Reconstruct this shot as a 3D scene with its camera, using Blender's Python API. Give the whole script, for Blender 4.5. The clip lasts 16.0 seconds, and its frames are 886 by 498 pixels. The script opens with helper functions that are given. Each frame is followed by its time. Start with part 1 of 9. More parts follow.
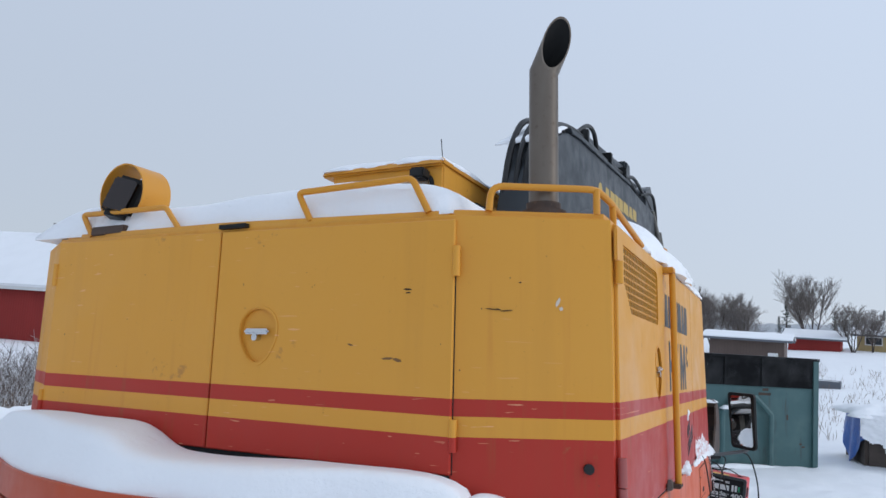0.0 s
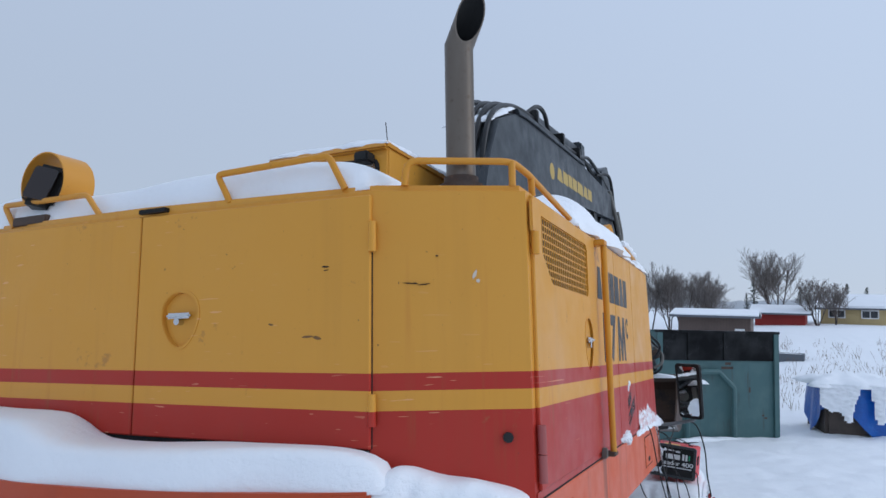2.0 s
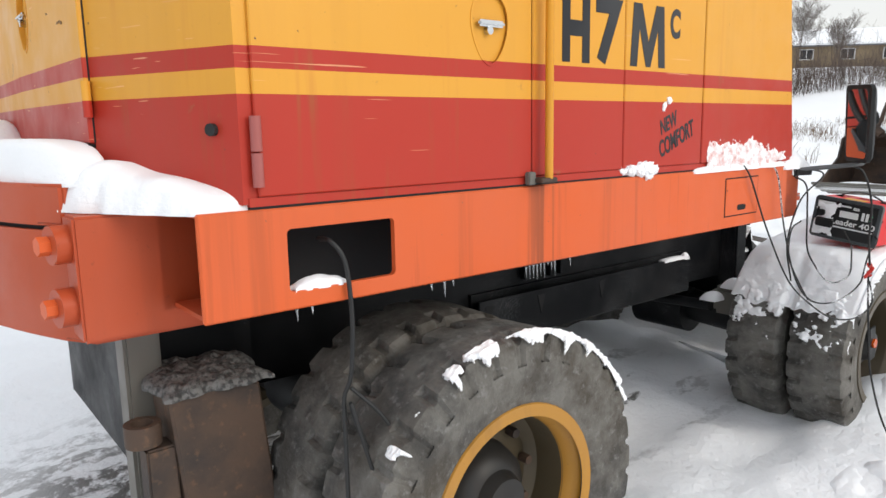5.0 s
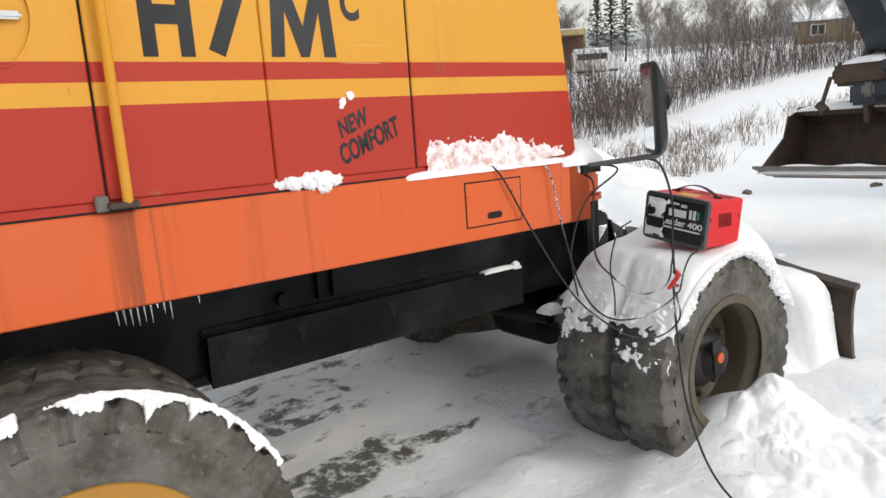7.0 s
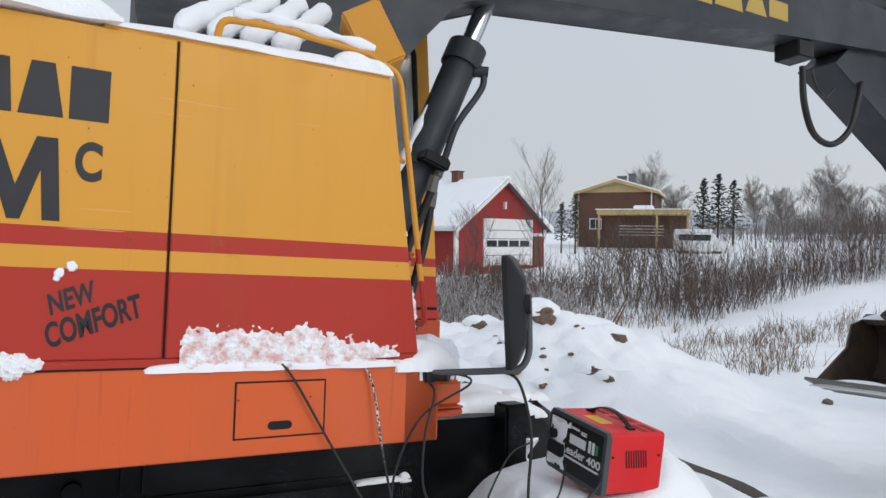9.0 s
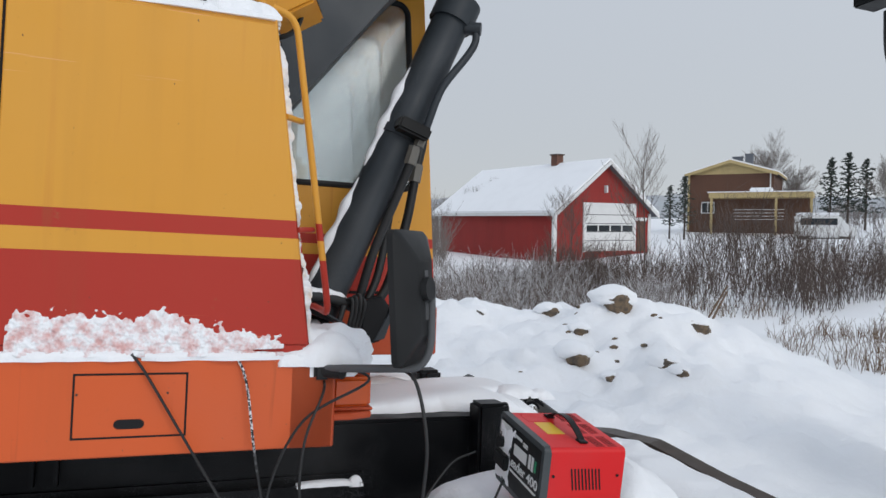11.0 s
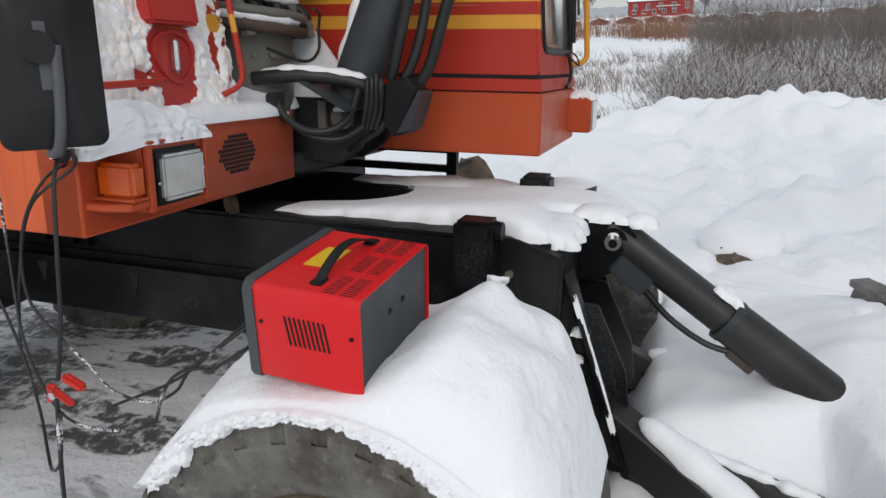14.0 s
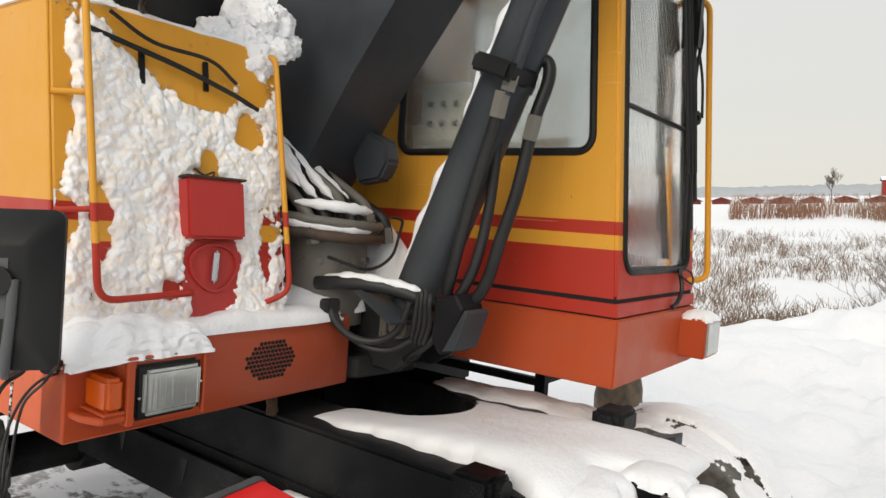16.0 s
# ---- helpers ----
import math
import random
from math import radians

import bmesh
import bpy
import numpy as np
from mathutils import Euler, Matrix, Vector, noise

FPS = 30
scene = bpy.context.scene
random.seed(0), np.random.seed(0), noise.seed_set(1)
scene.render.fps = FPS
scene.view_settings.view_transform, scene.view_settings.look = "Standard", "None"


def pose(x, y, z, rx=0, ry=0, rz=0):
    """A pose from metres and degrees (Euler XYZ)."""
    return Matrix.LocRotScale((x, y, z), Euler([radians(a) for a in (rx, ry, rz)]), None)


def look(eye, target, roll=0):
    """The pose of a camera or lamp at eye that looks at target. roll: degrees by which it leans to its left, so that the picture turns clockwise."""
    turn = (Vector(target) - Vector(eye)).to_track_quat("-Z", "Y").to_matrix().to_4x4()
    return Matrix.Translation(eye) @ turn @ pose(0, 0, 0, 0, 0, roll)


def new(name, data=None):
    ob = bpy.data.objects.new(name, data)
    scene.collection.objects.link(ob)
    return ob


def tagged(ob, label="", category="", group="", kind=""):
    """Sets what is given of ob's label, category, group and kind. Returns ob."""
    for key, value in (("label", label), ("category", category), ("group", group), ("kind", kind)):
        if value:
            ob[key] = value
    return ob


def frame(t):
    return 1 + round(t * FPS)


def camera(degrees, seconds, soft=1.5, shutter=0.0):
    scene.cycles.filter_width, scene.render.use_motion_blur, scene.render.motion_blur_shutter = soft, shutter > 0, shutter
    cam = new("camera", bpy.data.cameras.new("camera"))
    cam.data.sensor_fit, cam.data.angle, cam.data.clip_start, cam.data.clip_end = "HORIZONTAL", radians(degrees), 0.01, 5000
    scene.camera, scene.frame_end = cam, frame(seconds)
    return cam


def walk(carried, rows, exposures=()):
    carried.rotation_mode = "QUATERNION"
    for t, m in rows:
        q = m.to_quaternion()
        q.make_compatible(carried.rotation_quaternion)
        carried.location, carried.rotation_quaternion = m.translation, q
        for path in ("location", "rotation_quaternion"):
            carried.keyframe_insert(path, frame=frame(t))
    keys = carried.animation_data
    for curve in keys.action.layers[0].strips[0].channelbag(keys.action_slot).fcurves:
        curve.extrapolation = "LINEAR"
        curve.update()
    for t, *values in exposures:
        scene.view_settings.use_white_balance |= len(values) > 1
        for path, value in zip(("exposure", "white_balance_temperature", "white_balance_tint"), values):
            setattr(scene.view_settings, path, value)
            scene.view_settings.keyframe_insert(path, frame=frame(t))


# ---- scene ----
cam = camera(65.2, 16.0)

# The machine leans about four degrees to its left and a little nose-down: LEVEL lays its own axes into the level world.
UP = Vector((0.065, -0.05, 1.0)).normalized()
PIVOT = Vector((0.1, 2.0, 0.0))
LEVEL = Matrix.Translation(PIVOT) @ UP.rotation_difference(Vector((0, 0, 1))).to_matrix().to_4x4() @ Matrix.Translation(-PIVOT)

# seconds, eye, target and lean, in the machine's axes
PATH = [
    (0, (1.667, -1.958, 1.921), (0.802, -0.187, 2.26), 1.5),
    (0.5, (1.707, -1.986, 1.929), (0.907, -0.223, 2.433), 1.4),
    (1, (1.736, -2.002, 1.933), (0.947, -0.257, 2.509), 0.9),
    (1.5, (1.769, -1.972, 1.921), (0.986, -0.196, 2.407), -0.2),
    (2, (1.81, -1.887, 1.882), (1.014, -0.078, 2.19), -0.8),
    (2.5, (1.855, -1.673, 1.812), (0.962, 0.107, 1.994), 0.2),
    (3, (1.989, -1.486, 1.802), (1.0, 0.252, 1.823), -2.8),
    (3.2, (2.072, -1.444, 1.789), (1.012, 0.25, 1.825), -2.1),
    (5.3, (2.72, -0.435, 1.65), (1.164, 0.772, 1.3), -1.3),
    (5.5, (2.707, -0.318, 1.659), (1.153, 0.892, 1.311), -1.2),
    (6, (2.772, -0.019, 1.626), (1.19, 1.176, 1.36), -1.4),
    (6.3, (2.791, 0.159, 1.655), (1.265, 1.413, 1.341), -4.8),
    (6.5, (2.876, 0.263, 1.632), (1.32, 1.485, 1.343), -5.3),
    (7, (3.059, 0.526, 1.63), (1.474, 1.698, 1.29), -4.0),
    (7.5, (3.124, 0.799, 1.591), (1.569, 2.027, 1.316), -0.9),
    (8, (3.167, 1.116, 1.605), (1.605, 2.336, 1.336), -2.7),
    (8.5, (3.233, 1.383, 1.673), (1.5, 2.378, 1.755), -1.8),
    (8.7, (3.209, 1.457, 1.69), (1.473, 2.444, 1.808), 0.3),
    (10.8, (3.107, 2.118, 1.747), (1.245, 2.841, 1.876), 2.4),
    (11, (3.093, 2.225, 1.71), (1.21, 2.896, 1.786), 1.9),
    (11.5, (3.077, 2.526, 1.673), (1.153, 3.056, 1.54), 2.1),
    (12, (3.099, 2.818, 1.657), (1.148, 3.211, 1.459), 1.7),
    (12.5, (3.065, 3.117, 1.623), (1.104, 3.373, 1.322), -0.8),
    (13, (2.822, 3.403, 1.572), (0.872, 3.592, 1.171), 3.0),
    (13.5, (2.645, 3.664, 1.611), (0.712, 3.483, 1.133), -0.0),
    (14, (2.483, 3.889, 1.654), (0.651, 3.275, 1.141), 0.8),
    (14.5, (2.25, 4.008, 1.669), (0.463, 3.265, 1.165), 3.6),
    (15, (2.112, 4.106, 1.704), (0.391, 3.194, 1.251), 1.8),
    (15.5, (2.046, 4.272, 1.771), (0.46, 3.087, 1.486), 3.0),
    (16, (2.051, 4.291, 1.86), (0.447, 3.1, 1.772), 3.9),
]
EXPOSURES = [(0.0, -0.1, 5900, 10), (0.5, -0.24, 5700, 10), (1.0, -0.37, 5600, 10), (2.0, -0.25, 5600, 10), (2.5, 0.0, 6050, 10), (3.0, 0.26, 6300, 10), (5.5, 0.45, 7050, 10), (8.0, 0.15, 7150, 10), (8.5, 0.03, 6500, 10), (11.0, -0.12, 6450, 10), (13.5, -0.07, 6650, 10), (14.5, 0.05, 6800, 10), (15.5, 0.26, 7250, 10), (16.0, 0.32, 7450, 10)]
walk(cam, [(t, LEVEL @ look(eye, target, roll)) for t, eye, target, roll in PATH], EXPOSURES)

# ---- world and light ----
world = bpy.data.worlds.new("overcast_sky")
scene.world = world
world.use_nodes = True
wn, wl = world.node_tree.nodes, world.node_tree.links
wn.clear()
w_out = wn.new("ShaderNodeOutputWorld")
w_bg = wn.new("ShaderNodeBackground")
w_sky = wn.new("ShaderNodeTexSky")
w_sky.sky_type, w_sky.sun_disc = "NISHITA", False
w_sky.sun_elevation, w_sky.sun_rotation = radians(32), radians(72)
w_sky.dust_density, w_sky.air_density = 0.5, 1.0
w_co = wn.new("ShaderNodeTexCoord")
w_sep = wn.new("ShaderNodeSeparateXYZ")
w_ramp = wn.new("ShaderNodeValToRGB")
w_ramp.color_ramp.elements[0].position, w_ramp.color_ramp.elements[0].color = 0.0, (7.8, 8.2, 8.6, 1)
w_ramp.color_ramp.elements[1].position, w_ramp.color_ramp.elements[1].color = 0.6, (8.2, 9.0, 10.2, 1)
w_mix = wn.new("ShaderNodeMix")
w_mix.data_type = "RGBA"
w_mix.inputs[0].default_value = 0.93
wl.new(w_co.outputs["Generated"], w_sep.inputs[0])
wl.new(w_sep.outputs["Z"], w_ramp.inputs[0])
wl.new(w_sky.outputs[0], w_mix.inputs[6])
w_side = wn.new("ShaderNodeMath")
w_side.operation = "MULTIPLY_ADD"
w_side.inputs[1].default_value, w_side.inputs[2].default_value = 0.16, 1.03
wl.new(w_sep.outputs["X"], w_side.inputs[0])
w_tint = wn.new("ShaderNodeVectorMath")
w_tint.operation = "SCALE"
wl.new(w_ramp.outputs[0], w_tint.inputs[0])
wl.new(w_side.outputs[0], w_tint.inputs["Scale"])
wl.new(w_tint.outputs[0], w_mix.inputs[7])
wl.new(w_mix.outputs[2], w_bg.inputs[0])
w_bg.inputs[1].default_value = 0.085
wl.new(w_bg.outputs[0], w_out.inputs[0])

sun = new("sun", bpy.data.lights.new("sun", "SUN"))
sun.data.energy, sun.data.angle, sun.data.color = 0.95, radians(30), (1.0, 0.95, 0.88)
sun.matrix_world = look((9, 5, 6), (0, 2, 0))


# ---- materials ----
class Mat:
    """A node material with a few short-hands."""

    def __init__(self, name, color, rough=0.6, metal=0.0):
        self.m = bpy.data.materials.new(name)
        self.m.use_nodes = True
        self.t = self.m.node_tree
        self.b = self.t.nodes["Principled BSDF"]
        self.b.inputs["Roughness"].default_value = rough
        self.b.inputs["Metallic"].default_value = metal
        self.color = self.rgb(color)
        self.t.links.new(self.color, self.b.inputs["Base Color"])
        self.co = self.n("ShaderNodeTexCoord").outputs["Object"]
        self.height = None

    def n(self, kind, **kw):
        node = self.t.nodes.new(kind)
        for k, v in kw.items():
            node.inputs[k].default_value = v
        return node

    def link(self, a, b):
        self.t.links.new(a, b)

    def rgb(self, c):
        node = self.t.nodes.new("ShaderNodeRGB")
        node.outputs[0].default_value = (*c, 1)
        return node.outputs[0]

    def stretched(self, scale):
        node = self.n("ShaderNodeMapping")
        node.inputs["Scale"].default_value = scale
        self.link(self.co, node.inputs["Vector"])
        return node.outputs[0]

    def noise(self, scale, detail=4.0, rough=0.55, stretch=None):
        node = self.n("ShaderNodeTexNoise", Scale=scale, Detail=detail, Roughness=rough)
        self.link(self.stretched(stretch) if stretch else self.co, node.inputs["Vector"])
        return node.outputs[0]

    def ramp(self, fac, a, b, lo=0.0, hi=1.0):
        node = self.n("ShaderNodeMapRange")
        node.inputs["From Min"].default_value, node.inputs["From Max"].default_value = a, b
        node.inputs["To Min"].default_value, node.inputs["To Max"].default_value = lo, hi
        self.link(fac, node.inputs["Value"])
        return node.outputs[0]

    def math(self, op, a, b):
        node = self.n("ShaderNodeMath")
        node.operation = op
        for k, v in enumerate((a, b)):
            if isinstance(v, (int, float)):
                node.inputs[k].default_value = v
            else:
                self.link(v, node.inputs[k])
        return node.outputs[0]

    def axis(self, k):
        node = self.n("ShaderNodeSeparateXYZ")
        self.link(self.co, node.inputs[0])
        return node.outputs[k]

    def blend(self, fac, c, kind="MIX"):
        """Lays colour c (a tuple or a socket) over the base colour by fac."""
        node = self.n("ShaderNodeMix")
        node.data_type, node.blend_type = "RGBA", kind
        if isinstance(fac, (int, float)):
            node.inputs[0].default_value = fac
        else:
            self.link(fac, node.inputs[0])
        self.link(self.color, node.inputs[6])
        if isinstance(c, tuple):
            node.inputs[7].default_value = (*c, 1)
        else:
            self.link(c, node.inputs[7])
        self.color = node.outputs[2]
        self.link(self.color, self.b.inputs["Base Color"])
        return self

    def bump(self, fac, strength=0.3, distance=0.01):
        node = self.n("ShaderNodeBump")
        node.inputs["Strength"].default_value, node.inputs["Distance"].default_value = strength, distance
        self.link(fac, node.inputs["Height"])
        if self.height is not None:
            self.link(self.height, node.inputs["Normal"])
        self.height = node.outputs[0]
        self.link(self.height, self.b.inputs["Normal"])
        return self

    def rough(self, fac, a, b):
        self.link(self.ramp(fac, 0.3, 0.7, a, b), self.b.inputs["Roughness"])
        return self

    def vary(self, amount=0.1):
        """Each object a little lighter or darker."""
        info = self.n("ShaderNodeObjectInfo")
        hsv = self.n("ShaderNodeHueSaturation")
        self.link(self.ramp(info.outputs["Random"], 0, 1, 1 - amount, 1 + amount), hsv.inputs["Value"])
        self.link(self.color, hsv.inputs["Color"])
        self.color = hsv.outputs[0]
        self.link(self.color, self.b.inputs["Base Color"])
        return self


def painted(name, base, dirt=(0.12, 0.07, 0.03), rough=0.42, amount=0.35):
    """Old machine paint: faded, finely streaked and with a little dirt."""
    m = Mat(name, base, rough)
    fade = tuple(min(1.0, c * 0.8 + 0.06) for c in base)
    m.blend(m.ramp(m.noise(1.7, 3), 0.42, 0.7, 0, 0.45), fade)
    return weathered(m, dirt, amount)


def weathered(m, dirt=(0.12, 0.07, 0.03), amount=0.35):
    streak = m.noise(9, 4, 0.6, (1, 1, 0.06))
    m.blend(m.ramp(streak, 0.54, 0.80, 0, amount * 0.38), dirt)
    m.blend(m.ramp(m.noise(55, 5, 0.7), 0.64, 0.8, 0, amount), dirt)
    m.b.inputs["Specular IOR Level"].default_value = 0.3
    m.rough(m.noise(6, 4), 0.32, 0.55)
    m.bump(m.noise(2.2, 2), 0.08, 0.02).bump(m.noise(260, 2), 0.05, 0.002)
    return m


def hoarfrost(material):
    """Fine frost grains sitting on dark paint."""
    t = material.node_tree
    b = t.nodes["Principled BSDF"]
    old = b.inputs["Base Color"].links[0].from_socket
    co = t.nodes.new("ShaderNodeTexCoord")
    facs = []
    for scale, a, c in ((430, 0.60, 0.70), (3.2, 0.51, 0.68)):
        n = t.nodes.new("ShaderNodeTexNoise")
        n.inputs["Scale"].default_value = scale
        r = t.nodes.new("ShaderNodeMapRange")
        r.inputs["From Min"].default_value, r.inputs["From Max"].default_value = a, c
        t.links.new(co.outputs["Object"], n.inputs["Vector"])
        t.links.new(n.outputs[0], r.inputs["Value"])
        facs.append(r.outputs[0])
    k = t.nodes.new("ShaderNodeMath")
    k.operation = "MULTIPLY"
    t.links.new(facs[0], k.inputs[0]), t.links.new(facs[1], k.inputs[1])
    x = t.nodes.new("ShaderNodeMix")
    x.data_type = "RGBA"
    x.inputs[7].default_value = (0.22, 0.226, 0.235, 1)
    t.links.new(k.outputs[0], x.inputs[0])
    t.links.new(old, x.inputs[6])
    t.links.new(x.outputs[2], b.inputs["Base Color"])


YELLOW, RED = (0.68, 0.315, 0.036), (0.42, 0.032, 0.018)


def striped(name, first, second, third, rise=0.0):
    """Yellow paint with a red band between the first two heights and red below the third."""
    m = Mat(name, YELLOW, 0.42)
    m.blend(m.ramp(m.noise(1.3, 3), 0.4, 0.7, 0, 0.4), (0.68, 0.34, 0.06))
    z = m.axis(2)
    if rise:
        z = m.math("ADD", z, m.math("MULTIPLY", m.math("MINIMUM", m.math("SUBTRACT", m.axis(0), 0.85), 0.0), rise))
    band = m.math("MULTIPLY", m.math("LESS_THAN", z, first), m.math("GREATER_THAN", z, second))
    red = m.math("MAXIMUM", band, m.math("LESS_THAN", z, third))
    m.blend(red, RED)
    # drips and rust runs below the stripe, chips and fine scratches
    runs = m.math("MULTIPLY", m.ramp(m.noise(26, 3, 0.6, (1, 1, 0.035)), 0.58, 0.70), m.ramp(m.noise(2.1, 2), 0.45, 0.62))
    m.blend(m.math("MULTIPLY", m.math("MULTIPLY", runs, red), 0.6), (0.20, 0.022, 0.018))
    m.blend(m.math("MULTIPLY", runs, 0.30), (0.50, 0.16, 0.03))
    m.blend(m.math("MULTIPLY", m.ramp(m.noise(5, 6, 0.7), 0.66, 0.70), 0.5), (0.30, 0.13, 0.05))
    m.blend(m.ramp(m.noise(75, 2, 0.5, (1, 1, 0.7)), 0.765, 0.78, 0, 0.9), (0.10, 0.05, 0.03))
    scratch = m.math("MULTIPLY", m.ramp(m.noise(14, 1, 0.4, (1, 0.25, 9)), 0.735, 0.75), m.ramp(m.noise(1.4, 2), 0.52, 0.6))
    m.blend(m.math("MULTIPLY", scratch, 0.6), (0.80, 0.42, 0.22))
    return weathered(m, (0.20, 0.09, 0.03), 0.3).m


HOOD = striped("hood_paint", 1.84, 1.793, 1.739, 0.0155)
CABIN = striped("cabin_paint", 1.889, 1.842, 1.791)


def stained(name, base, spots):
    """Deck paint with brown run-off stains below the spots given along the machine."""
    m = Mat(name, base, 0.42)
    m.blend(m.ramp(m.noise(1.7, 3), 0.42, 0.7, 0, 0.45), tuple(min(1.0, c * 0.85 + 0.03) for c in base))
    y = m.axis(1)
    fine = m.ramp(m.noise(38, 3, 0.6, (1, 1, 0.03)), 0.44, 0.60)
    for at, wide, k in spots:
        near = m.ramp(m.math("ABSOLUTE", m.math("SUBTRACT", y, at), 0.0), wide, wide * 0.2)
        m.blend(m.math("MULTIPLY", m.math("MULTIPLY", near, fine), k), (0.13, 0.045, 0.02))
    m.blend(m.ramp(m.noise(30, 3, 0.6, (1, 1, 0.05)), 0.62, 0.72, 0, 0.35), (0.30, 0.06, 0.02))
    m.blend(m.ramp(m.noise(70, 2), 0.76, 0.775, 0, 0.8), (0.16, 0.09, 0.06))
    return weathered(m, (0.12, 0.07, 0.03), 0.3).m


ORANGE = painted("orange_frame_paint", (0.45, 0.068, 0.020), (0.10, 0.035, 0.02), 0.42, 0.6).m
ORANGE_LIGHT = stained("light_orange_paint", (0.64, 0.108, 0.026), ((0.93, 0.12, 0.6), (0.62, 0.05, 0.2), (1.24, 0.05, 0.2), (0.0, 0.12, 0.2)))
REDPAINT = painted("red_panel_paint", (0.46, 0.022, 0.016)).m
RAIL = painted("yellow_rail_paint", (0.64, 0.28, 0.022)).m
BLACK = painted("black_chassis_paint", (0.0045, 0.005, 0.006), (0.018, 0.018, 0.019), 0.5).m
hoarfrost(BLACK)
BLACK.node_tree.nodes["Principled BSDF"].inputs["Specular IOR Level"].default_value = 0.10
BOOM = painted("slate_boom_paint", (0.030, 0.036, 0.042), (0.07, 0.07, 0.068), 0.45).m
hoarfrost(BOOM)
BOOM.node_tree.nodes["Principled BSDF"].inputs["Specular IOR Level"].default_value = 0.22
# near-black stands for shade in gaps, slots and hollows; chips use it too
DARK = Mat("hollow_shade_black", (0.008, 0.008, 0.009), 0.9).m
PLASTIC = painted("black_plastic", (0.009, 0.0095, 0.010), (0.04, 0.04, 0.04), 0.5, 0.2).m
PLASTIC.node_tree.nodes["Principled BSDF"].inputs["Specular IOR Level"].default_value = 0.16
HOSE = painted("rubber_hose", (0.009, 0.0095, 0.010), (0.03, 0.03, 0.03), 0.5, 0.2).m
LETTER = painted("black_lettering", (0.012, 0.013, 0.016), (0.04, 0.04, 0.04), 0.5, 0.15).m
GOLD = Mat("gold_lettering", (0.45, 0.30, 0.05), 0.5).m


def make_snow(name, tint=(0.90, 0.912, 0.93)):
    m = Mat(name, tint, 0.55)
    m.blend(m.ramp(m.noise(1.2, 4), 0.45, 0.75, 0, 0.5), tuple(c * 0.93 for c in tint))
    m.bump(m.noise(7, 5, 0.6), 0.4, 0.03).bump(m.noise(48, 5, 0.75), 0.55, 0.008)
    m.b.inputs["Subsurface Weight"].default_value = 0.0
    return m


SNOW = make_snow("fresh_snow").m


def thin_snow(name, under, amount):
    """Snow so thin in its hollows that the paint below tints it."""
    m = make_snow(name)
    m.blend(m.ramp(m.noise(34, 4, 0.6), 0.42, 0.66, 0, amount), under)
    return m.m


SNOW_ON_RED = thin_snow("thin_snow_on_red", (0.66, 0.30, 0.27), 0.8)
# peach holds paint showing through and some bounced light put into the colour
SNOW_ON_YELLOW = thin_snow("thin_snow_on_yellow", (0.88, 0.71, 0.50), 0.55)


def rubber():
    m = Mat("worn_tyre_rubber", (0.052, 0.050, 0.047), 0.85)
    m.blend(m.ramp(m.noise(2.2, 4), 0.42, 0.6, 0, 0.8), (0.062, 0.050, 0.036))
    m.blend(m.ramp(m.noise(6, 6, 0.65), 0.40, 0.62, 0, 0.95), (0.155, 0.148, 0.134))
    m.blend(m.ramp(m.noise(30, 6, 0.7), 0.56, 0.72, 0, 0.6), (0.26, 0.255, 0.25))
    m.bump(m.noise(12, 6, 0.7), 0.7, 0.02).bump(m.noise(60, 4), 0.5, 0.006)
    return m.m


RUBBER = rubber()


# ---- helpers for meshes ----
def part(name, bm, material, parent=None, label="", smooth=False, m=None):
    """Links a bmesh as one mesh object, under a thing or a part when parent is given."""
    me = bpy.data.meshes.new(name)
    bmesh.ops.recalc_face_normals(bm, faces=bm.faces[:])
    bm.to_mesh(me)
    bm.free()
    me.materials.append(material)
    if smooth:
        me.shade_smooth()
        me.set_sharp_from_angle(angle=radians(smooth if smooth is not True else 40))
    ob = new(name, me)
    if m is not None:
        ob.matrix_world = m
    if parent is not None:
        ob.parent = parent
    if label:
        ob["label"] = label
    return ob


def box(bm, x0, x1, y0, y1, z0, z1, bevel=0.0, seg=2):
    vs = [bm.verts.new((x, y, z)) for z in (z0, z1) for x, y in ((x0, y0), (x1, y0), (x1, y1), (x0, y1))]
    fs = [bm.faces.new([vs[k] for k in f]) for f in ((0, 3, 2, 1), (4, 5, 6, 7), (0, 1, 5, 4), (1, 2, 6, 5), (2, 3, 7, 6), (3, 0, 4, 7))]
    if bevel:
        es = list({e for f in fs for e in f.edges})
        bmesh.ops.bevel(bm, geom=es, offset=bevel, segments=seg, affect="EDGES")
    return bm


def boxed(*a, **kw):
    return box(bmesh.new(), *a, **kw)


def prism(poly, axis, a, b, bevel=0.0, seg=2):
    """Extrudes a flat outline along an axis (0, 1, 2) from a to b."""
    bm = bmesh.new()

    def at(p, k):
        q = list(p)
        q.insert(axis, k)
        return bm.verts.new(q)

    lo, hi = [at(p, a) for p in poly], [at(p, b) for p in poly]
    n = len(poly)
    bm.faces.new(lo[::-1])
    bm.faces.new(hi)
    for k in range(n):
        bm.faces.new((lo[k], lo[(k + 1) % n], hi[(k + 1) % n], hi[k]))
    if bevel:
        bmesh.ops.bevel(bm, geom=bm.edges[:], offset=bevel, segments=seg, affect="EDGES")
    return bm


def ring(bm, c, u, v, r, n):
    return [bm.verts.new(c + u * (r * math.cos(2 * math.pi * k / n)) + v * (r * math.sin(2 * math.pi * k / n))) for k in range(n)]


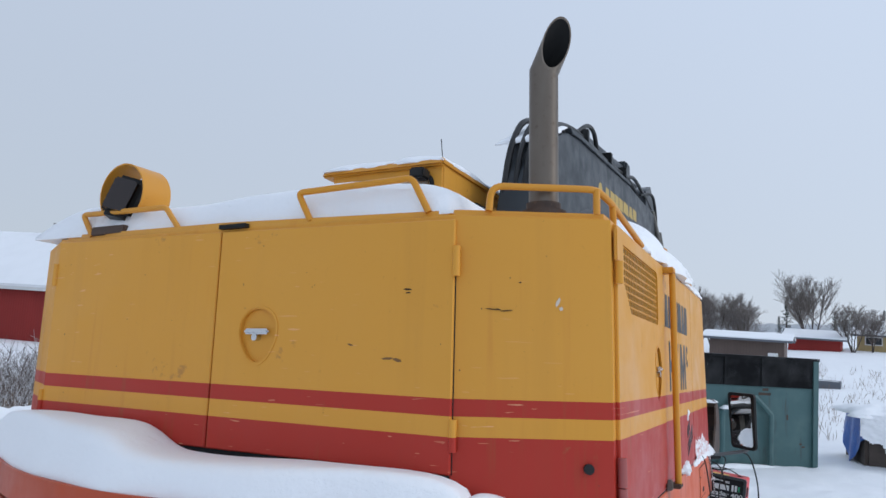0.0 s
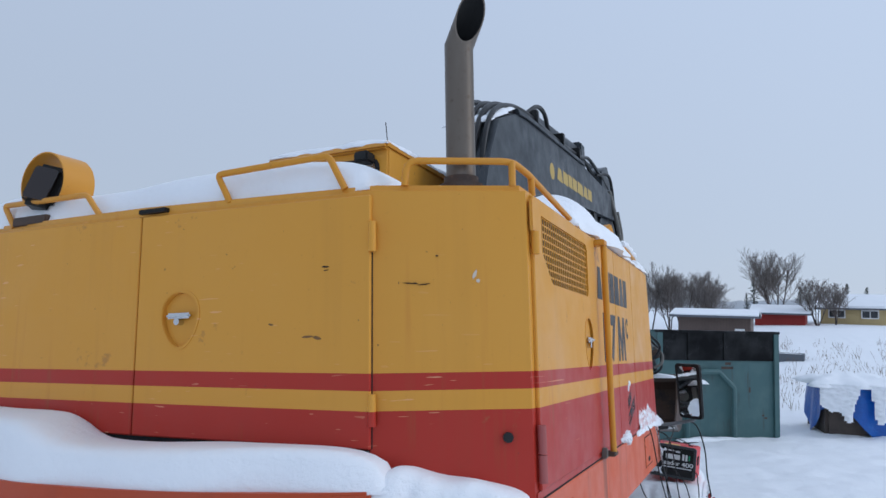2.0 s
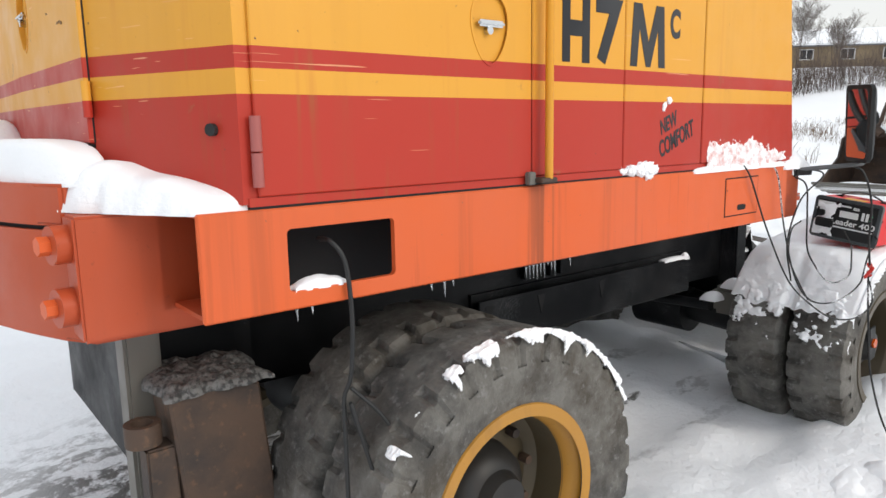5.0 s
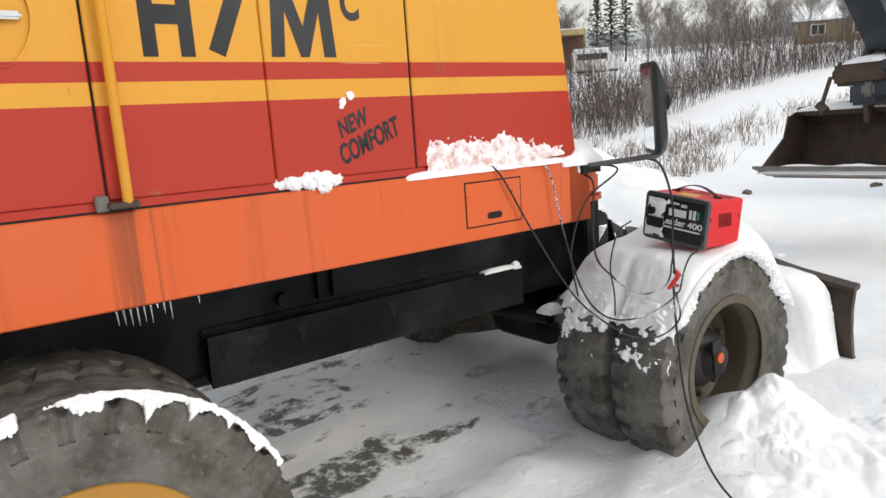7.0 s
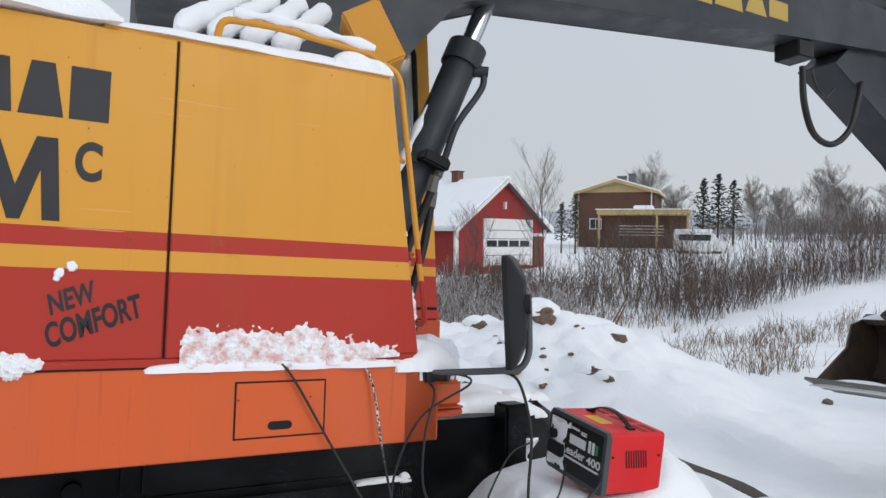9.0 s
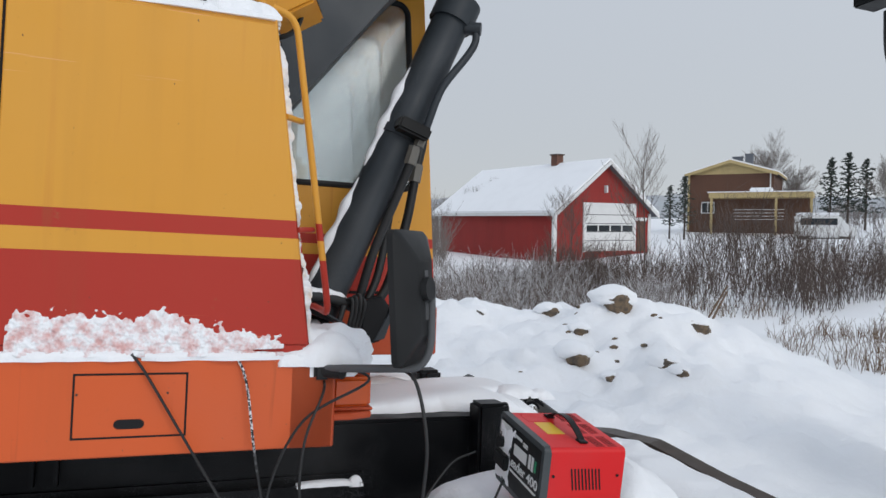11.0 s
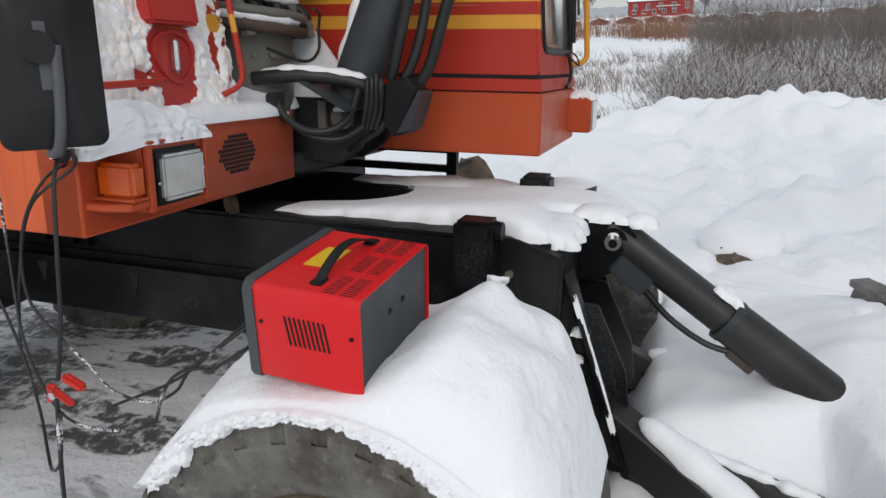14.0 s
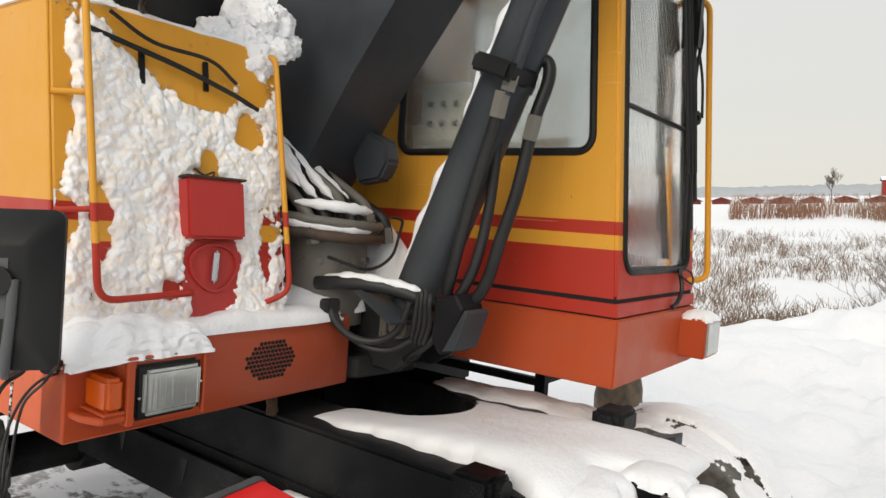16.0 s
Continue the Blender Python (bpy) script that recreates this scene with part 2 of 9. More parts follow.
def frame_of(d):
    d = d.normalized()
    a = Vector((0, 0, 1)) if abs(d.z) < 0.9 else Vector((1, 0, 0))
    u = d.cross(a).normalized()
    return u, u.cross(d).normalized()


def rod(p, q, r, r2=None, n=16, bm=None, caps=True):
    """A round bar from p to q."""
    bm = bm or bmesh.new()
    p, q = Vector(p), Vector(q)
    u, v = frame_of(q - p)
    a, b = ring(bm, p, u, v, r, n), ring(bm, q, u, v, r if r2 is None else r2, n)
    for k in range(n):
        bm.faces.new((a[k], a[(k + 1) % n], b[(k + 1) % n], b[k]))
    if caps:
        bm.faces.new(a[::-1])
        bm.faces.new(b)
    return bm


def smooth_path(points, step=6):
    """A Catmull-Rom line through the points."""
    pts = [Vector(p) for p in points]
    if len(pts) < 3:
        return pts
    ext = [pts[0] * 2 - pts[1], *pts, pts[-1] * 2 - pts[-2]]
    out = []
    for k in range(1, len(ext) - 2):
        a, b, c, d = ext[k - 1:k + 3]
        for s in range(step):
            t = s / step
            out.append(0.5 * ((2 * b) + (c - a) * t + (2 * a - 5 * b + 4 * c - d) * t * t + (3 * b - a - 3 * c + d) * t ** 3))
    return out + [pts[-1]]


def rounded(points, r, step=5):
    """The polyline with its inner corners rounded by radius r."""
    pts = [Vector(p) for p in points]
    out = [pts[0]]
    for a, b, c in zip(pts, pts[1:], pts[2:]):
        p, q = b + (a - b).normalized() * min(r, (a - b).length / 2), b + (c - b).normalized() * min(r, (c - b).length / 2)
        out += [p * (1 - t) ** 2 + b * (2 * t * (1 - t)) + q * t * t for t in (k / step for k in range(step + 1))]
    return out + [pts[-1]]


def tube(points, r, n=10, bm=None):
    """A round tube along a polyline."""
    bm = bm or bmesh.new()
    pts = [Vector(p) for p in points]
    u = None
    last = None
    for k, p in enumerate(pts):
        d = (pts[min(k + 1, len(pts) - 1)] - pts[max(k - 1, 0)]).normalized()
        if u is None:
            u, v = frame_of(d)
        else:
            u = (u - d * u.dot(d)).normalized()
            v = u.cross(d).normalized()
        now = ring(bm, p, u, v, r(k / (len(pts) - 1)) if callable(r) else r, n)
        if last:
            for j in range(n):
                bm.faces.new((last[j], last[(j + 1) % n], now[(j + 1) % n], now[j]))
        else:
            bm.faces.new(now[::-1])
        last = now
    bm.faces.new(last)
    return bm


def lathe(profile, n=48, axis=0, centre=(0, 0, 0)):
    """Turns an outline of (along, radius) round an axis."""
    bm = bmesh.new()
    c = Vector(centre)
    e = [Vector((1, 0, 0)), Vector((0, 1, 0)), Vector((0, 0, 1))]
    d, u, v = e[axis], e[(axis + 1) % 3], e[(axis + 2) % 3]
    rings = [ring(bm, c + d * a, u, v, r, n) for a, r in profile]
    for a, b in zip(rings, rings[1:]):
        for k in range(n):
            bm.faces.new((a[k], a[(k + 1) % n], b[(k + 1) % n], b[k]))
    return bm


def cut(ob, bm_cutter):
    """Cuts the cutter's shape out of the object for good."""
    me = bpy.data.meshes.new("cutter")
    bmesh.ops.recalc_face_normals(bm_cutter, faces=bm_cutter.faces[:])
    bm_cutter.to_mesh(me)
    bm_cutter.free()
    tool = new("cutter", me)
    mod = ob.modifiers.new("cut", "BOOLEAN")
    mod.operation, mod.object, mod.solver = "DIFFERENCE", tool, "EXACT"
    parent = ob.parent
    ob.parent = None
    ob.matrix_world = Matrix()
    dg = bpy.context.evaluated_depsgraph_get()
    dg.update()
    done = bpy.data.meshes.new_from_object(ob.evaluated_get(dg))
    ob.modifiers.clear()
    ob.data = done
    ob.parent = parent
    ob.matrix_parent_inverse, ob.matrix_basis = Matrix(), Matrix()
    bpy.data.objects.remove(tool)
    return ob


def thing(name, label, category, m=None, group="", kind=""):
    ob = new(name)
    ob.matrix_world = LEVEL if m is None else m
    return tagged(ob, label, category, group, kind)


def hump(fx, fy, n, m, top, base):
    """A closed snow patch over a grid: fx, fy map (0..1, 0..1) to places, top and base give heights there."""
    bm = bmesh.new()
    up = [[None] * (m + 1) for _ in range(n + 1)]
    for i in range(n + 1):
        for j in range(m + 1):
            s, t = i / n, j / m
            x, y = fx(s, t), fy(s, t)
            up[i][j] = bm.verts.new((x, y, top(s, t, x, y)))
    for i in range(n):
        for j in range(m):
            bm.faces.new((up[i][j], up[i + 1][j], up[i + 1][j + 1], up[i][j + 1]))
    rim = [(i, 0) for i in range(n)] + [(n, j) for j in range(m)] + [(i, m) for i in range(n, 0, -1)] + [(0, j) for j in range(m, 0, -1)]
    low = []
    for i, j in rim:
        v = up[i][j].co
        low.append(bm.verts.new((v.x, v.y, base(i / n, j / m, v.x, v.y))))
    for k in range(len(rim)):
        a, b = rim[k], rim[(k + 1) % len(rim)]
        bm.faces.new((up[a[0]][a[1]], low[k], low[(k + 1) % len(low)], up[b[0]][b[1]]))
    bm.faces.new(low)
    return bm


def n2(x, y, s=1.0, seed=0.0):
    return noise.noise(Vector((x * s + seed, y * s - seed, seed * 1.7)))


def snow(name, bm, label, m=None, mat=None):
    ob = part(name, bm, mat or SNOW, smooth=60, m=LEVEL if m is None else m)
    return tagged(ob, label, "snow", kind="stuff")


# ---- ground ----
def soft(v, lim):
    return lim * math.tanh(v / lim)


def bell(d, w):
    return math.exp(-min(60.0, (d / w) ** 2))


def mound(d):
    """Rise of the heap on the front tyres, by the angle from the tyre's top."""
    return bell(d - 20, 12) if d < 20 else math.exp(-min(60.0, ((d - 20) / 30) ** 2.6))


def land(x, y):
    """The height of the snow over the yard, the field and the rise behind it."""
    z = soft(0.065 * (x - 0.1), 0.30) - soft(0.05 * (y - 2.0), 0.3)
    far = math.hypot(x, y - 2)
    z += 0.10 * bell(far, 5.5)
    # the land rises gently away from the yard
    z += 0.02 * max(0.0, min(far, 62) - 14)
    bearing = math.degrees(math.atan2(y - 2, x)) % 360
    shore = 1 / (1 + math.exp(max(-50.0, min(50.0, (abs(bearing - 190) - 29) * 0.8))))
    z += (1 - shore) * 0.02 * max(0.0, min(far, 160) - 70) + shore * 0.03 * max(0.0, min(far, 235) - 175)
    rise = 1 / (1 + math.exp(max(-50.0, min(50.0, (abs(bearing - 125) - 19) * 0.8))))
    z += 0.024 * rise * max(0.0, min(far, 66) - 24)
    z += 0.018 * max(0.0, min(far, 60) - 14) * max(0.0, min(1.0, ((y - 2) / max(far, 0.1) - 0.8) / 0.2))
    # cleared snow heaped up along the yard's edge
    u = (x + 5.8) * 0.79 + (y - 7.3) * -0.61
    along = (x + 5.8) * 0.61 + (y - 7.3) * 0.79
    w = 1 / (1 + math.exp(min(50.0, (abs(along + 0.7) - 3.7) * 1.5)))
    back = bell(u, 1.9) * w
    if back > 0.01:
        z += back * (0.98 + 0.20 * math.tanh(along * 0.7) + 0.46 * n2(x, y, 0.55, 3) + 0.24 * n2(x, y, 1.3, 7) + 0.13 * n2(x, y, 2.6, 1) + 0.07 * n2(x, y, 4.6, 3) + 0.05 * n2(x, y, 7.5, 6))
    front = bell(u - 2.0, 1.7) * w
    if front > 0.01:
        z += front * (0.30 * abs(n2(x, y, 1.1, 21)) + 0.22 * abs(n2(x, y, 2.4, 23)) + 0.10 * abs(n2(x, y, 5.0, 25)))
    # a longer, lower bank runs off to the left
    z += 0.46 * bell((x + 6.8) + 0.25 * (y - 2), 1.5) * (0.7 + 0.5 * n2(x, y, 0.5, 11) + 0.30 * abs(n2(x, y, 1.9, 4)) + 0.18 * abs(n2(x, y, 4.0, 6))) / (1 + math.exp(min(50.0, (y - 7.0) * 1.2)))
    if far < 45:
        z += 0.05 * n2(x, y, 0.8, 5) + 0.03 * n2(x, y, 2.6, 9) + 0.026 * n2(x, y, 5.5, 2)
    z += 0.15 * bell(math.hypot(x + 3.6, y - 4.6), 2.8) * abs(n2(x, y, 2.0, 8)) + 0.08 * bell(math.hypot(x + 3.6, y - 4.6), 2.8) * abs(n2(x, y, 4.4, 18)) + 0.04 * bell(math.hypot(x + 3.2, y - 5.0), 2.6) * n2(x, y, 5.3, 1)
    near = bell(math.hypot(x - 1.9, y - 3.6), 1.8)
    z += near * (0.07 * n2(x, y, 3.1, 2) + 0.035 * n2(x, y, 7.5, 4))
    # snow blown in under the far side of the machine
    z += 0.22 * bell(math.hypot((x + 1.1) / 1.0, (y - 2.7) / 1.3), 1.0)
    # trodden clods beside the front wheel
    z += 0.09 * bell(math.hypot(x - 1.75, y - 2.7), 0.9) * abs(n2(x, y, 4.5, 12))
    # snow banked against the front wheel and the blade
    z += 0.25 * bell(math.hypot(x - 1.48, y - 3.43), 0.30) + 0.08 * bell(math.hypot(x - 1.6, y - 2.9), 0.35)
    return z


def axis_steps(c, near, fine, reach, grow=1.16):
    out = [c + fine * k for k in range(-int(near / fine), int(near / fine) + 1)]
    d, e = fine, near
    up = []
    while e < reach:
        d *= grow
        e += d
        up.append(e)
    return [c - v for v in up[::-1]] + out + [c + v for v in up]


def yard_snow():
    """Snow that thins to trodden grey slush and frozen gravel in the lee of the machine."""
    m = make_snow("yard_snow")
    x, y = m.axis(0), m.axis(1)
    inside = m.math("MULTIPLY", m.ramp(x, -1.6, -0.7), m.ramp(x, 0.95, 0.55))
    inside = m.math("MULTIPLY", inside, m.math("MULTIPLY", m.ramp(y, -0.8, 0.0), m.ramp(y, 3.3, 2.6)))
    patch = m.math("ADD", m.noise(2.3, 6, 0.62, (1.8, 0.7, 1)), m.ramp(y, 2.55, 1.6, 0, 0.07))
    grit = m.math("MULTIPLY", m.ramp(patch, 0.555, 0.60), m.ramp(m.noise(11, 5, 0.7), 0.40, 0.52))
    m.blend(m.math("MULTIPLY", inside, grit), (0.13, 0.125, 0.118))
    tread = m.math("MULTIPLY", m.ramp(m.noise(0.35, 3), 0.5, 0.7), m.ramp(m.noise(9, 5, 0.7), 0.45, 0.7, 0, 0.15))
    m.blend(tread, (0.62, 0.63, 0.65))
    m.bump(m.noise(2.6, 5, 0.65), 0.45, 0.09)
    return m.m


def ground():
    xs, ys = axis_steps(-1.3, 7.8, 0.085, 1500), axis_steps(4.2, 8.4, 0.085, 1500)
    co = [(x, y, land(x, y)) for x in xs for y in ys]
    m = len(ys)
    fs = [(i * m + j, (i + 1) * m + j, (i + 1) * m + j + 1, i * m + j + 1) for i in range(len(xs) - 1) for j in range(m - 1)]
    me = bpy.data.meshes.new("ground")
    me.from_pydata(co, [], fs)
    me.shade_smooth()
    me.materials.append(yard_snow())
    ob = new("ground", me)
    return tagged(ob, "uneven snow-covered yard and field", "ground", kind="structure")


ground()

# ---- the excavator, in its own axes: x to its right, y ahead ----
digger = thing("excavator", "old yellow, red and orange wheeled excavator dusted with snow", "excavator")

CHROME = Mat("worn_chrome", (0.62, 0.63, 0.65), 0.18, 1.0).m
STEEL = Mat("sooty_stainless_steel", (0.17, 0.145, 0.12), 0.42, 0.8)
STEEL.blend(STEEL.ramp(STEEL.noise(6, 4, 0.6, (1, 1, 0.3)), 0.4, 0.7, 0, 0.8), (0.11, 0.08, 0.06))
STEEL.blend(STEEL.ramp(STEEL.noise(40, 4), 0.6, 0.75, 0, 0.6), (0.10, 0.07, 0.05))
STEEL = STEEL.m
SOOT = Mat("soot", (0.004, 0.004, 0.004), 0.95).m
GLASS = Mat("misted_cab_glass", (0.85, 0.9, 0.9), 0.06)
GLASS.b.inputs["Transmission Weight"].default_value = 0.92
GLASS.rough(GLASS.noise(3, 4), 0.02, 0.22)
GLASS = GLASS.m
SLEEVE = painted("dark_sleeve_steel", (0.020, 0.019, 0.018), (0.08, 0.045, 0.028), 0.5, 0.45).m
BARREL = painted("brownish_cylinder_paint", (0.026, 0.026, 0.025), (0.11, 0.070, 0.034), 0.45, 0.55).m
SMOKED = Mat("dark_lamp_glass", (0.02, 0.012, 0.010), 0.12).m
MIRROR = Mat("mirror_glass", (0.82, 0.84, 0.85), 0.03, 1.0).m
LENS = Mat("ribbed_lamp_glass", (0.46, 0.47, 0.45), 0.10, 0.5)
LENS.bump(LENS.noise(160, 1, 0.5, (1, 0.3, 0.02)), 0.3, 0.002)
LENS.blend(LENS.ramp(LENS.noise(14, 4), 0.45, 0.7, 0, 0.6), (0.62, 0.63, 0.60))
LENS = LENS.m
WHITE_ICE = Mat("frost_on_glass", (0.80, 0.82, 0.83), 0.5).m
AMBER = Mat("amber_lamp_plastic", (0.58, 0.085, 0.006), 0.2)
AMBER.bump(AMBER.noise(40, 1, 0.5, (1, 0.1, 0.1)), 0.5, 0.004)
AMBER = AMBER.m
BEIGE = painted("pale_cab_lining", (0.55, 0.53, 0.46), (0.2, 0.18, 0.15)).m
SEAT = painted("dark_seat_cloth", (0.03, 0.03, 0.033), (0.06, 0.06, 0.06), 0.8).m
OILY = painted("oily_grey_metal", (0.14, 0.132, 0.115), (0.03, 0.028, 0.022), 0.55, 0.6).m
RUST = Mat("rusty_worn_steel", (0.075, 0.045, 0.030), 0.7)
RUST.blend(RUST.ramp(RUST.noise(5, 5), 0.45, 0.65, 0, 0.85), (0.028, 0.022, 0.020))
RUST.blend(RUST.ramp(RUST.noise(35, 5), 0.58, 0.72, 0, 0.6), (0.16, 0.085, 0.045))
RUST.bump(RUST.noise(30, 5), 0.5, 0.006)
BLADE = painted("dull_brown_blade_steel", (0.052, 0.036, 0.026), (0.15, 0.075, 0.036), 0.6, 0.8).m
RUST = RUST.m
ORANGE.node_tree.nodes["Principled BSDF"].inputs["Specular IOR Level"].default_value = 0.25
RIM_YELLOW = painted("scuffed_yellow_rim", (0.42, 0.20, 0.03), (0.06, 0.04, 0.03), 0.5, 0.9).m
RIM_GREY = painted("muddy_brown_rim", (0.085, 0.066, 0.040), (0.028, 0.022, 0.016), 0.65, 0.8).m
PALE_RED = painted("faded_hinge_paint", (0.36, 0.085, 0.075)).m


def P(name, bm, material, parent=None, label="", smooth=False):
    return part(name, bm, material, parent or digger, label, smooth)


def egg(cy, cz, w, h, n=28, grow=0.0):
    """A drop-shaped outline, wider at its upper end."""
    out = []
    for k in range(n):
        a = 2 * math.pi * k / n
        c, s = math.cos(a), math.sin(a)
        out.append((cy + c * (w / 2 + grow) * (1 + 0.22 * s), cz + s * (h / 2 + grow)))
    return out


def egg_ring(cy, cz, w, h, t, d):
    """A thin raised rim round a drop-shaped hollow, in the (along, up) plane; depth along the third axis."""
    a, b = egg(cy, cz, w, h, grow=t), egg(cy, cz, w, h)
    bm = bmesh.new()
    n = len(a)
    r = [[bm.verts.new((p[0], y, p[1])) for p in loop] for loop, y in ((a, 0.0), (a, -d), (b, -d), (b, 0.006))]
    for u, v in zip(r, r[1:]):
        for k in range(n):
            bm.faces.new((u[k], u[(k + 1) % n], v[(k + 1) % n], v[k]))
    return bm


def turned(bm, m):
    bmesh.ops.transform(bm, matrix=m, verts=bm.verts[:])
    return bm


def latch(parent, m, cx, cz, w=0.142, h=0.175, turn=0):
    """A sunk drop-shaped latch: rim and chrome bar."""
    P("latch_rim", turned(egg_ring(cx, cz, w, h, 0.007, 0.006), m), HOOD, parent)
    bar = boxed(-0.048, 0.048, -0.012, 0.006, -0.009, 0.009, 0.006)
    bar = turned(bar, m @ pose(cx, -0.004, cz + 0.012, 0, turn, 0))
    P("handle", bar, CHROME, parent, "chrome latch handle", 50)
    P("pivot", turned(rod((cx - 0.006, 0.012, cz - 0.006), (cx - 0.006, -0.012, cz - 0.006), 0.011), m), CHROME, parent, "", 40)


def leaning(bm):
    """The hood's rear climbs a little towards the machine's left."""
    for v in bm.verts:
        v.co.z += 0.0155 * max(0.0, 0.85 - v.co.x)
    return bm


def engine_hood():
    foot = [(1.246, -0.012), (0.860, -0.210), (0.0, -0.224), (-0.845, -0.208), (-1.20, -0.012), (-1.20, 1.62), (1.246, 1.62)]
    body = prism(foot, 2, 1.50, 2.372)
    top = [e for e in body.edges if all(v.co.z > 2.3 for v in e.verts)]
    bmesh.ops.bevel(body, geom=top, offset=0.022, segments=3, affect="EDGES")
    ob = P("hood", leaning(body), HOOD, None, "", 40)
    cut(ob, boxed(1.16, 1.30, 0.095, 0.749, 2.085, 2.315))
    for x0, x1 in ((0.005, 0.855),):
        door = prism([(x0, -0.2241), (x1, -0.2105), (x1 + 0.001, -0.2245), (x0, -0.238)], 2, 1.64, 2.338, 0.003, 1)
        door = P("rear_door", leaning(door), HOOD, None, "yellow rear engine door with a red stripe")
        cut(door, turned(prism(egg(0.182, 2.008, 0.136, 0.168), 1, -0.05, 0.0142), Matrix.Translation((0, -0.217, 0))))
        latch(door, pose(0, -0.2345, 0, 0, 0, 1.0), 0.182, 2.008)
        for z in (2.175, 1.70):
            P("hinge", rod((0.862, -0.223, z), (0.862, -0.223, z + 0.085), 0.011), HOOD, door, "", 40)
    door = prism([(-0.838, -0.2085), (-0.002, -0.2241), (-0.002, -0.236), (-0.838, -0.2205)], 2, 1.64, 2.338, 0.003, 1)
    door = P("rear_door", leaning(door), HOOD, None, "yellow rear engine door with a red stripe")
    for z in (2.175, 1.70):
        P("hinge", rod((-0.845, -0.220, z + 0.02), (-0.845, -0.220, z + 0.105), 0.011), HOOD, door, "", 40)
    P("door_gap", prism([(0.8555, -0.2110), (0.8575, -0.2085), (0.8575, -0.2125), (0.8555, -0.2140)], 2, 1.64, 2.25), DARK)
    # dark strip drawn for the shade in the gap under the doors
    P("door_foot_shade", leaning(boxed(-0.84, 0.85, -0.226, -0.19, 1.60, 1.637)), DARK)
    P("name_plate", boxed(-0.008, 0.104, -0.2425, -0.218, 2.360, 2.374), PLASTIC, None, "small black plate")
    P("plug", turned(rod((0, 0, 0), (0, -0.012, 0), 0.014), pose(1.184, -0.0442, 1.664, 0, 0, 27.5)), PLASTIC, None, "", 40)
    # side door with its grille
    door = P("side_door", boxed(1.244, 1.257, 0.0205, 0.8735, 1.516, 2.345, 0.003, 1), HOOD, None, "yellow side door with a square-mesh grille")
    cut(door, prism([(0.214, 2.10), (0.722, 2.10), (0.738, 2.123), (0.738, 2.275), (0.717, 2.298), (0.105, 2.298), (0.105, 2.188)], 0, 1.2, 1.3))
    cut(door, turned(prism(egg(0.712, 1.925, 0.126, 0.185), 0, 1.2485, 1.3), Matrix()))
    latch(door, pose(1.253, 0, 0, 0, 0, 90), 0.712, 1.925, 0.126, 0.185)
    bm = bmesh.new()
    ny, nz = 25, 9
    for k in range(ny + 1):
        y = 0.105 + 0.633 * k / ny
        lo = 2.10 if y > 0.214 else 2.188 - 0.088 * (y - 0.105) / 0.109
        box(bm, 1.2500, 1.2525, y - 0.0026, y + 0.0026, lo, 2.298)
    for k in range(nz + 1):
        z = 2.10 + 0.198 * k / nz
        lo = 0.105 if z > 2.188 else 0.214 - 0.109 * (z - 2.10) / 0.088
        box(bm, 1.2495, 1.2515, lo, 0.738, z - 0.0026, z + 0.0026)
    P("grille", bm, HOOD, door)
    # dark sheet added for the shade behind the mesh
    P("grille_shade_sheet", boxed(1.2437, 1.2470, 0.103, 0.740, 2.098, 2.300), DARK, door)
    for z0, z1, mat in ((1.538, 1.612, PALE_RED), (1.616, 1.692, PALE_RED), (2.17, 2.235, HOOD)):
        P("hinge", rod((1.262, 0.019, z0), (1.262, 0.019, z1), 0.0125, n=12), mat, door, "", 40)
    P("hinge", boxed(1.252, 1.262, -0.004, 0.03, 2.235, 2.33, 0.003), HOOD, door)

    # dents and chips in the paint
    bare = Mat("chipped_primer", (0.60, 0.52, 0.42), 0.6).m
    grime = Mat("scraped_grime", (0.20, 0.10, 0.03), 0.7).m
    for x, z, w, h, tilt, mat in ((0.712, 2.141, 0.028, 0.005, 2, DARK), (0.714, 2.131, 0.018, 0.003, -6, DARK), (0.950, 2.086, 0.040, 0.003, 4, DARK), (0.985, 2.083, 0.036, 0.003, -7, DARK), (0.965, 2.086, 0.014, 0.003, 20, DARK),
                                  (1.112, 2.110, 0.010, 0.030, 24, bare), (1.120, 2.092, 0.012, 0.012, 40, bare), (0.655, 1.944, 0.040, 0.007, -4, grime), (0.687, 1.940, 0.030, 0.010, 12, grime),
                                  (1.018, 2.163, 0.008, 0.004, 0, DARK), (0.528, 1.982, 0.020, 0.006, 10, grime)):
        y, rz = (-0.0122 - (1.246 - x) * 0.5197, 27.5) if x > 0.865 else (-0.238 + 0.0158 * x, 1.0)
        P("paint_chip", turned(prism([(-w / 2, 0), (-w * 0.2, h * 0.5), (w * 0.3, h * 0.35), (w / 2, -h * 0.1), (w * 0.1, -h * 0.5), (-w * 0.35, -h * 0.3)], 1, -0.0012, 0.002), pose(x, y, z, 0, tilt, rz)), mat)


engine_hood()


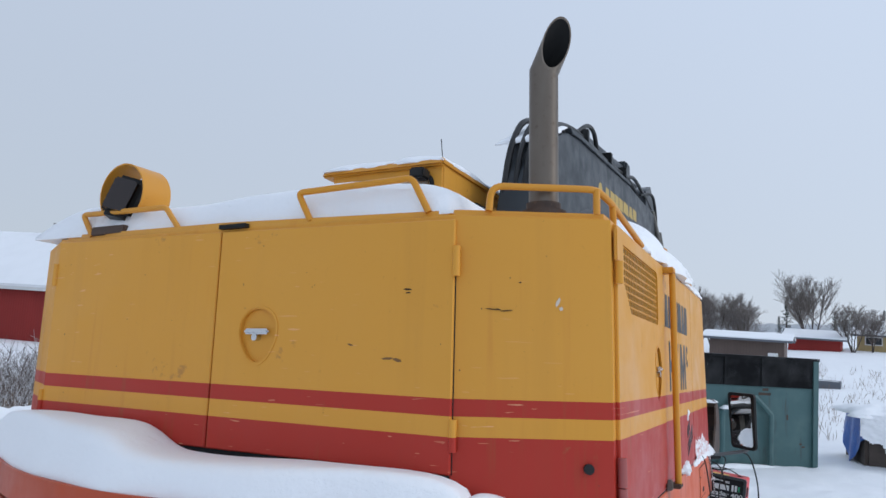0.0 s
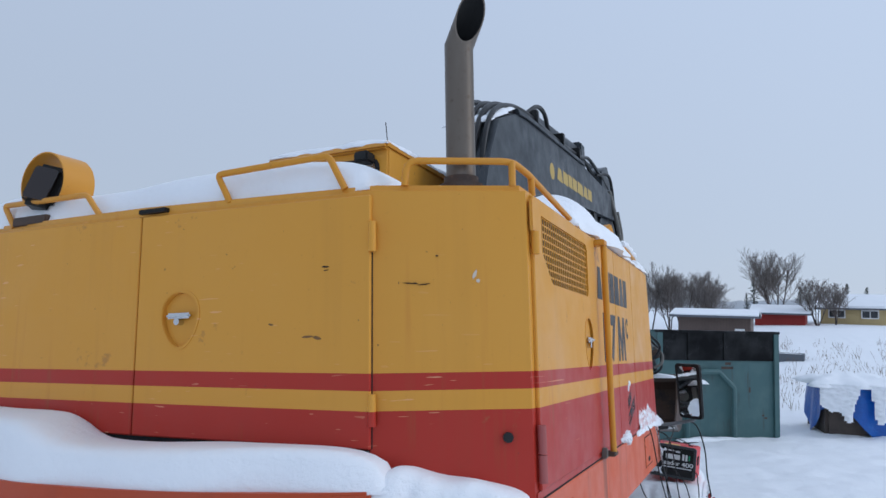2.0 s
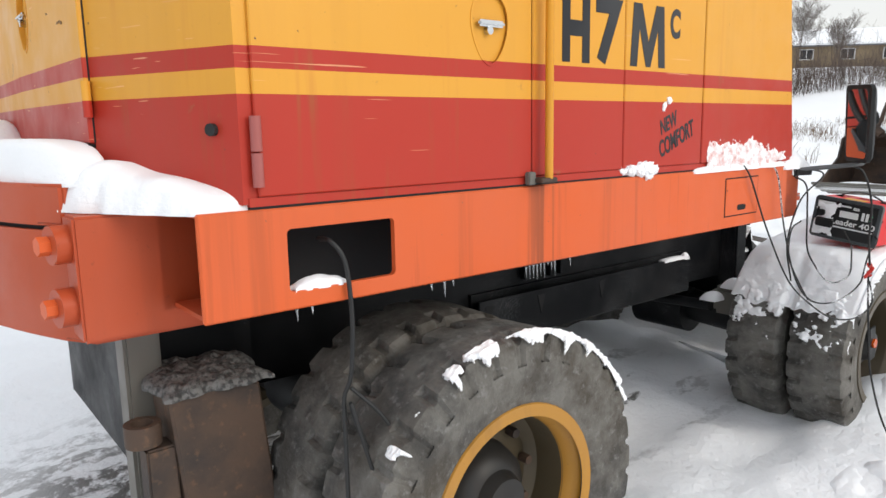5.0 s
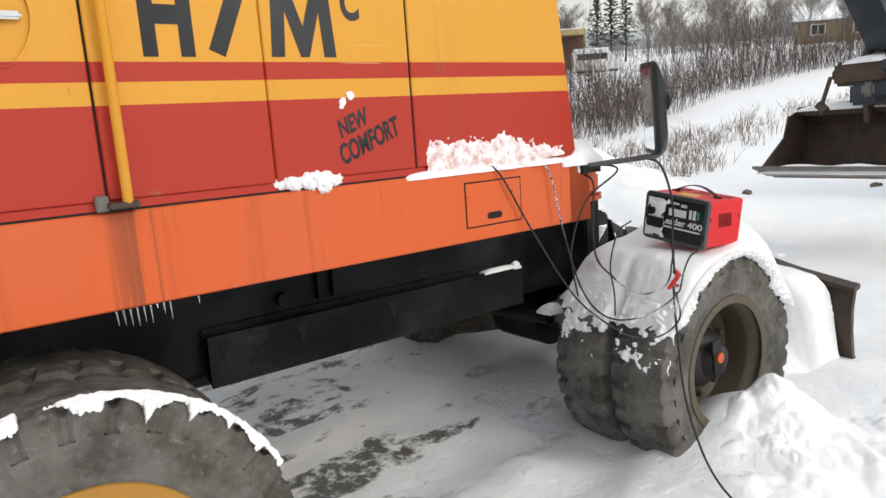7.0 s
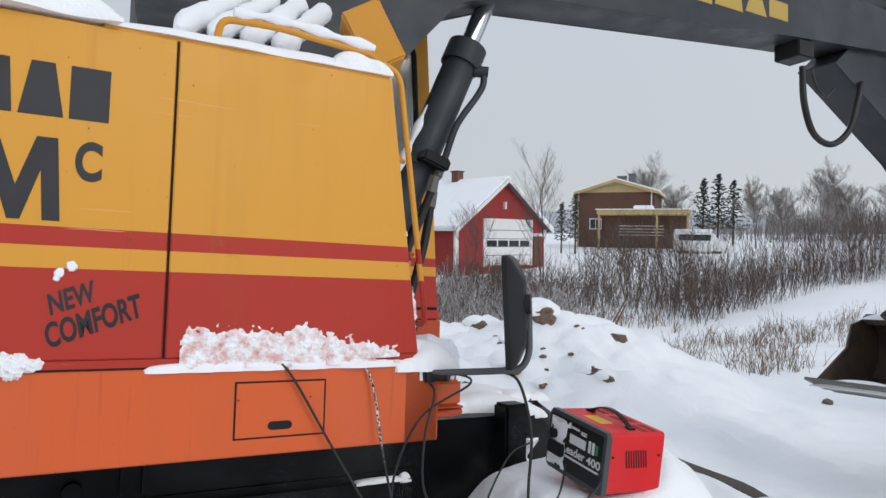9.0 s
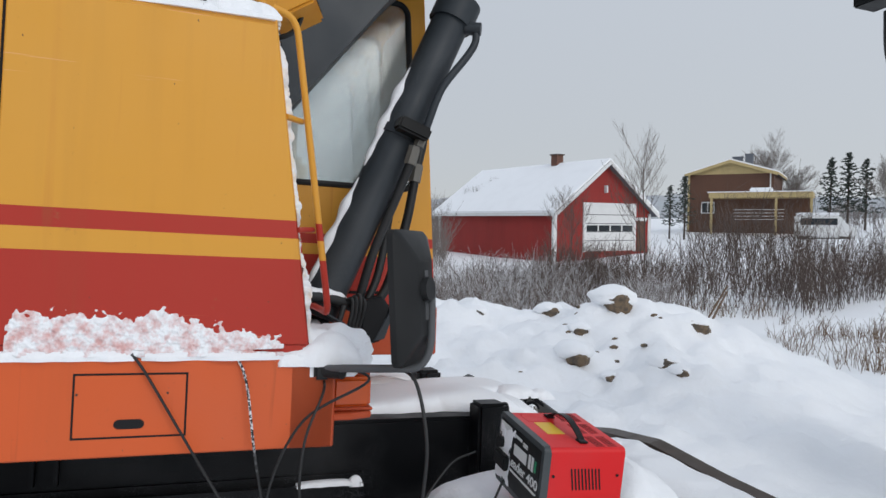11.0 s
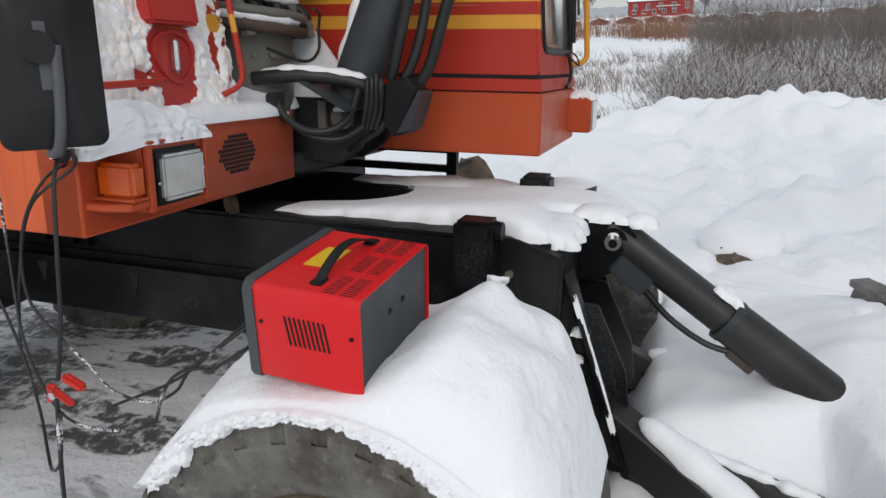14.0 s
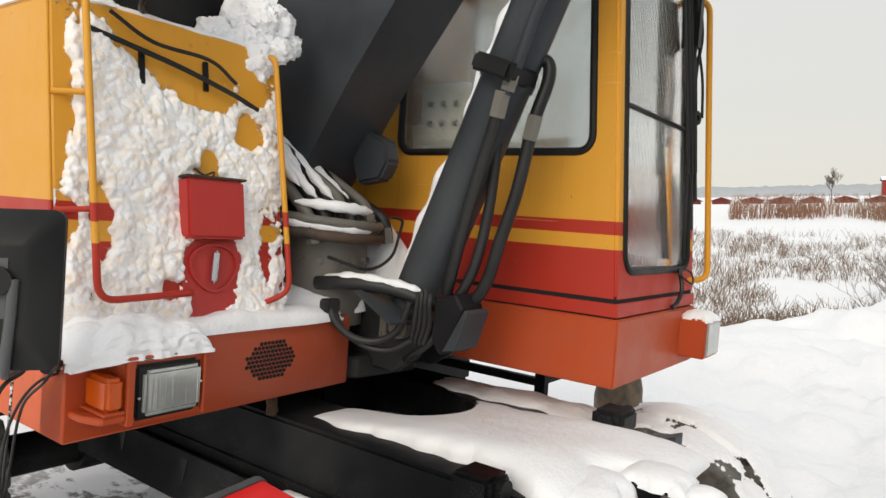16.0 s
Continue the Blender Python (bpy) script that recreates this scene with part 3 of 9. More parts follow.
def side_body():
    slant = [(1.60, 1.50), (2.520, 1.50), (2.400, 2.372), (1.60, 2.372)]
    P("side_body", prism(slant, 0, 0.52, 1.246, 0.006, 1), HOOD, None, "", 40)
    for y0, y1 in ((0.8805, 1.3075), (1.3115, 1.778)):
        P("side_panel", boxed(1.244, 1.2545, y0, y1, 1.516, 2.352, 0.0035, 1), HOOD, None)
    front = [(1.785, 1.516), (2.514, 1.516), (2.400, 2.352), (1.785, 2.352)]
    P("side_panel", prism(front, 0, 1.244, 1.2545, 0.0035, 1), HOOD)
    for y0, y1 in ((0.8735, 0.8805), (1.778, 1.785)):
        P("panel_gap", boxed(1.2445, 1.248, y0, y1, 1.516, 2.352), DARK)
    P("gutter", boxed(1.235, 1.250, 0.0, 2.5, 1.494, 1.514), HOOD)
    P("gutter_gap", boxed(1.235, 1.251, 0.0, 2.5, 1.4885, 1.4935), DARK)
    # upright pole with its bracket
    pole = P("pole", rod((1.288, 0.915, 1.505), (1.288, 0.915, 2.315), 0.0125, n=14), RAIL, None, "yellow upright pole", 40)
    P("bracket", boxed(1.245, 1.297, 0.885, 0.945, 2.318, 2.342, 0.004), RAIL, pole)
    P("foot", boxed(1.25, 1.302, 0.87, 0.94, 1.497, 1.512, 0.003), RUST, pole)
    P("latch_stub", boxed(1.255, 1.275, 0.846, 0.876, 1.492, 1.53, 0.003), OILY)


side_body()


def lettering(text, y0, y1, z0, z1, x=1.2552, mat=LETTER, fat=0.0, shear=0.0, turn=0.0, parent=None):
    """Flat letters on the right side, stretched into the box given."""
    cu = bpy.data.curves.new("lettering", "FONT")
    cu.body, cu.size, cu.offset, cu.extrude, cu.shear = text, 1.0, fat, 0.004, shear
    tmp = new("lettering", cu)
    dg = bpy.context.evaluated_depsgraph_get()
    dg.update()
    me = bpy.data.meshes.new_from_object(tmp.evaluated_get(dg))
    bpy.data.objects.remove(tmp)
    bm = bmesh.new()
    bm.from_mesh(me)
    xs, ys = [v.co.x for v in bm.verts], [v.co.y for v in bm.verts]
    sx, sy = (y1 - y0) / (max(xs) - min(xs)), (z1 - z0) / (max(ys) - min(ys))
    c, s = math.cos(radians(turn)), math.sin(radians(turn))
    for v in bm.verts:
        a, b = (v.co.x - min(xs)) * sx, (v.co.y - min(ys)) * sy
        v.co = (x + v.co.z * 0.12, y0 + a * c - b * s, z0 + a * s + b * c)
    return P("lettering", bm, mat, parent, "black painted letters")


def brand_row(y0, z0, h, x, mat, k=1.0, rise=0.0):
    """A word mark drawn as plain blocks."""
    y = y0
    for w, lean in ((0.097, 0.3), (0.088, 0.0), (0.072, 0.0), (0.085, 0.0), (0.122, 0.1), (0.098, 0.3), (0.09, 0.0)):
        w *= k
        poly = [(y, z0), (y + w, z0), (y + w - lean * w * 0.8, z0 + h), (y + lean * w * 0.8, z0 + h)]
        poly = [(a, b + rise * (y - y0)) for a, b in poly]
        ob = P("word_mark_block", prism(poly, 0, x, x + 0.001), mat)
        y += w + 0.012 * k
    return y


lettering("H", 1.004, 1.130, 1.852, 2.054, fat=0.045)
lettering("7", 1.158, 1.292, 1.852, 2.054, fat=0.045)
P("lettering", prism([(1.334, 1.853), (1.372, 1.853), (1.382, 1.975), (1.420, 1.853), (1.446, 1.853), (1.484, 1.975), (1.492, 1.853), (1.530, 1.853), (1.517, 2.055), (1.472, 2.055), (1.433, 1.935), (1.393, 2.055), (1.348, 2.055)], 0, 1.2552, 1.2557), LETTER, None, "black painted letters")
lettering("C", 1.556, 1.616, 1.955, 2.055, fat=0.04)
brand_row(0.912, 2.107, 0.132, 1.2547, LETTER, 0.985)
lettering("NEW", 1.523, 1.636, 1.624, 1.676, fat=0.03, shear=0.25, turn=21)
lettering("COMFORT", 1.525, 1.752, 1.545, 1.606, fat=0.03, shear=0.25, turn=21)


def handrail(points, r=0.0105, bend=0.035, name="handrail", mat=None):
    return P(name, tube(rounded(points, bend), r, 10), mat or RAIL, None, "", True)


handrail([(0.93, -0.155, 2.37), (0.935, -0.15, 2.445), (1.205, -0.005, 2.445), (1.222, 0.10, 2.43), (1.222, 0.62, 2.385)])
handrail([(1.205, -0.003, 2.445), (1.205, -0.003, 2.37)])
handrail([(1.222, 0.14, 2.37), (1.222, 0.13, 2.43)])
handrail([(0.34, -0.205, 2.37), (0.285, -0.205, 2.468), (0.70, -0.20, 2.478), (0.757, -0.196, 2.37)], bend=0.02)
handrail([(-0.70, -0.19, 2.385), (-0.765, -0.19, 2.475), (-0.31, -0.20, 2.468), (-0.236, -0.202, 2.385)], bend=0.02)
handrail([(-0.82, -0.17, 2.385), (-0.85, -0.16, 2.43), (-0.84, -0.13, 2.45), (-0.81, -0.14, 2.385)], bend=0.02)
handrail([(1.19, 1.885, 2.37), (1.20, 1.895, 2.455), (1.20, 2.05, 2.462), (1.20, 2.37, 2.435), (1.19, 2.372, 2.37)])


def top_shroud():
    """The tilted yellow box and the ribbed dark slope on top of the side body."""
    m = pose(0.98, 2.44, 2.56, 28, 0, -18)
    bx = P("lamp_shroud", turned(boxed(-0.085, 0.085, -0.07, 0.07, -0.11, 0.11, 0.008), m), RAIL, None, "tilted yellow lamp box on the body")
    P("shroud_face", turned(boxed(-0.07, 0.07, 0.068, 0.074, -0.09, 0.09, 0.004), m), PLASTIC, bx)
    P("lever", rod((1.05, 2.36, 2.45), (1.02, 2.42, 2.66), 0.010, n=8), OILY, None, "", True)
    P("ribbed_slope", prism([(0.55, 2.372), (1.08, 2.372), (0.62, 2.74), (0.55, 2.74)], 1, 1.70, 2.22, 0.008, 1), BLACK, None, "dark ribbed slope under snow strips")
    P("lamp_cable", tube(smooth_path([(1.0, 2.50, 2.50), (1.02, 2.47, 2.42), (1.0, 2.40, 2.39), (0.9, 2.3, 2.385)]), 0.008, 8), HOSE, None, "", True)


top_shroud()


def work_lamp():
    c = Vector((-0.585, -0.15, 2.53))
    lamp = P("work_lamp", turned(boxed(-0.06, 0.06, -0.05, 0.045, -0.085, 0.085, 0.02), pose(*c, -12, 14, 22)), PLASTIC, None, "black square work lamp in a yellow hoop")
    P("lens", turned(boxed(-0.045, 0.045, -0.056, -0.05, -0.065, 0.065, 0.006), pose(*c, -12, 14, 22)), SMOKED, lamp)
    hoop = bmesh.new()
    n, rows = 26, []
    for k in range(n + 1):
        a = radians(-35 + 250 * k / n)
        rows.append([hoop.verts.new((c.x + 0.02 + r * math.cos(a), y, c.z + 0.015 + r * math.sin(a))) for r, y in ((0.118, -0.19), (0.118, -0.06), (0.113, -0.06), (0.113, -0.19))])
    for u, v in zip(rows, rows[1:]):
        for k in range(4):
            hoop.faces.new((u[k], u[(k + 1) % 4], v[(k + 1) % 4], v[k]))
    P("hoop", hoop, RAIL, lamp, "", 40)
    P("lamp_foot", boxed(-0.70, -0.52, -0.20, -0.08, 2.385, 2.42, 0.004), RUST, lamp)


work_lamp()


def exhaust():
    bm = bmesh.new()
    n, r, base = 28, 0.0445, Vector((1.047, -0.01, 2.36))
    d = Vector((0.42, -0.05, 0.90)).normalized()
    knee = base + Vector((0, 0, 0.47))
    cutn = Vector((0.62, -0.70, 0.12)).normalized()
    tip = knee + d * 0.10
    miter = (Vector((0, 0, 1)) + d).normalized()
    rows = []
    for rad in (r, r - 0.004):
        a, b, c = [], [], []
        for k in range(n):
            t = 2 * math.pi * k / n
            o = Vector((math.cos(t) * rad, math.sin(t) * rad, 0))
            low = base + o
            up = low + Vector((0, 0, 1)) * ((knee - low).dot(miter) / miter.z)
            end = up + d * ((tip - up).dot(cutn) / d.dot(cutn))
            a.append(bm.verts.new(low)), b.append(bm.verts.new(up)), c.append(bm.verts.new(end))
        rows.append((a, b, c))
    a, b, c = rows[0]
    for k in range(n):
        j = (k + 1) % n
        bm.faces.new((a[k], a[j], b[j], b[k]))
        bm.faces.new((b[k], b[j], c[j], c[k]))
    lining = bmesh.new()
    inner = [[lining.verts.new(v.co) for v in loop] for loop in rows[1]]
    for u, v in zip(inner, inner[1:]):
        for k in range(n):
            lining.faces.new((u[k], u[(k + 1) % n], v[(k + 1) % n], v[k]))
    for k in range(n):
        j = (k + 1) % n
        bm.faces.new((rows[0][2][k], rows[0][2][j], rows[1][2][j], rows[1][2][k]))
    pipe = P("exhaust_pipe", bm, STEEL, None, "stained stainless exhaust pipe with a mitred tip", 35)
    P("soot_lining", lining, SOOT, pipe)
    P("base_ring", rod((1.047, -0.01, 2.37), (1.047, -0.01, 2.388), 0.068, n=24), RUST, pipe, "", 40)
    P("clamp", rod((1.047, -0.01, 2.388), (1.047, -0.01, 2.412), 0.052, n=24), RUST, pipe, "", 40)


exhaust()


# ---- counterweight and deck frame ----
def arc_y(x):
    return -0.515 + 0.31 * (abs(x) / 1.1) ** 2


def weight_outline(x0, x1, inset=0.0, back=0.12, n=22):
    xs = [x0 + (x1 - x0) * k / n for k in range(n + 1)]
    return [(x, arc_y(x) + inset) for x in xs] + [(x1, back), (x0, back)]


P("counterweight", prism(weight_outline(-1.18, 0.96), 2, 1.17, 1.437, 0.01, 2), ORANGE, None, "orange cast counterweight with a groove", 40)
P("counterweight_cover", prism(weight_outline(-1.18, 0.90), 2, 1.449, 1.548, 0.008, 2), ORANGE, None, "", 40)
P("counterweight_groove", prism(weight_outline(-1.17, 0.88, 0.014), 2, 1.43, 1.455), DARK)
for z in (1.415, 1.27):
    P("lug", turned(rod((0, 0, 0), (0, 0, 0.05), 0.045, n=20), pose(0.945, -0.30, z, 90, 0, 10)), ORANGE, None, "", 40)
    P("lug_bolt", turned(rod((0, 0, 0), (0, 0, 0.03), 0.022, n=6), pose(0.945, -0.345, z, 90, 0, 10)), ORANGE_LIGHT)
P("lug_plate", boxed(0.90, 1.012, -0.31, 0.1, 1.19, 1.48, 0.006), ORANGE)


def rounded_rect(a0, a1, b0, b1, r, n=5):
    out = []
    for ca, cb, s in ((a1 - r, b1 - r, 0), (a0 + r, b1 - r, 90), (a0 + r, b0 + r, 180), (a1 - r, b0 + r, 270)):
        out += [(ca + r * math.cos(radians(s + 90 * k / n)), cb + r * math.sin(radians(s + 90 * k / n))) for k in range(n + 1)]
    return out


def deck_frame():
    outer = P("deck_side_plate", boxed(1.238, 1.2545, -0.12, 2.586, 1.248, 1.488, 0.004, 1), ORANGE_LIGHT, None, "long orange deck plate with a cut-out")
    cut(outer, prism(rounded_rect(0.082, 0.379, 1.291, 1.438, 0.012), 0, 1.20, 1.30))
    P("deck_top_plate", boxed(1.0, 1.2375, -0.11, 2.57, 1.476, 1.4875), ORANGE)
    P("deck_bottom_plate", boxed(1.012, 1.2375, -0.105, 0.06, 1.245, 1.256), ORANGE)
    P("deck_inner_plate", boxed(1.0, 1.012, -0.13, 2.5, 1.24, 1.476), ORANGE)
    P("deck_bulkhead", boxed(1.0125, 1.2375, 0.052, 0.064, 1.256, 1.4755), ORANGE)
    # dark sheet added for the shade seen through the cut-out
    P("deck_shade_sheet", boxed(1.0125, 1.05, 0.066, 2.5, 1.246, 1.4755), DARK)
    P("tail_lamp", boxed(1.15, 1.225, -0.075, -0.02, 1.285, 1.40, 0.014), PLASTIC, None, "black-rimmed tail lamp sunk in the beam end")
    P("tail_lamp_glass", boxed(1.16, 1.215, -0.079, -0.074, 1.295, 1.39, 0.002), SMOKED)
    # hatch with its finger slot
    hatch = P("hatch", boxed(1.2545, 1.2575, 1.970, 2.216, 1.298, 1.444, 0.0012, 1), ORANGE_LIGHT, None, "small hatch with a finger slot")
    P("hatch_gap", boxed(1.2543, 1.2552, 1.965, 2.221, 1.293, 1.449), DARK, hatch)
    slot = [(2.091 + s * 0.022 + 0.012 * math.cos(a), 1.327 + 0.0115 * math.sin(a)) for s, r in ((1, -90), (-1, 90)) for a in (radians(r + 22.5 * k) for k in range(9))]
    P("slot", prism(slot, 0, 1.2555, 1.2585), DARK, hatch)
    for y in (1.975, 2.175):
        P("rivet", rod((1.257, y, 1.40), (1.2595, y, 1.40), 0.003, n=8), RUST, hatch)
    # front of the deck
    front = [(1.2545, 2.590), (0.250, 2.562), (0.236, 2.51), (0.27, 2.44), (1.2545, 2.47)]
    P("front_bumper", prism(front, 2, 1.247, 1.488, 0.005, 1), ORANGE, None, "orange front beam with lamps and a horn grille", 40)
    P("front_deck", boxed(0.0, 1.0, 1.6, 2.46, 1.44, 1.487), ORANGE)
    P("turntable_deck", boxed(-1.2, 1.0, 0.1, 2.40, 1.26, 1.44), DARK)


deck_frame()


def front_lamps():
    body = P("lamp_housing", boxed(0.943, 1.157, 2.57, 2.694, 1.298, 1.463, 0.005), ORANGE, None, "orange lamp box with an amber and a white lamp")
    P("lamp_top", prism([(0.940, 2.565), (0.940, 2.706), (1.165, 2.712), (1.240, 2.640), (1.240, 2.565)], 2, 1.4635, 1.472, 0.003, 1), ORANGE, body)
    P("lamp_lip", prism([(1.157, 2.57), (1.157, 2.704), (1.216, 2.700), (1.242, 2.640), (1.242, 2.57)], 2, 1.312, 1.330, 0.004, 1), ORANGE, body)
    P("lamp_rim", boxed(0.9405, 0.9475, 2.60, 2.707, 1.300, 1.4635, 0.002, 1), ORANGE, body)
    P("lamp_rim", boxed(1.139, 1.158, 2.6945, 2.707, 1.300, 1.4635, 0.002, 1), ORANGE, body)
    m = pose(1.043, 2.694, 1.379, 0, 0, 1.5)
    lamp = P("headlamp", turned(boxed(-0.094, 0.094, -0.01, 0.010, -0.070, 0.070, 0.008), m), PLASTIC, body, "rectangular headlamp in a black rim", 40)
    P("headlamp_glass", turned(boxed(-0.083, 0.077, 0.008, 0.018, -0.058, 0.056, 0.010, 3), m), LENS, lamp, "ribbed lamp glass", 40)
    P("chip_of_ice", turned(boxed(-0.06, 0.05, 0.0085, 0.0178, -0.056, -0.049, 0.002), m), WHITE_ICE, lamp)
    for a, z in ((-0.089, 0.006), (0.086, -0.012)):
        P("rim_screw", turned(rod((a, 0.010, z), (a, 0.014, z), 0.004, n=8), m), CHROME, lamp)
    P("indicator", boxed(1.160, 1.207, 2.592, 2.700, 1.338, 1.421, 0.010, 3), AMBER, body, "amber indicator lamp", 50)
    P("indicator_base", boxed(1.158, 1.214, 2.575, 2.704, 1.331, 1.340, 0.003, 1), ORANGE, body)
    # horn holes are near-black discs, their shade put into the colour
    bm = bmesh.new()
    for r in range(9):
        z = 1.3215 + r * 0.0136
        half = 0.098 - 0.045 * max(0, abs(r - 4) - 1.5) / 2.5
        k = -int(half / 0.0152)
        while k * 0.0152 <= half:
            x = 0.607 + k * 0.0152 + (0.0076 if r % 2 else 0)
            y = 2.562 + (x - 0.25) * 0.0279
            rod((x, y - 0.001, z), (x, y + 0.0022, z), 0.0067, n=6, bm=bm)
            k += 1
    P("horn_grille", bm, DARK, None, "round-holed horn grille")


front_lamps()


def front_face():
    """The slanted front of the side body: access flap, latch plate and guard rails."""
    lean = math.degrees(math.atan2(0.12, 0.872))
    m = pose(0.0, 2.520, 1.50, lean, 0, 0)
    out = m @ pose(0, 0, 0, 0, 0, 180)  # own x to the left, -y outwards
    flap = P("filler_flap", turned(boxed(-0.902, -0.706, -0.056, 0.0, 0.250, 0.428, 0.008), out), REDPAINT, None, "red sloping filler flap")
    P("flap_edge", turned(boxed(-0.909, -0.699, -0.062, -0.002, 0.427, 0.434, 0.003), out), RUST, flap)
    plate = P("latch_plate", turned(boxed(-0.90, -0.690, -0.008, 0.0, 0.02, 0.248, 0.003), out), REDPAINT, None, "red plate with a sunk chrome latch")
    P("latch_rim", turned(turned(egg_ring(0, 0, 0.15, 0.13, 0.008, 0.012), out @ pose(-0.795, -0.006, 0.165)), Matrix()), REDPAINT, plate)
    P("handle", turned(boxed(-0.010, 0.010, -0.026, 0.0, -0.05, 0.05, 0.008), out @ pose(-0.798, -0.008, 0.168, 0, 9, 0)), CHROME, plate, "chrome latch handle", 50)

    def on(x, up, off=0.04):
        return m @ Vector((x, off, up))

    handrail([on(1.185, 0.93, 0.0), on(1.185, 0.90, 0.06), on(1.175, 0.085, 0.07), on(0.895, 0.095, 0.07), on(0.89, 0.095, 0.0)], 0.0095, 0.05, mat=HOOD)
    handrail([on(0.575, 0.84, -0.02), on(0.565, 0.86, 0.05), on(0.545, 0.08, 0.06), on(0.61, 0.05, 0.01)], 0.0095, 0.05, mat=HOOD)
    for u in (0.32, 0.62):
        P("rail_bracket", tube([on(1.245, u, -0.002), on(1.168, u, 0.05)], 0.008), HOOD, None, "", True)
    P("wire", tube(smooth_path([on(0.85, 0.46, 0.01), on(0.83, 0.44, 0.03), on(0.80, 0.45, 0.035), on(0.815, 0.415, 0.03)]), 0.003, 6), HOSE)
    # rubber-clad lines hung along the upper edge
    P("wiring", tube(smooth_path([on(1.16, 0.80, 0.02), on(1.02, 0.77, 0.03), on(0.88, 0.745, 0.025), on(0.72, 0.70, 0.03), on(0.62, 0.67, 0.02)]), 0.008, 8), HOSE)
    P("wiring", tube(smooth_path([on(1.10, 0.86, 0.02), on(0.98, 0.80, 0.03), on(0.80, 0.79, 0.03), on(0.70, 0.74, 0.02)]), 0.006, 8), HOSE)
    for x, a, b in ((1.005, 0.68, 0.775), (0.80, 0.70, 0.79)):
        P("strap", turned(boxed(-x - 0.008, -x + 0.008, -0.012, 0.0, a, b, 0.002), out), PLASTIC)


front_face()


# ---- cab ----
def cab():
    X0, X1 = -1.06, -0.212
    prof = [(3.367, 1.610), (3.256, 3.19), (1.87, 3.205), (1.83, 1.610)]
    shell = P("cab", prism(prof, 0, X0, X1, 0.012, 3), CABIN, None, "yellow and red cab with misted windows", 40)
    inner = [(3.322, 1.668), (3.211, 3.145), (1.91, 3.16), (1.87, 1.668)]
    cut(shell, prism(inner, 0, X0 + 0.045, X1 - 0.045))
    side = rounded_rect(2.345, 3.235, 2.130, 3.06, 0.06)
    side = [(y - 0.067 * (z - 2.135) * (1 if y > 2.7 else 0.0), z) for y, z in side]
    cut(shell, prism(side, 0, -1.4, 0.0))
    front = rounded_rect(-0.975, -0.275, 1.715, 3.06, 0.07)
    cut(shell, prism(front, 1, 3.0, 3.6))
    rear = rounded_rect(-0.99, -0.29, 2.62, 3.135, 0.05)
    cut(shell, prism(rear, 1, 1.6, 2.1))

    def slope(z):
        return 3.367 - 0.111 * (z - 1.610) / 1.58

    def pane(name, poly, where, mat):
        bm = bmesh.new()
        bm.faces.new([bm.verts.new(where(a, b)) for a, b in poly])
        r = bmesh.ops.solidify(bm, geom=bm.faces[:], thickness=0.005)
        return P(name, bm, mat, shell)

    def seal(poly, where):
        pts = [where(a, b) for a, b in poly]
        P("window_seal", tube(pts + pts[:1], 0.016, 8), PLASTIC, shell, "", True)

    for x in (X1 - 0.012, X0 + 0.012):
        g = pane("side_window", side, lambda a, b, x=x: (x, a, b), GLASS)
        g.visible_shadow = False
        seal(side, lambda a, b, x=x: (x + (0.008 if x > -0.7 else -0.008), a, b))
    g = pane("windscreen", front, lambda a, b: (a, slope(b) - 0.012, b), GLASS)
    g.visible_shadow = False
    seal(front, lambda a, b: (a, slope(b) - 0.004, b))
    g = pane("rear_window", rear, lambda a, b: (a, 1.86 + 0.025 * (b - 2.5), b), GLASS)
    g.visible_shadow = False
    seal(rear, lambda a, b: (a, 1.85 + 0.025 * (b - 2.5), b))
    P("transom", tube([(-0.97, slope(2.31) - 0.01, 2.31), (-0.28, slope(2.31) - 0.01, 2.31)], 0.010, 8), PLASTIC, shell)
    # inside
    P("lining", boxed(-1.01, -0.26, 1.885, 1.90, 1.67, 2.55), BEIGE, shell)
    P("seat", boxed(-0.88, -0.52, 2.05, 2.16, 1.95, 2.62, 0.05), SEAT, shell)
    P("seat_cushion", boxed(-0.88, -0.52, 2.16, 2.62, 1.9, 2.04, 0.05), SEAT, shell)
    P("console", boxed(-0.47, -0.30, 2.15, 2.72, 1.8, 2.26, 0.03), BEIGE, shell)
    P("switch_panel", boxed(-0.30, -0.27, 2.42, 2.66, 2.18, 2.42, 0.006), BEIGE, shell)
    for k in range(3):
        for j in range(2):
            P("switch", boxed(-0.272, -0.262, 2.455 + 0.065 * k, 2.48 + 0.065 * k, 2.24 + 0.08 * j, 2.265 + 0.08 * j), PLASTIC, shell)
    P("blind", boxed(-1.0, -0.275, 3.18, 3.19, 2.34, 3.01), BEIGE, shell)
    # base
    P("cab_floor_strip", prism([(3.374, 1.558), (3.372, 1.606), (1.83, 1.606), (1.83, 1.558)], 0, X0 - 0.004, X1 + 0.004, 0.003, 1), CABIN)
    P("cab_strip_gap", boxed(X0 + 0.006, X1 - 0.004, 1.85, 3.360, 1.54, 1.63), DARK)
    P("cab_base", prism([(3.380, 1.312), (3.380, 1.552), (2.0, 1.552), (2.0, 1.312)], 0, X0 - 0.006, X1 + 0.006, 0.006, 2), ORANGE, None, "", 40)
    P("cab_roof", prism([(3.29, 3.177), (3.27, 3.232), (1.85, 3.248), (1.82, 3.192)], 0, X0 - 0.07, X1 + 0.01, 0.015, 2), RAIL, None, "", 40)
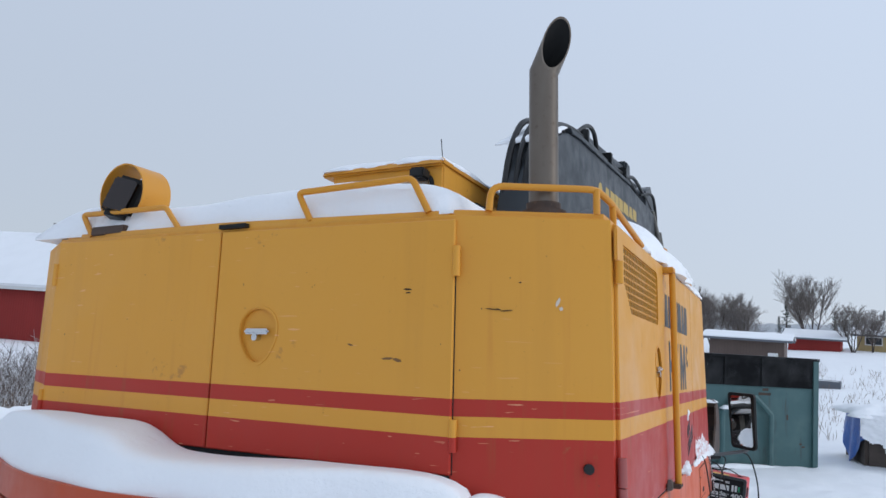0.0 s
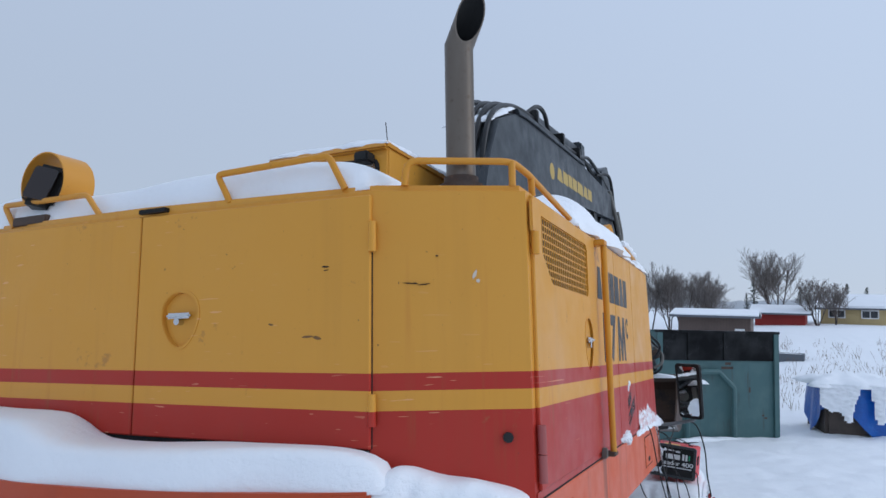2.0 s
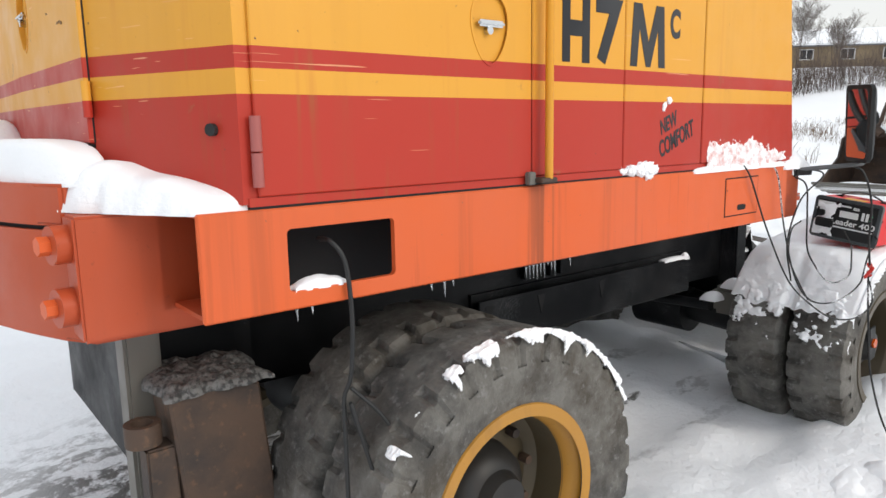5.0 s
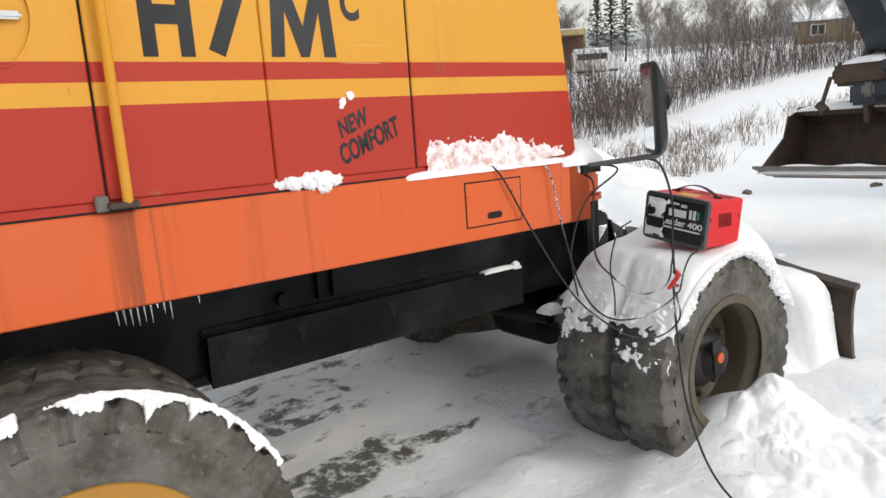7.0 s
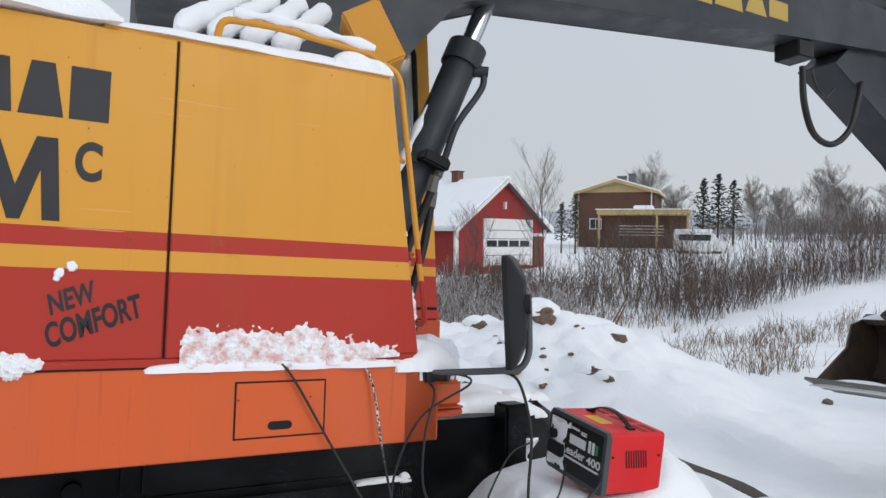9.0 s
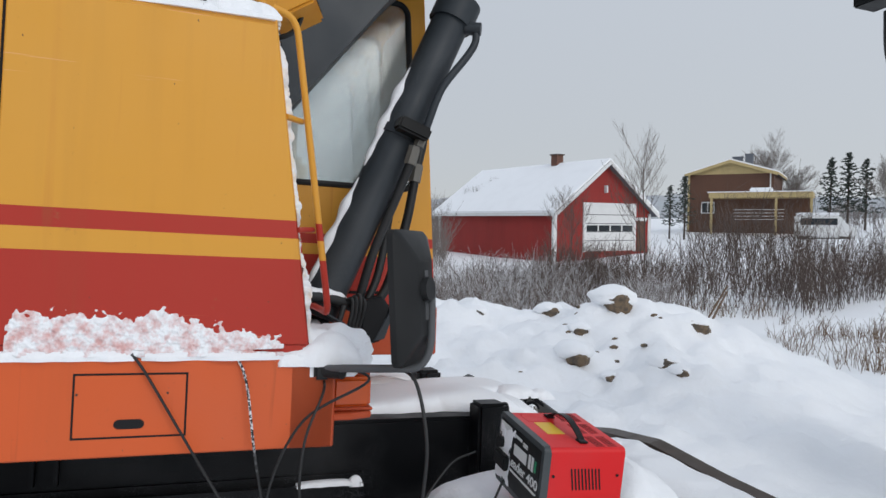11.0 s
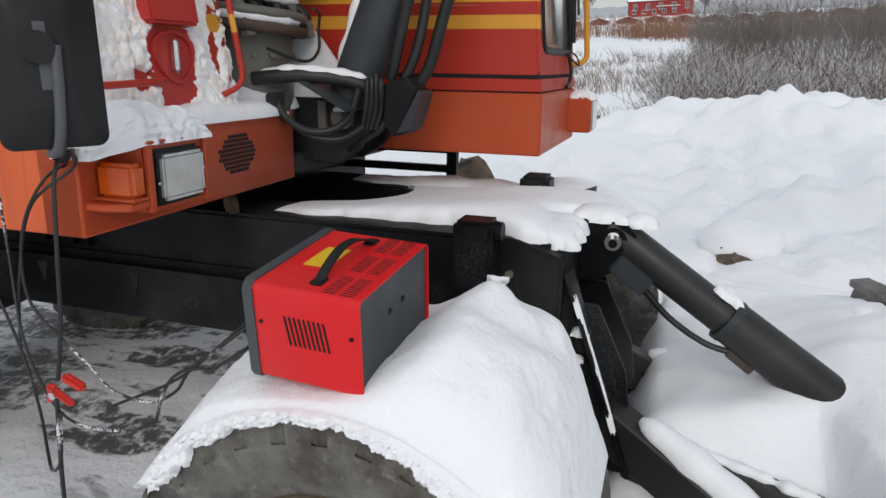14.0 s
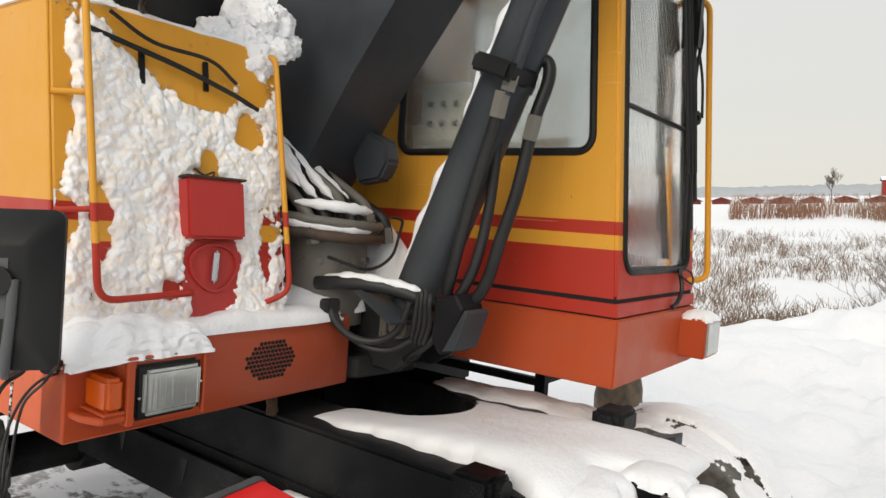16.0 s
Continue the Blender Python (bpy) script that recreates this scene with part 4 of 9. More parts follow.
    # outside fittings
    box_ = P("cab_lamp_box", boxed(-1.068, -0.875, 3.36, 3.486, 1.352, 1.515, 0.006), ORANGE, None, "orange lamp box under the cab front")
    P("lamp_glass", boxed(-1.055, -0.888, 3.486, 3.496, 1.365, 1.502, 0.004), LENS, box_)
    handrail([(-0.985, 3.36, 1.665), (-1.020, 3.435, 1.676), (-1.015, 3.35, 2.86), (-0.995, 3.28, 2.88)], 0.013, 0.05)
    for x, t in ((-0.875, 2.0), (-0.825, 1.0)):
        a, b = Vector((x, slope(1.76) + 0.03, 1.76)), Vector((x + 0.02 * t, slope(2.98) + 0.04, 2.98))
        P("wiper_arm", tube([a, (a + b) / 2 + Vector((0, 0.02, 0)), b], 0.009, 8), PLASTIC, None, "", True)
        P("wiper_blade", tube([a + Vector((0.02, 0, 0.35)), b + Vector((0.03, 0, -0.05))], 0.007, 6), HOSE)
    crnd = random.Random(31)
    for k in range(5):
        x = -0.955 + 0.028 * k
        P("cab_wire", tube(smooth_path([(x + crnd.uniform(-0.02, 0.02), slope(z) + 0.035 + crnd.uniform(0, 0.03), z) for z in (3.05, 2.88, 2.70, 2.52, 2.36 - 0.12 * k)]), 0.006 + 0.002 * (k % 2), 6), HOSE, None, "", True)
    P("wire_knot", turned(lathe([(-0.012, 0.012), (-0.012, 0.030), (0.012, 0.030), (0.012, 0.012), (-0.012, 0.012)], 16), pose(-0.90, slope(2.35) + 0.05, 2.35, 0, 0, 80)), PLASTIC, None, "", 40)
    P("wiper_motor", boxed(-0.93, -0.85, slope(2.7), slope(2.7) + 0.07, 2.62, 2.86, 0.02), PLASTIC)
    P("wire_loop", tube(smooth_path([(-0.80, 3.38, 1.70), (-0.86, 3.42, 1.66), (-0.91, 3.40, 1.70), (-0.86, 3.38, 1.72)]), 0.004, 6), HOSE)
    P("washer_hose", tube(smooth_path([(-0.84, 3.37, 1.72), (-0.83, 3.39, 1.64), (-0.79, 3.39, 1.585), (-0.74, 3.385, 1.565)]), 0.009, 8), HOSE)
    P("roof_lamp", boxed(-0.40, -0.30, 1.75, 1.86, 3.10, 3.17, 0.012), PLASTIC, None, "black rear roof lamp")
    P("roof_lamp", turned(boxed(-0.11, 0.11, -0.06, 0.06, -0.06, 0.06, 0.008), pose(-0.12, 2.62, 2.98, 0, 25, 10)), RAIL, None, "yellow lamp box beside the cab")
    P("antenna", rod((-0.25, 1.95, 3.15), (-0.27, 1.94, 3.40), 0.003, n=6), PLASTIC)


cab()


# ---- boom, stick and bucket ----
def boom():
    B0, B1 = 0.0, 0.30
    low = [(1.86, 1.78), (2.10, 1.74), (2.24, 1.90), (2.54, 2.336), (2.75, 2.608), (2.96, 2.88), (3.16, 3.12), (3.45, 3.235)]
    far = [(5.75, 3.470), (7.05, 3.59), (7.22, 3.62), (7.2, 3.80), (7.02, 3.90)]
    top = [(5.3, 3.875), (3.25, 3.735), (2.95, 3.70), (2.55, 3.53), (2.36, 3.25), (2.10, 2.60), (1.80, 1.98)]
    main = P("boom", prism(low + far + top, 0, B0, B1, 0.008, 1), BOOM, None, "slate-grey steel boom with hoses along it", 40)
    P("boom_edge_strip", prism([(3.0, 3.705), (3.25, 3.74), (5.3, 3.88), (5.3, 3.91), (3.2, 3.77), (2.95, 3.735)], 0, B1 - 0.03, B1 + 0.02, 0.004, 1), BOOM, main)
    P("foot_pin", rod((-0.18, 1.98, 1.88), (0.37, 1.98, 1.88), 0.07, n=20), BOOM, main, "", 40)
    brand_row(4.15, 3.47, 0.12, B1, GOLD, 2.1, 0.062)
    P("word_mark_block", rod((B1, 3.98, 3.50), (B1 + 0.001, 3.98, 3.50), 0.075, n=20), GOLD)
    # lines over the back
    for k, (x, r) in enumerate(((0.24, 0.020), (0.17, 0.024), (0.10, 0.020), (0.02, 0.024))):
        pts = [(x, 2.30, 3.02), (x + 0.01, 2.45, 3.47), (x, 2.80, 3.72 + 0.02 * k), (x, 3.4, 3.86), (x, 4.4, 3.92 + 0.015 * k), (x, 5.4, 4.02), (x, 5.9, 4.12), (x, 6.5, 4.08 - 0.02 * k), (x, 7.0, 4.0)]
        P("hydraulic_hose", tube(smooth_path(pts), r, 10), HOSE, main, "", True)
    P("stick_cylinder", rod((0.09, 3.95, 4.0), (0.09, 5.75, 4.18), 0.085, n=20), BOOM, main, "", 40)
    P("stick_rod", rod((0.09, 5.75, 4.18), (0.09, 6.75, 4.27), 0.045, n=16), CHROME, main, "", 40)
    P("cylinder_lug", boxed(-0.03, 0.21, 5.65, 5.85, 3.86, 4.27, 0.02), BOOM, main)
    for y in (3.6, 4.5, 5.2):
        P("hose_clip", boxed(-0.03, 0.29, y, y + 0.06, 3.74 + (y - 3.25) * 0.068, 3.93 + (y - 3.25) * 0.068, 0.008), PLASTIC, main)
    P("hose_loop", tube(smooth_path([(0.20, 3.5, 3.88), (0.24, 3.75, 4.03), (0.24, 4.0, 4.05), (0.22, 4.2, 3.95)]), 0.02, 10), HOSE, main, "", True)
    P("hose_loop", tube(smooth_path([(0.22, 6.4, 4.05), (0.3, 6.75, 4.12), (0.3, 7.0, 3.98), (0.3, 7.05, 3.7)]), 0.018, 10), HOSE, main, "", True)
    P("hose_loop", tube(smooth_path([(0.26, 5.88, 3.30), (0.27, 5.88, 3.05), (0.27, 5.98, 2.85), (0.27, 6.18, 2.80), (0.27, 6.38, 2.92), (0.27, 6.48, 3.12), (0.27, 6.55, 3.3)]), 0.022, 12), HOSE, main, "slack hydraulic hose", True)
    P("hose_loop", tube(smooth_path([(0.26, 5.98, 3.30), (0.27, 6.02, 3.18), (0.27, 6.12, 3.13), (0.27, 6.22, 3.2)]), 0.010, 8), HOSE, main, "", True)
    P("valve", boxed(0.10, 0.29, 5.80, 5.97, 3.36, 3.48, 0.008), PLASTIC, main)


boom()


def stick():
    arm = P("stick", prism([(6.25, 3.40), (6.55, 3.62), (6.62, 4.15), (7.0, 4.30), (7.40, 4.02), (7.83, 3.32), (8.30, 2.72), (8.62, 2.22), (8.60, 2.05), (8.22, 2.10), (7.73, 2.52), (7.34, 2.84)], 0, -0.04, 0.25, 0.01, 1), BOOM, None, "slate-grey stick of the digging arm", 40)
    for k, x in enumerate((0.27, 0.285)):
        P("hydraulic_hose", tube(smooth_path([(x, 7.0, 3.75), (x + 0.03, 7.3, 3.35), (x, 7.45, 3.05 - 0.06 * k), (x + 0.02, 7.9, 2.75), (x + 0.02, 8.35, 2.45), (x, 8.65, 2.0), (x - 0.03, 8.6, 1.75)]), 0.020, 10), HOSE, arm, "", True)
    P("hose_loop", tube(smooth_path([(0.28, 6.9, 3.95), (0.34, 7.0, 3.55), (0.34, 7.2, 3.30), (0.33, 7.35, 3.45), (0.3, 7.3, 3.75)]), 0.026, 10), OILY, arm, "pale hose loop", True)
    P("tipping_cylinder", rod((0.105, 7.62, 3.45), (0.105, 8.62, 2.25), 0.065, n=16), BOOM, arm, "", 40)
    # rotator and coupler
    P("coupler", boxed(-0.30, 0.42, 8.08, 8.55, 1.78, 2.02, 0.03), RUST, None, "rusty bucket coupler with hoses")
    P("coupler_head", boxed(-0.12, 0.36, 8.02, 8.5, 1.58, 1.80, 0.03), BOOM)
    P("coupler_pin", rod((-0.34, 8.2, 1.9), (0.46, 8.2, 1.9), 0.05, n=16), RUST, None, "", 40)
    P("coupler_stub", tube([(-0.33, 8.1, 1.88), (-0.36, 8.05, 1.70), (-0.38, 8.04, 1.62)], 0.022, 8), RUST, None, "", True)
    rnd = random.Random(9)
    for x0, y0, z0, x1, y1, z1, r in ((0.42, 8.30, 2.02, 0.40, 8.62, 2.38, 0.05), (-0.08, 8.25, 2.02, -0.06, 8.60, 2.40, 0.05), (0.50, 8.15, 1.95, 0.55, 8.25, 1.66, 0.035), (0.20, 8.12, 2.05, 0.24, 8.05, 1.72, 0.04), (0.05, 8.1, 1.62, 0.5, 8.1, 1.60, 0.045)):
        P("coupler_link", rod((x0, y0, z0), (x1, y1, z1), r, n=12), RUST if r > 0.04 else BOOM, None, "", 40)
    for k in range(7):
        a = Vector((rnd.uniform(0.1, 0.55), 8.15 + rnd.uniform(0, 0.3), 2.05 + rnd.uniform(0, 0.3)))
        b = Vector((rnd.uniform(0.0, 0.65), 8.05 + rnd.uniform(-0.05, 0.2), 1.62 + rnd.uniform(0, 0.15)))
        bow = Vector((rnd.uniform(0.05, 0.25), -rnd.uniform(0.05, 0.2), rnd.uniform(-0.15, 0.1)))
        P("coupler_hose", tube(smooth_path([a, a.lerp(b, 0.4) + bow, a.lerp(b, 0.8) + bow * 0.7, b]), 0.018, 8), HOSE if k % 3 else OILY, None, "", True)
    for k in range(6):
        x, y, z = rnd.uniform(-0.25, 0.6), 8.05 + rnd.uniform(0, 0.2), 1.66 + rnd.uniform(0, 0.36)
        P("coupler_block", turned(boxed(-0.07, 0.07, -0.05, 0.05, -0.05, 0.05, 0.012), pose(x, y, z, rnd.uniform(-30, 30), rnd.uniform(-30, 30), 0)), BOOM if k % 2 else RUST)
    P("coupler_ball", rod((-0.42, 8.04, 1.62), (-0.34, 8.04, 1.54), 0.045, n=10), RUST, None, "", 40)
    for x in (0.10, 0.32, 0.5):
        P("hydraulic_hose", tube(smooth_path([(x - 0.05, 8.5, 2.1), (x + 0.10, 8.3, 1.95), (x + 0.14, 8.2, 1.70), (x + 0.02, 8.15, 1.62), (x - 0.1, 8.2, 1.72)]), 0.018, 8), HOSE, None, "", True)
    P("coupler_lock", boxed(0.0, 0.12, 7.98, 8.1, 1.66, 1.8, 0.03), OILY)


stick()


def bucket():
    x0, x1, t = -0.77, 0.82, 0.022
    prof = [(7.54, 0.99), (7.88, 0.87), (8.24, 0.86), (8.48, 0.96), (8.60, 1.14), (8.60, 1.36), (8.50, 1.50), (8.36, 1.56)]
    inner = [(y - 0.03, z + 0.025) for y, z in prof[1:-1]]
    ring_ = prof + [(8.34, 1.535)] + inner[::-1] + [(7.56, 1.015)]
    body = P("bucket", prism(ring_, 0, x0, x1), RUST, None, "wide rusty grading bucket with snow on its lip", 30)
    side = [(7.58, 0.99), *prof[1:], (8.14, 1.50), (8.06, 1.28)]
    for x in (x0 - t, x1):
        P("bucket_side", prism(side, 0, x, x + t, 0.003, 1), RUST, body)
    P("cutting_edge", prism([(7.44, 1.005), (7.74, 0.90), (7.76, 0.925), (7.45, 1.03)], 0, x0 - 0.03, x1 + 0.03, 0.003, 1), OILY, body, "grey steel cutting edge")
    for x in (-0.02, 0.36):
        P("bucket_ear", prism([(8.14, 1.40), (8.46, 1.45), (8.39, 1.72), (8.20, 1.74), (8.10, 1.58)], 0, x, x + 0.05, 0.006, 1), RUST, body)
    P("bucket_beam", boxed(x0, x1, 8.29, 8.42, 1.50, 1.60, 0.02), RUST, body)


bucket()


def boom_cylinder():
    p, q = Vector((0.10, 2.72, 1.52)), Vector((0.10, 3.296, 2.893))
    d = (q - p).normalized()
    cyl = P("boom_cylinder", rod(p, q, 0.088, n=28), BOOM, None, "slate-grey boom lift cylinder with pipes", 40)
    P("gland", rod(q - d * 0.02, q + d * 0.10, 0.104, n=24), BOOM, cyl, "", 40)
    P("piston_rod", rod(q + d * 0.09, q + d * 0.52, 0.05, n=20), CHROME, cyl, "", 40)
    P("band", rod(p + d * 0.86, p + d * 0.90, 0.094, n=24), BOOM, cyl, "", 40)
    P("port", rod(q + Vector((0.05, 0.05, -0.045)), q + Vector((0.085, 0.115, -0.05)), 0.030, n=12), BOOM, cyl, "", 40)
    P("pressure_pipe", tube(smooth_path([q + Vector((0.075, 0.095, -0.06)), (0.18, 3.385, 2.775), (0.19, 3.34, 2.70), (0.20, 3.225, 2.54), (0.20, 3.16, 2.36), (0.20, 3.12, 2.26)]), 0.0175, 12), BOOM, cyl, "", True)
    P("pipe_clamp", turned(boxed(-0.02, 0.16, -0.05, 0.10, -0.03, 0.03, 0.01), pose(*(p + d * 0.90), -20, 0, 0)), PLASTIC, cyl)
    P("fitting", rod((0.20, 3.14, 2.32), (0.20, 3.125, 2.27), 0.025, n=6), OILY, cyl)
    for pts, r in (([(0.13, 3.10, 2.31), (0.10, 3.13, 2.375), (0.06, 3.175, 2.39), (0.06, 3.19, 2.33), (0.08, 3.158, 2.19), (0.09, 3.12, 1.968), (0.10, 3.075, 1.80), (0.10, 3.03, 1.65), (0.11, 2.97, 1.56)], 0.0215),
                   ([(0.13, 3.07, 2.26), (0.11, 3.045, 2.10), (0.10, 3.018, 1.874), (0.11, 2.985, 1.70), (0.13, 2.93, 1.57)], 0.0185),
                   ([(0.20, 3.10, 2.22), (0.185, 3.04, 2.05), (0.165, 2.985, 1.90), (0.15, 2.945, 1.776), (0.14, 2.90, 1.60)], 0.0205)):
        P("hydraulic_hose", tube(smooth_path(pts), r, 12), HOSE, cyl, "", True)
    for a, b in (((0.08, 3.162, 2.21), (0.085, 3.148, 2.13)), ((0.125, 3.062, 2.27), (0.12, 3.055, 2.20)), ((0.20, 3.11, 2.27), (0.195, 3.09, 2.19))):
        P("hose_nut", rod(a, b, 0.028, n=6), OILY, cyl)
    P("valve_block", prism([(2.90, 1.59), (2.985, 1.615), (3.02, 1.565), (2.985, 1.42), (2.93, 1.405), (2.895, 1.45)], 0, 0.08, 0.21, 0.008, 1), BLACK, None, "dark valve block at the cylinder's foot")
    for k in range(4):
        y = 2.845 + 0.017 * k
        P("valve_hose", tube(smooth_path([(0.20 + 0.01 * (k % 2), y - 0.02, 1.585), (0.225, y, 1.60 + 0.008 * (k % 3)), (0.235, y + 0.006, 1.57), (0.232 - 0.006 * k, y - 0.004, 1.50), (0.215, y - 0.025, 1.43)]), 0.0085, 8), HOSE, None, "", True)
    P("valve_plate", prism([(2.95, 1.42), (3.0, 1.43), (3.04, 1.555), (3.03, 1.57)], 0, 0.08, 0.215, 0.003, 1), BOOM, None, "frosted plate on the valve block")
    # slewing frame round the pin
    for x in (0.09, -0.13):
        P("frame_cheek", prism([(2.30, 1.30), (2.67, 1.285), (2.765, 1.345), (2.805, 1.435), (2.775, 1.50), (2.67, 1.53), (2.30, 1.53)], 0, x, x + 0.035, 0.006, 1), BLACK, None, "", 40)
    P("pin_boss", rod((0.12, 2.705, 1.460), (0.155, 2.705, 1.460), 0.042, n=20), OILY, None, "", 40)
    P("pin_end", rod((0.15, 2.705, 1.460), (0.180, 2.705, 1.460), 0.024, n=12), OILY, None, "", 40)
    P("pin_keeper", boxed(0.125, 0.137, 2.60, 2.635, 1.40, 1.52, 0.003), OILY)
    P("slew_frame", prism([(0.28, 2.46), (0.20, 2.56), (-0.1, 2.60), (-0.3, 2.2), (-0.3, 1.9), (0.3, 1.9)], 2, 1.25, 1.33, 0.01, 1), BLACK)
    for pts, r in (([(0.36, 2.56, 1.53), (0.35, 2.59, 1.475), (0.315, 2.645, 1.428), (0.275, 2.72, 1.425), (0.245, 2.78, 1.47), (0.23, 2.815, 1.57)], 0.013),
                   ([(0.335, 2.555, 1.53), (0.325, 2.59, 1.46), (0.29, 2.66, 1.405), (0.25, 2.75, 1.395), (0.22, 2.83, 1.44)], 0.011),
                   ([(0.32, 2.45, 1.60), (0.28, 2.60, 1.612), (0.22, 2.75, 1.60), (0.17, 2.88, 1.56)], 0.025),
                   ([(0.18, 2.92, 1.50), (0.20, 2.88, 1.43), (0.18, 2.80, 1.38), (0.12, 2.72, 1.34)], 0.012)):
        P("hydraulic_hose", tube(smooth_path(pts), r, 10), HOSE, None, "", True)
    P("hose_end", boxed(0.315, 0.385, 2.535, 2.575, 1.505, 1.555, 0.006), PLASTIC)
    P("cap_plate", turned(boxed(-0.02, 0.20, -0.004, 0.004, -0.10, 0.10, 0.003), pose(0.12, 2.72, 1.545, 62, 0, 0)), BOOM, None, "worn grey cover plate over the pin")
    for a, b in ((2.612, 1.425), (2.612, 1.49)):
        P("keeper_bolt", rod((0.136, a, b), (0.143, a, b), 0.007, n=6), OILY)


boom_cylinder()


def machinery():
    """The oily hose-covered swivel and valves between side body and cab."""
    P("swivel", rod((0.20, 2.35, 1.44), (0.20, 2.35, 1.76), 0.165, n=28), OILY, None, "oily grey swivel drum with hoses", 40)
    P("swivel_top", rod((0.20, 2.35, 1.76), (0.20, 2.35, 1.785), 0.178, n=28), OILY, None, "", 40)
    for k in range(8):
        a = radians(20 + 22 * k)
        P("bolt", rod((0.20 + 0.16 * math.cos(a), 2.35 + 0.16 * math.sin(a), 1.68), (0.20 + 0.176 * math.cos(a), 2.35 + 0.176 * math.sin(a), 1.68), 0.012, n=6), OILY)
    rnd = random.Random(12)
    for k in range(9):
        x = 0.47 - 0.042 * k
        a = Vector((x, 2.06 + rnd.uniform(-0.03, 0.03), 2.20 - 0.015 * k + rnd.uniform(-0.03, 0.03)))
        b = Vector((x - 0.10 + rnd.uniform(-0.03, 0.03), 2.48 + rnd.uniform(-0.03, 0.02), 1.86 + rnd.uniform(-0.03, 0.05)))
        mid = a.lerp(b, 0.45) + Vector((rnd.uniform(-0.02, 0.03), 0.02, rnd.uniform(0.0, 0.05)))
        P("hydraulic_hose", tube(smooth_path([a, mid, a.lerp(b, 0.8) + Vector((0, 0, 0.01)), b, b + Vector((-0.01, 0.02, -0.07))]), rnd.uniform(0.017, 0.024), 10), HOSE if k % 3 else OILY, None, "", True)
        P("hose_nut", rod(b + Vector((-0.005, 0.012, -0.03)), b + Vector((-0.01, 0.02, -0.09)), 0.027, n=6), OILY)
    for k in range(2):
        z = 1.765 + 0.05 * k
        P("hydraulic_hose", tube(smooth_path([(0.46, 2.28, z + 0.03), (0.40, 2.47, z + 0.012), (0.26, 2.555, z), (0.10, 2.53, z - 0.005), (0.0, 2.44, z)]), 0.020 - 0.002 * (k % 2), 10), OILY if k % 2 else RUST, None, "pale dusty hose", True)
    P("hydraulic_hose", tube(smooth_path([(0.36, 2.54, 1.70), (0.22, 2.60, 1.66), (0.06, 2.57, 1.70), (-0.04, 2.52, 1.79), (-0.05, 2.52, 1.84), (0.05, 2.55, 1.85)]), 0.006, 8), HOSE, None, "", True)
    P("boom_lug", prism([(2.38, 1.97), (2.50, 1.99), (2.54, 2.06), (2.52, 2.14), (2.42, 2.18), (2.32, 2.15)], 0, 0.0, 0.08, 0.012, 2), BOOM, None, "", 40)
    P("tank_wall", boxed(-0.16, 0.44, 1.60, 1.90, 1.45, 2.15, 0.02), OILY)


machinery()


# ---- undercarriage ----
CX = 0.14


def tyre_mesh(R=0.52, half=0.14, lugs=30):
    """One moulded skin: sidewalls and a worn tread notched along both shoulders."""
    h = half
    prof = [(0.80, 0.285, 0), (0.93, 0.34, 0), (1.02, 0.41, 0), (1.03, 0.438, 0), (1.02, 0.445, 0.9), (1.00, R - 0.05, 1), (0.97, R - 0.020, 1), (0.90, R - 0.006, 1), (0.70, R - 0.002, 1), (0.46, R, 1), (0.42, R, 0.15), (0.0, R, 0)]
    prof = [(-x * h, r, k, 0) for x, r, k in prof] + [(x * h, r, k, 4) for x, r, k in prof[-2::-1]]
    bm = bmesh.new()
    rings = []
    n = lugs * 8
    rnd = random.Random(4)
    wear = [rnd.uniform(0.7, 1.15) for k in range(lugs + 1)]
    for j in range(n):
        row = []
        for x, r, k, shift in prof:
            phase = (j + shift) % 8
            deep = k * (1.0, 1.0, 0.05, 0, 0, 0, 0, 0.05)[phase] * wear[(j + shift) // 8]
            a = 2 * math.pi * (j + 1.4 * abs(x) / h) / n
            rr = r - 0.020 * deep + 0.0015 * math.sin(j * 0.21 + x * 40)
            row.append(bm.verts.new((x * (1 - 0.06 * deep * (abs(x) > 0.95 * h)), rr * math.cos(a), rr * math.sin(a))))
        rings.append(row)
    for j in range(n):
        u, v = rings[j], rings[(j + 1) % n]
        for k in range(len(prof) - 1):
            bm.faces.new((u[k], u[k + 1], v[k + 1], v[k]))
    return bm


def rim_mesh(out=1):
    """A dished disc wheel; its open side looks along +x when out is 1."""
    o = out
    prof = [(o * 0.06, 0.259), (o * -0.05, 0.255), (o * -0.075, 0.22), (o * -0.06, 0.17), (o * -0.06, 0.0)]
    return lathe(prof, 56)


def rim_ring(o):
    return lathe([(o * 0.125, 0.275), (o * 0.128, 0.312), (o * 0.112, 0.318), (o * 0.106, 0.290), (o * 0.08, 0.266), (o * 0.055, 0.258)], 56)


tyre_data, rims = None, {}


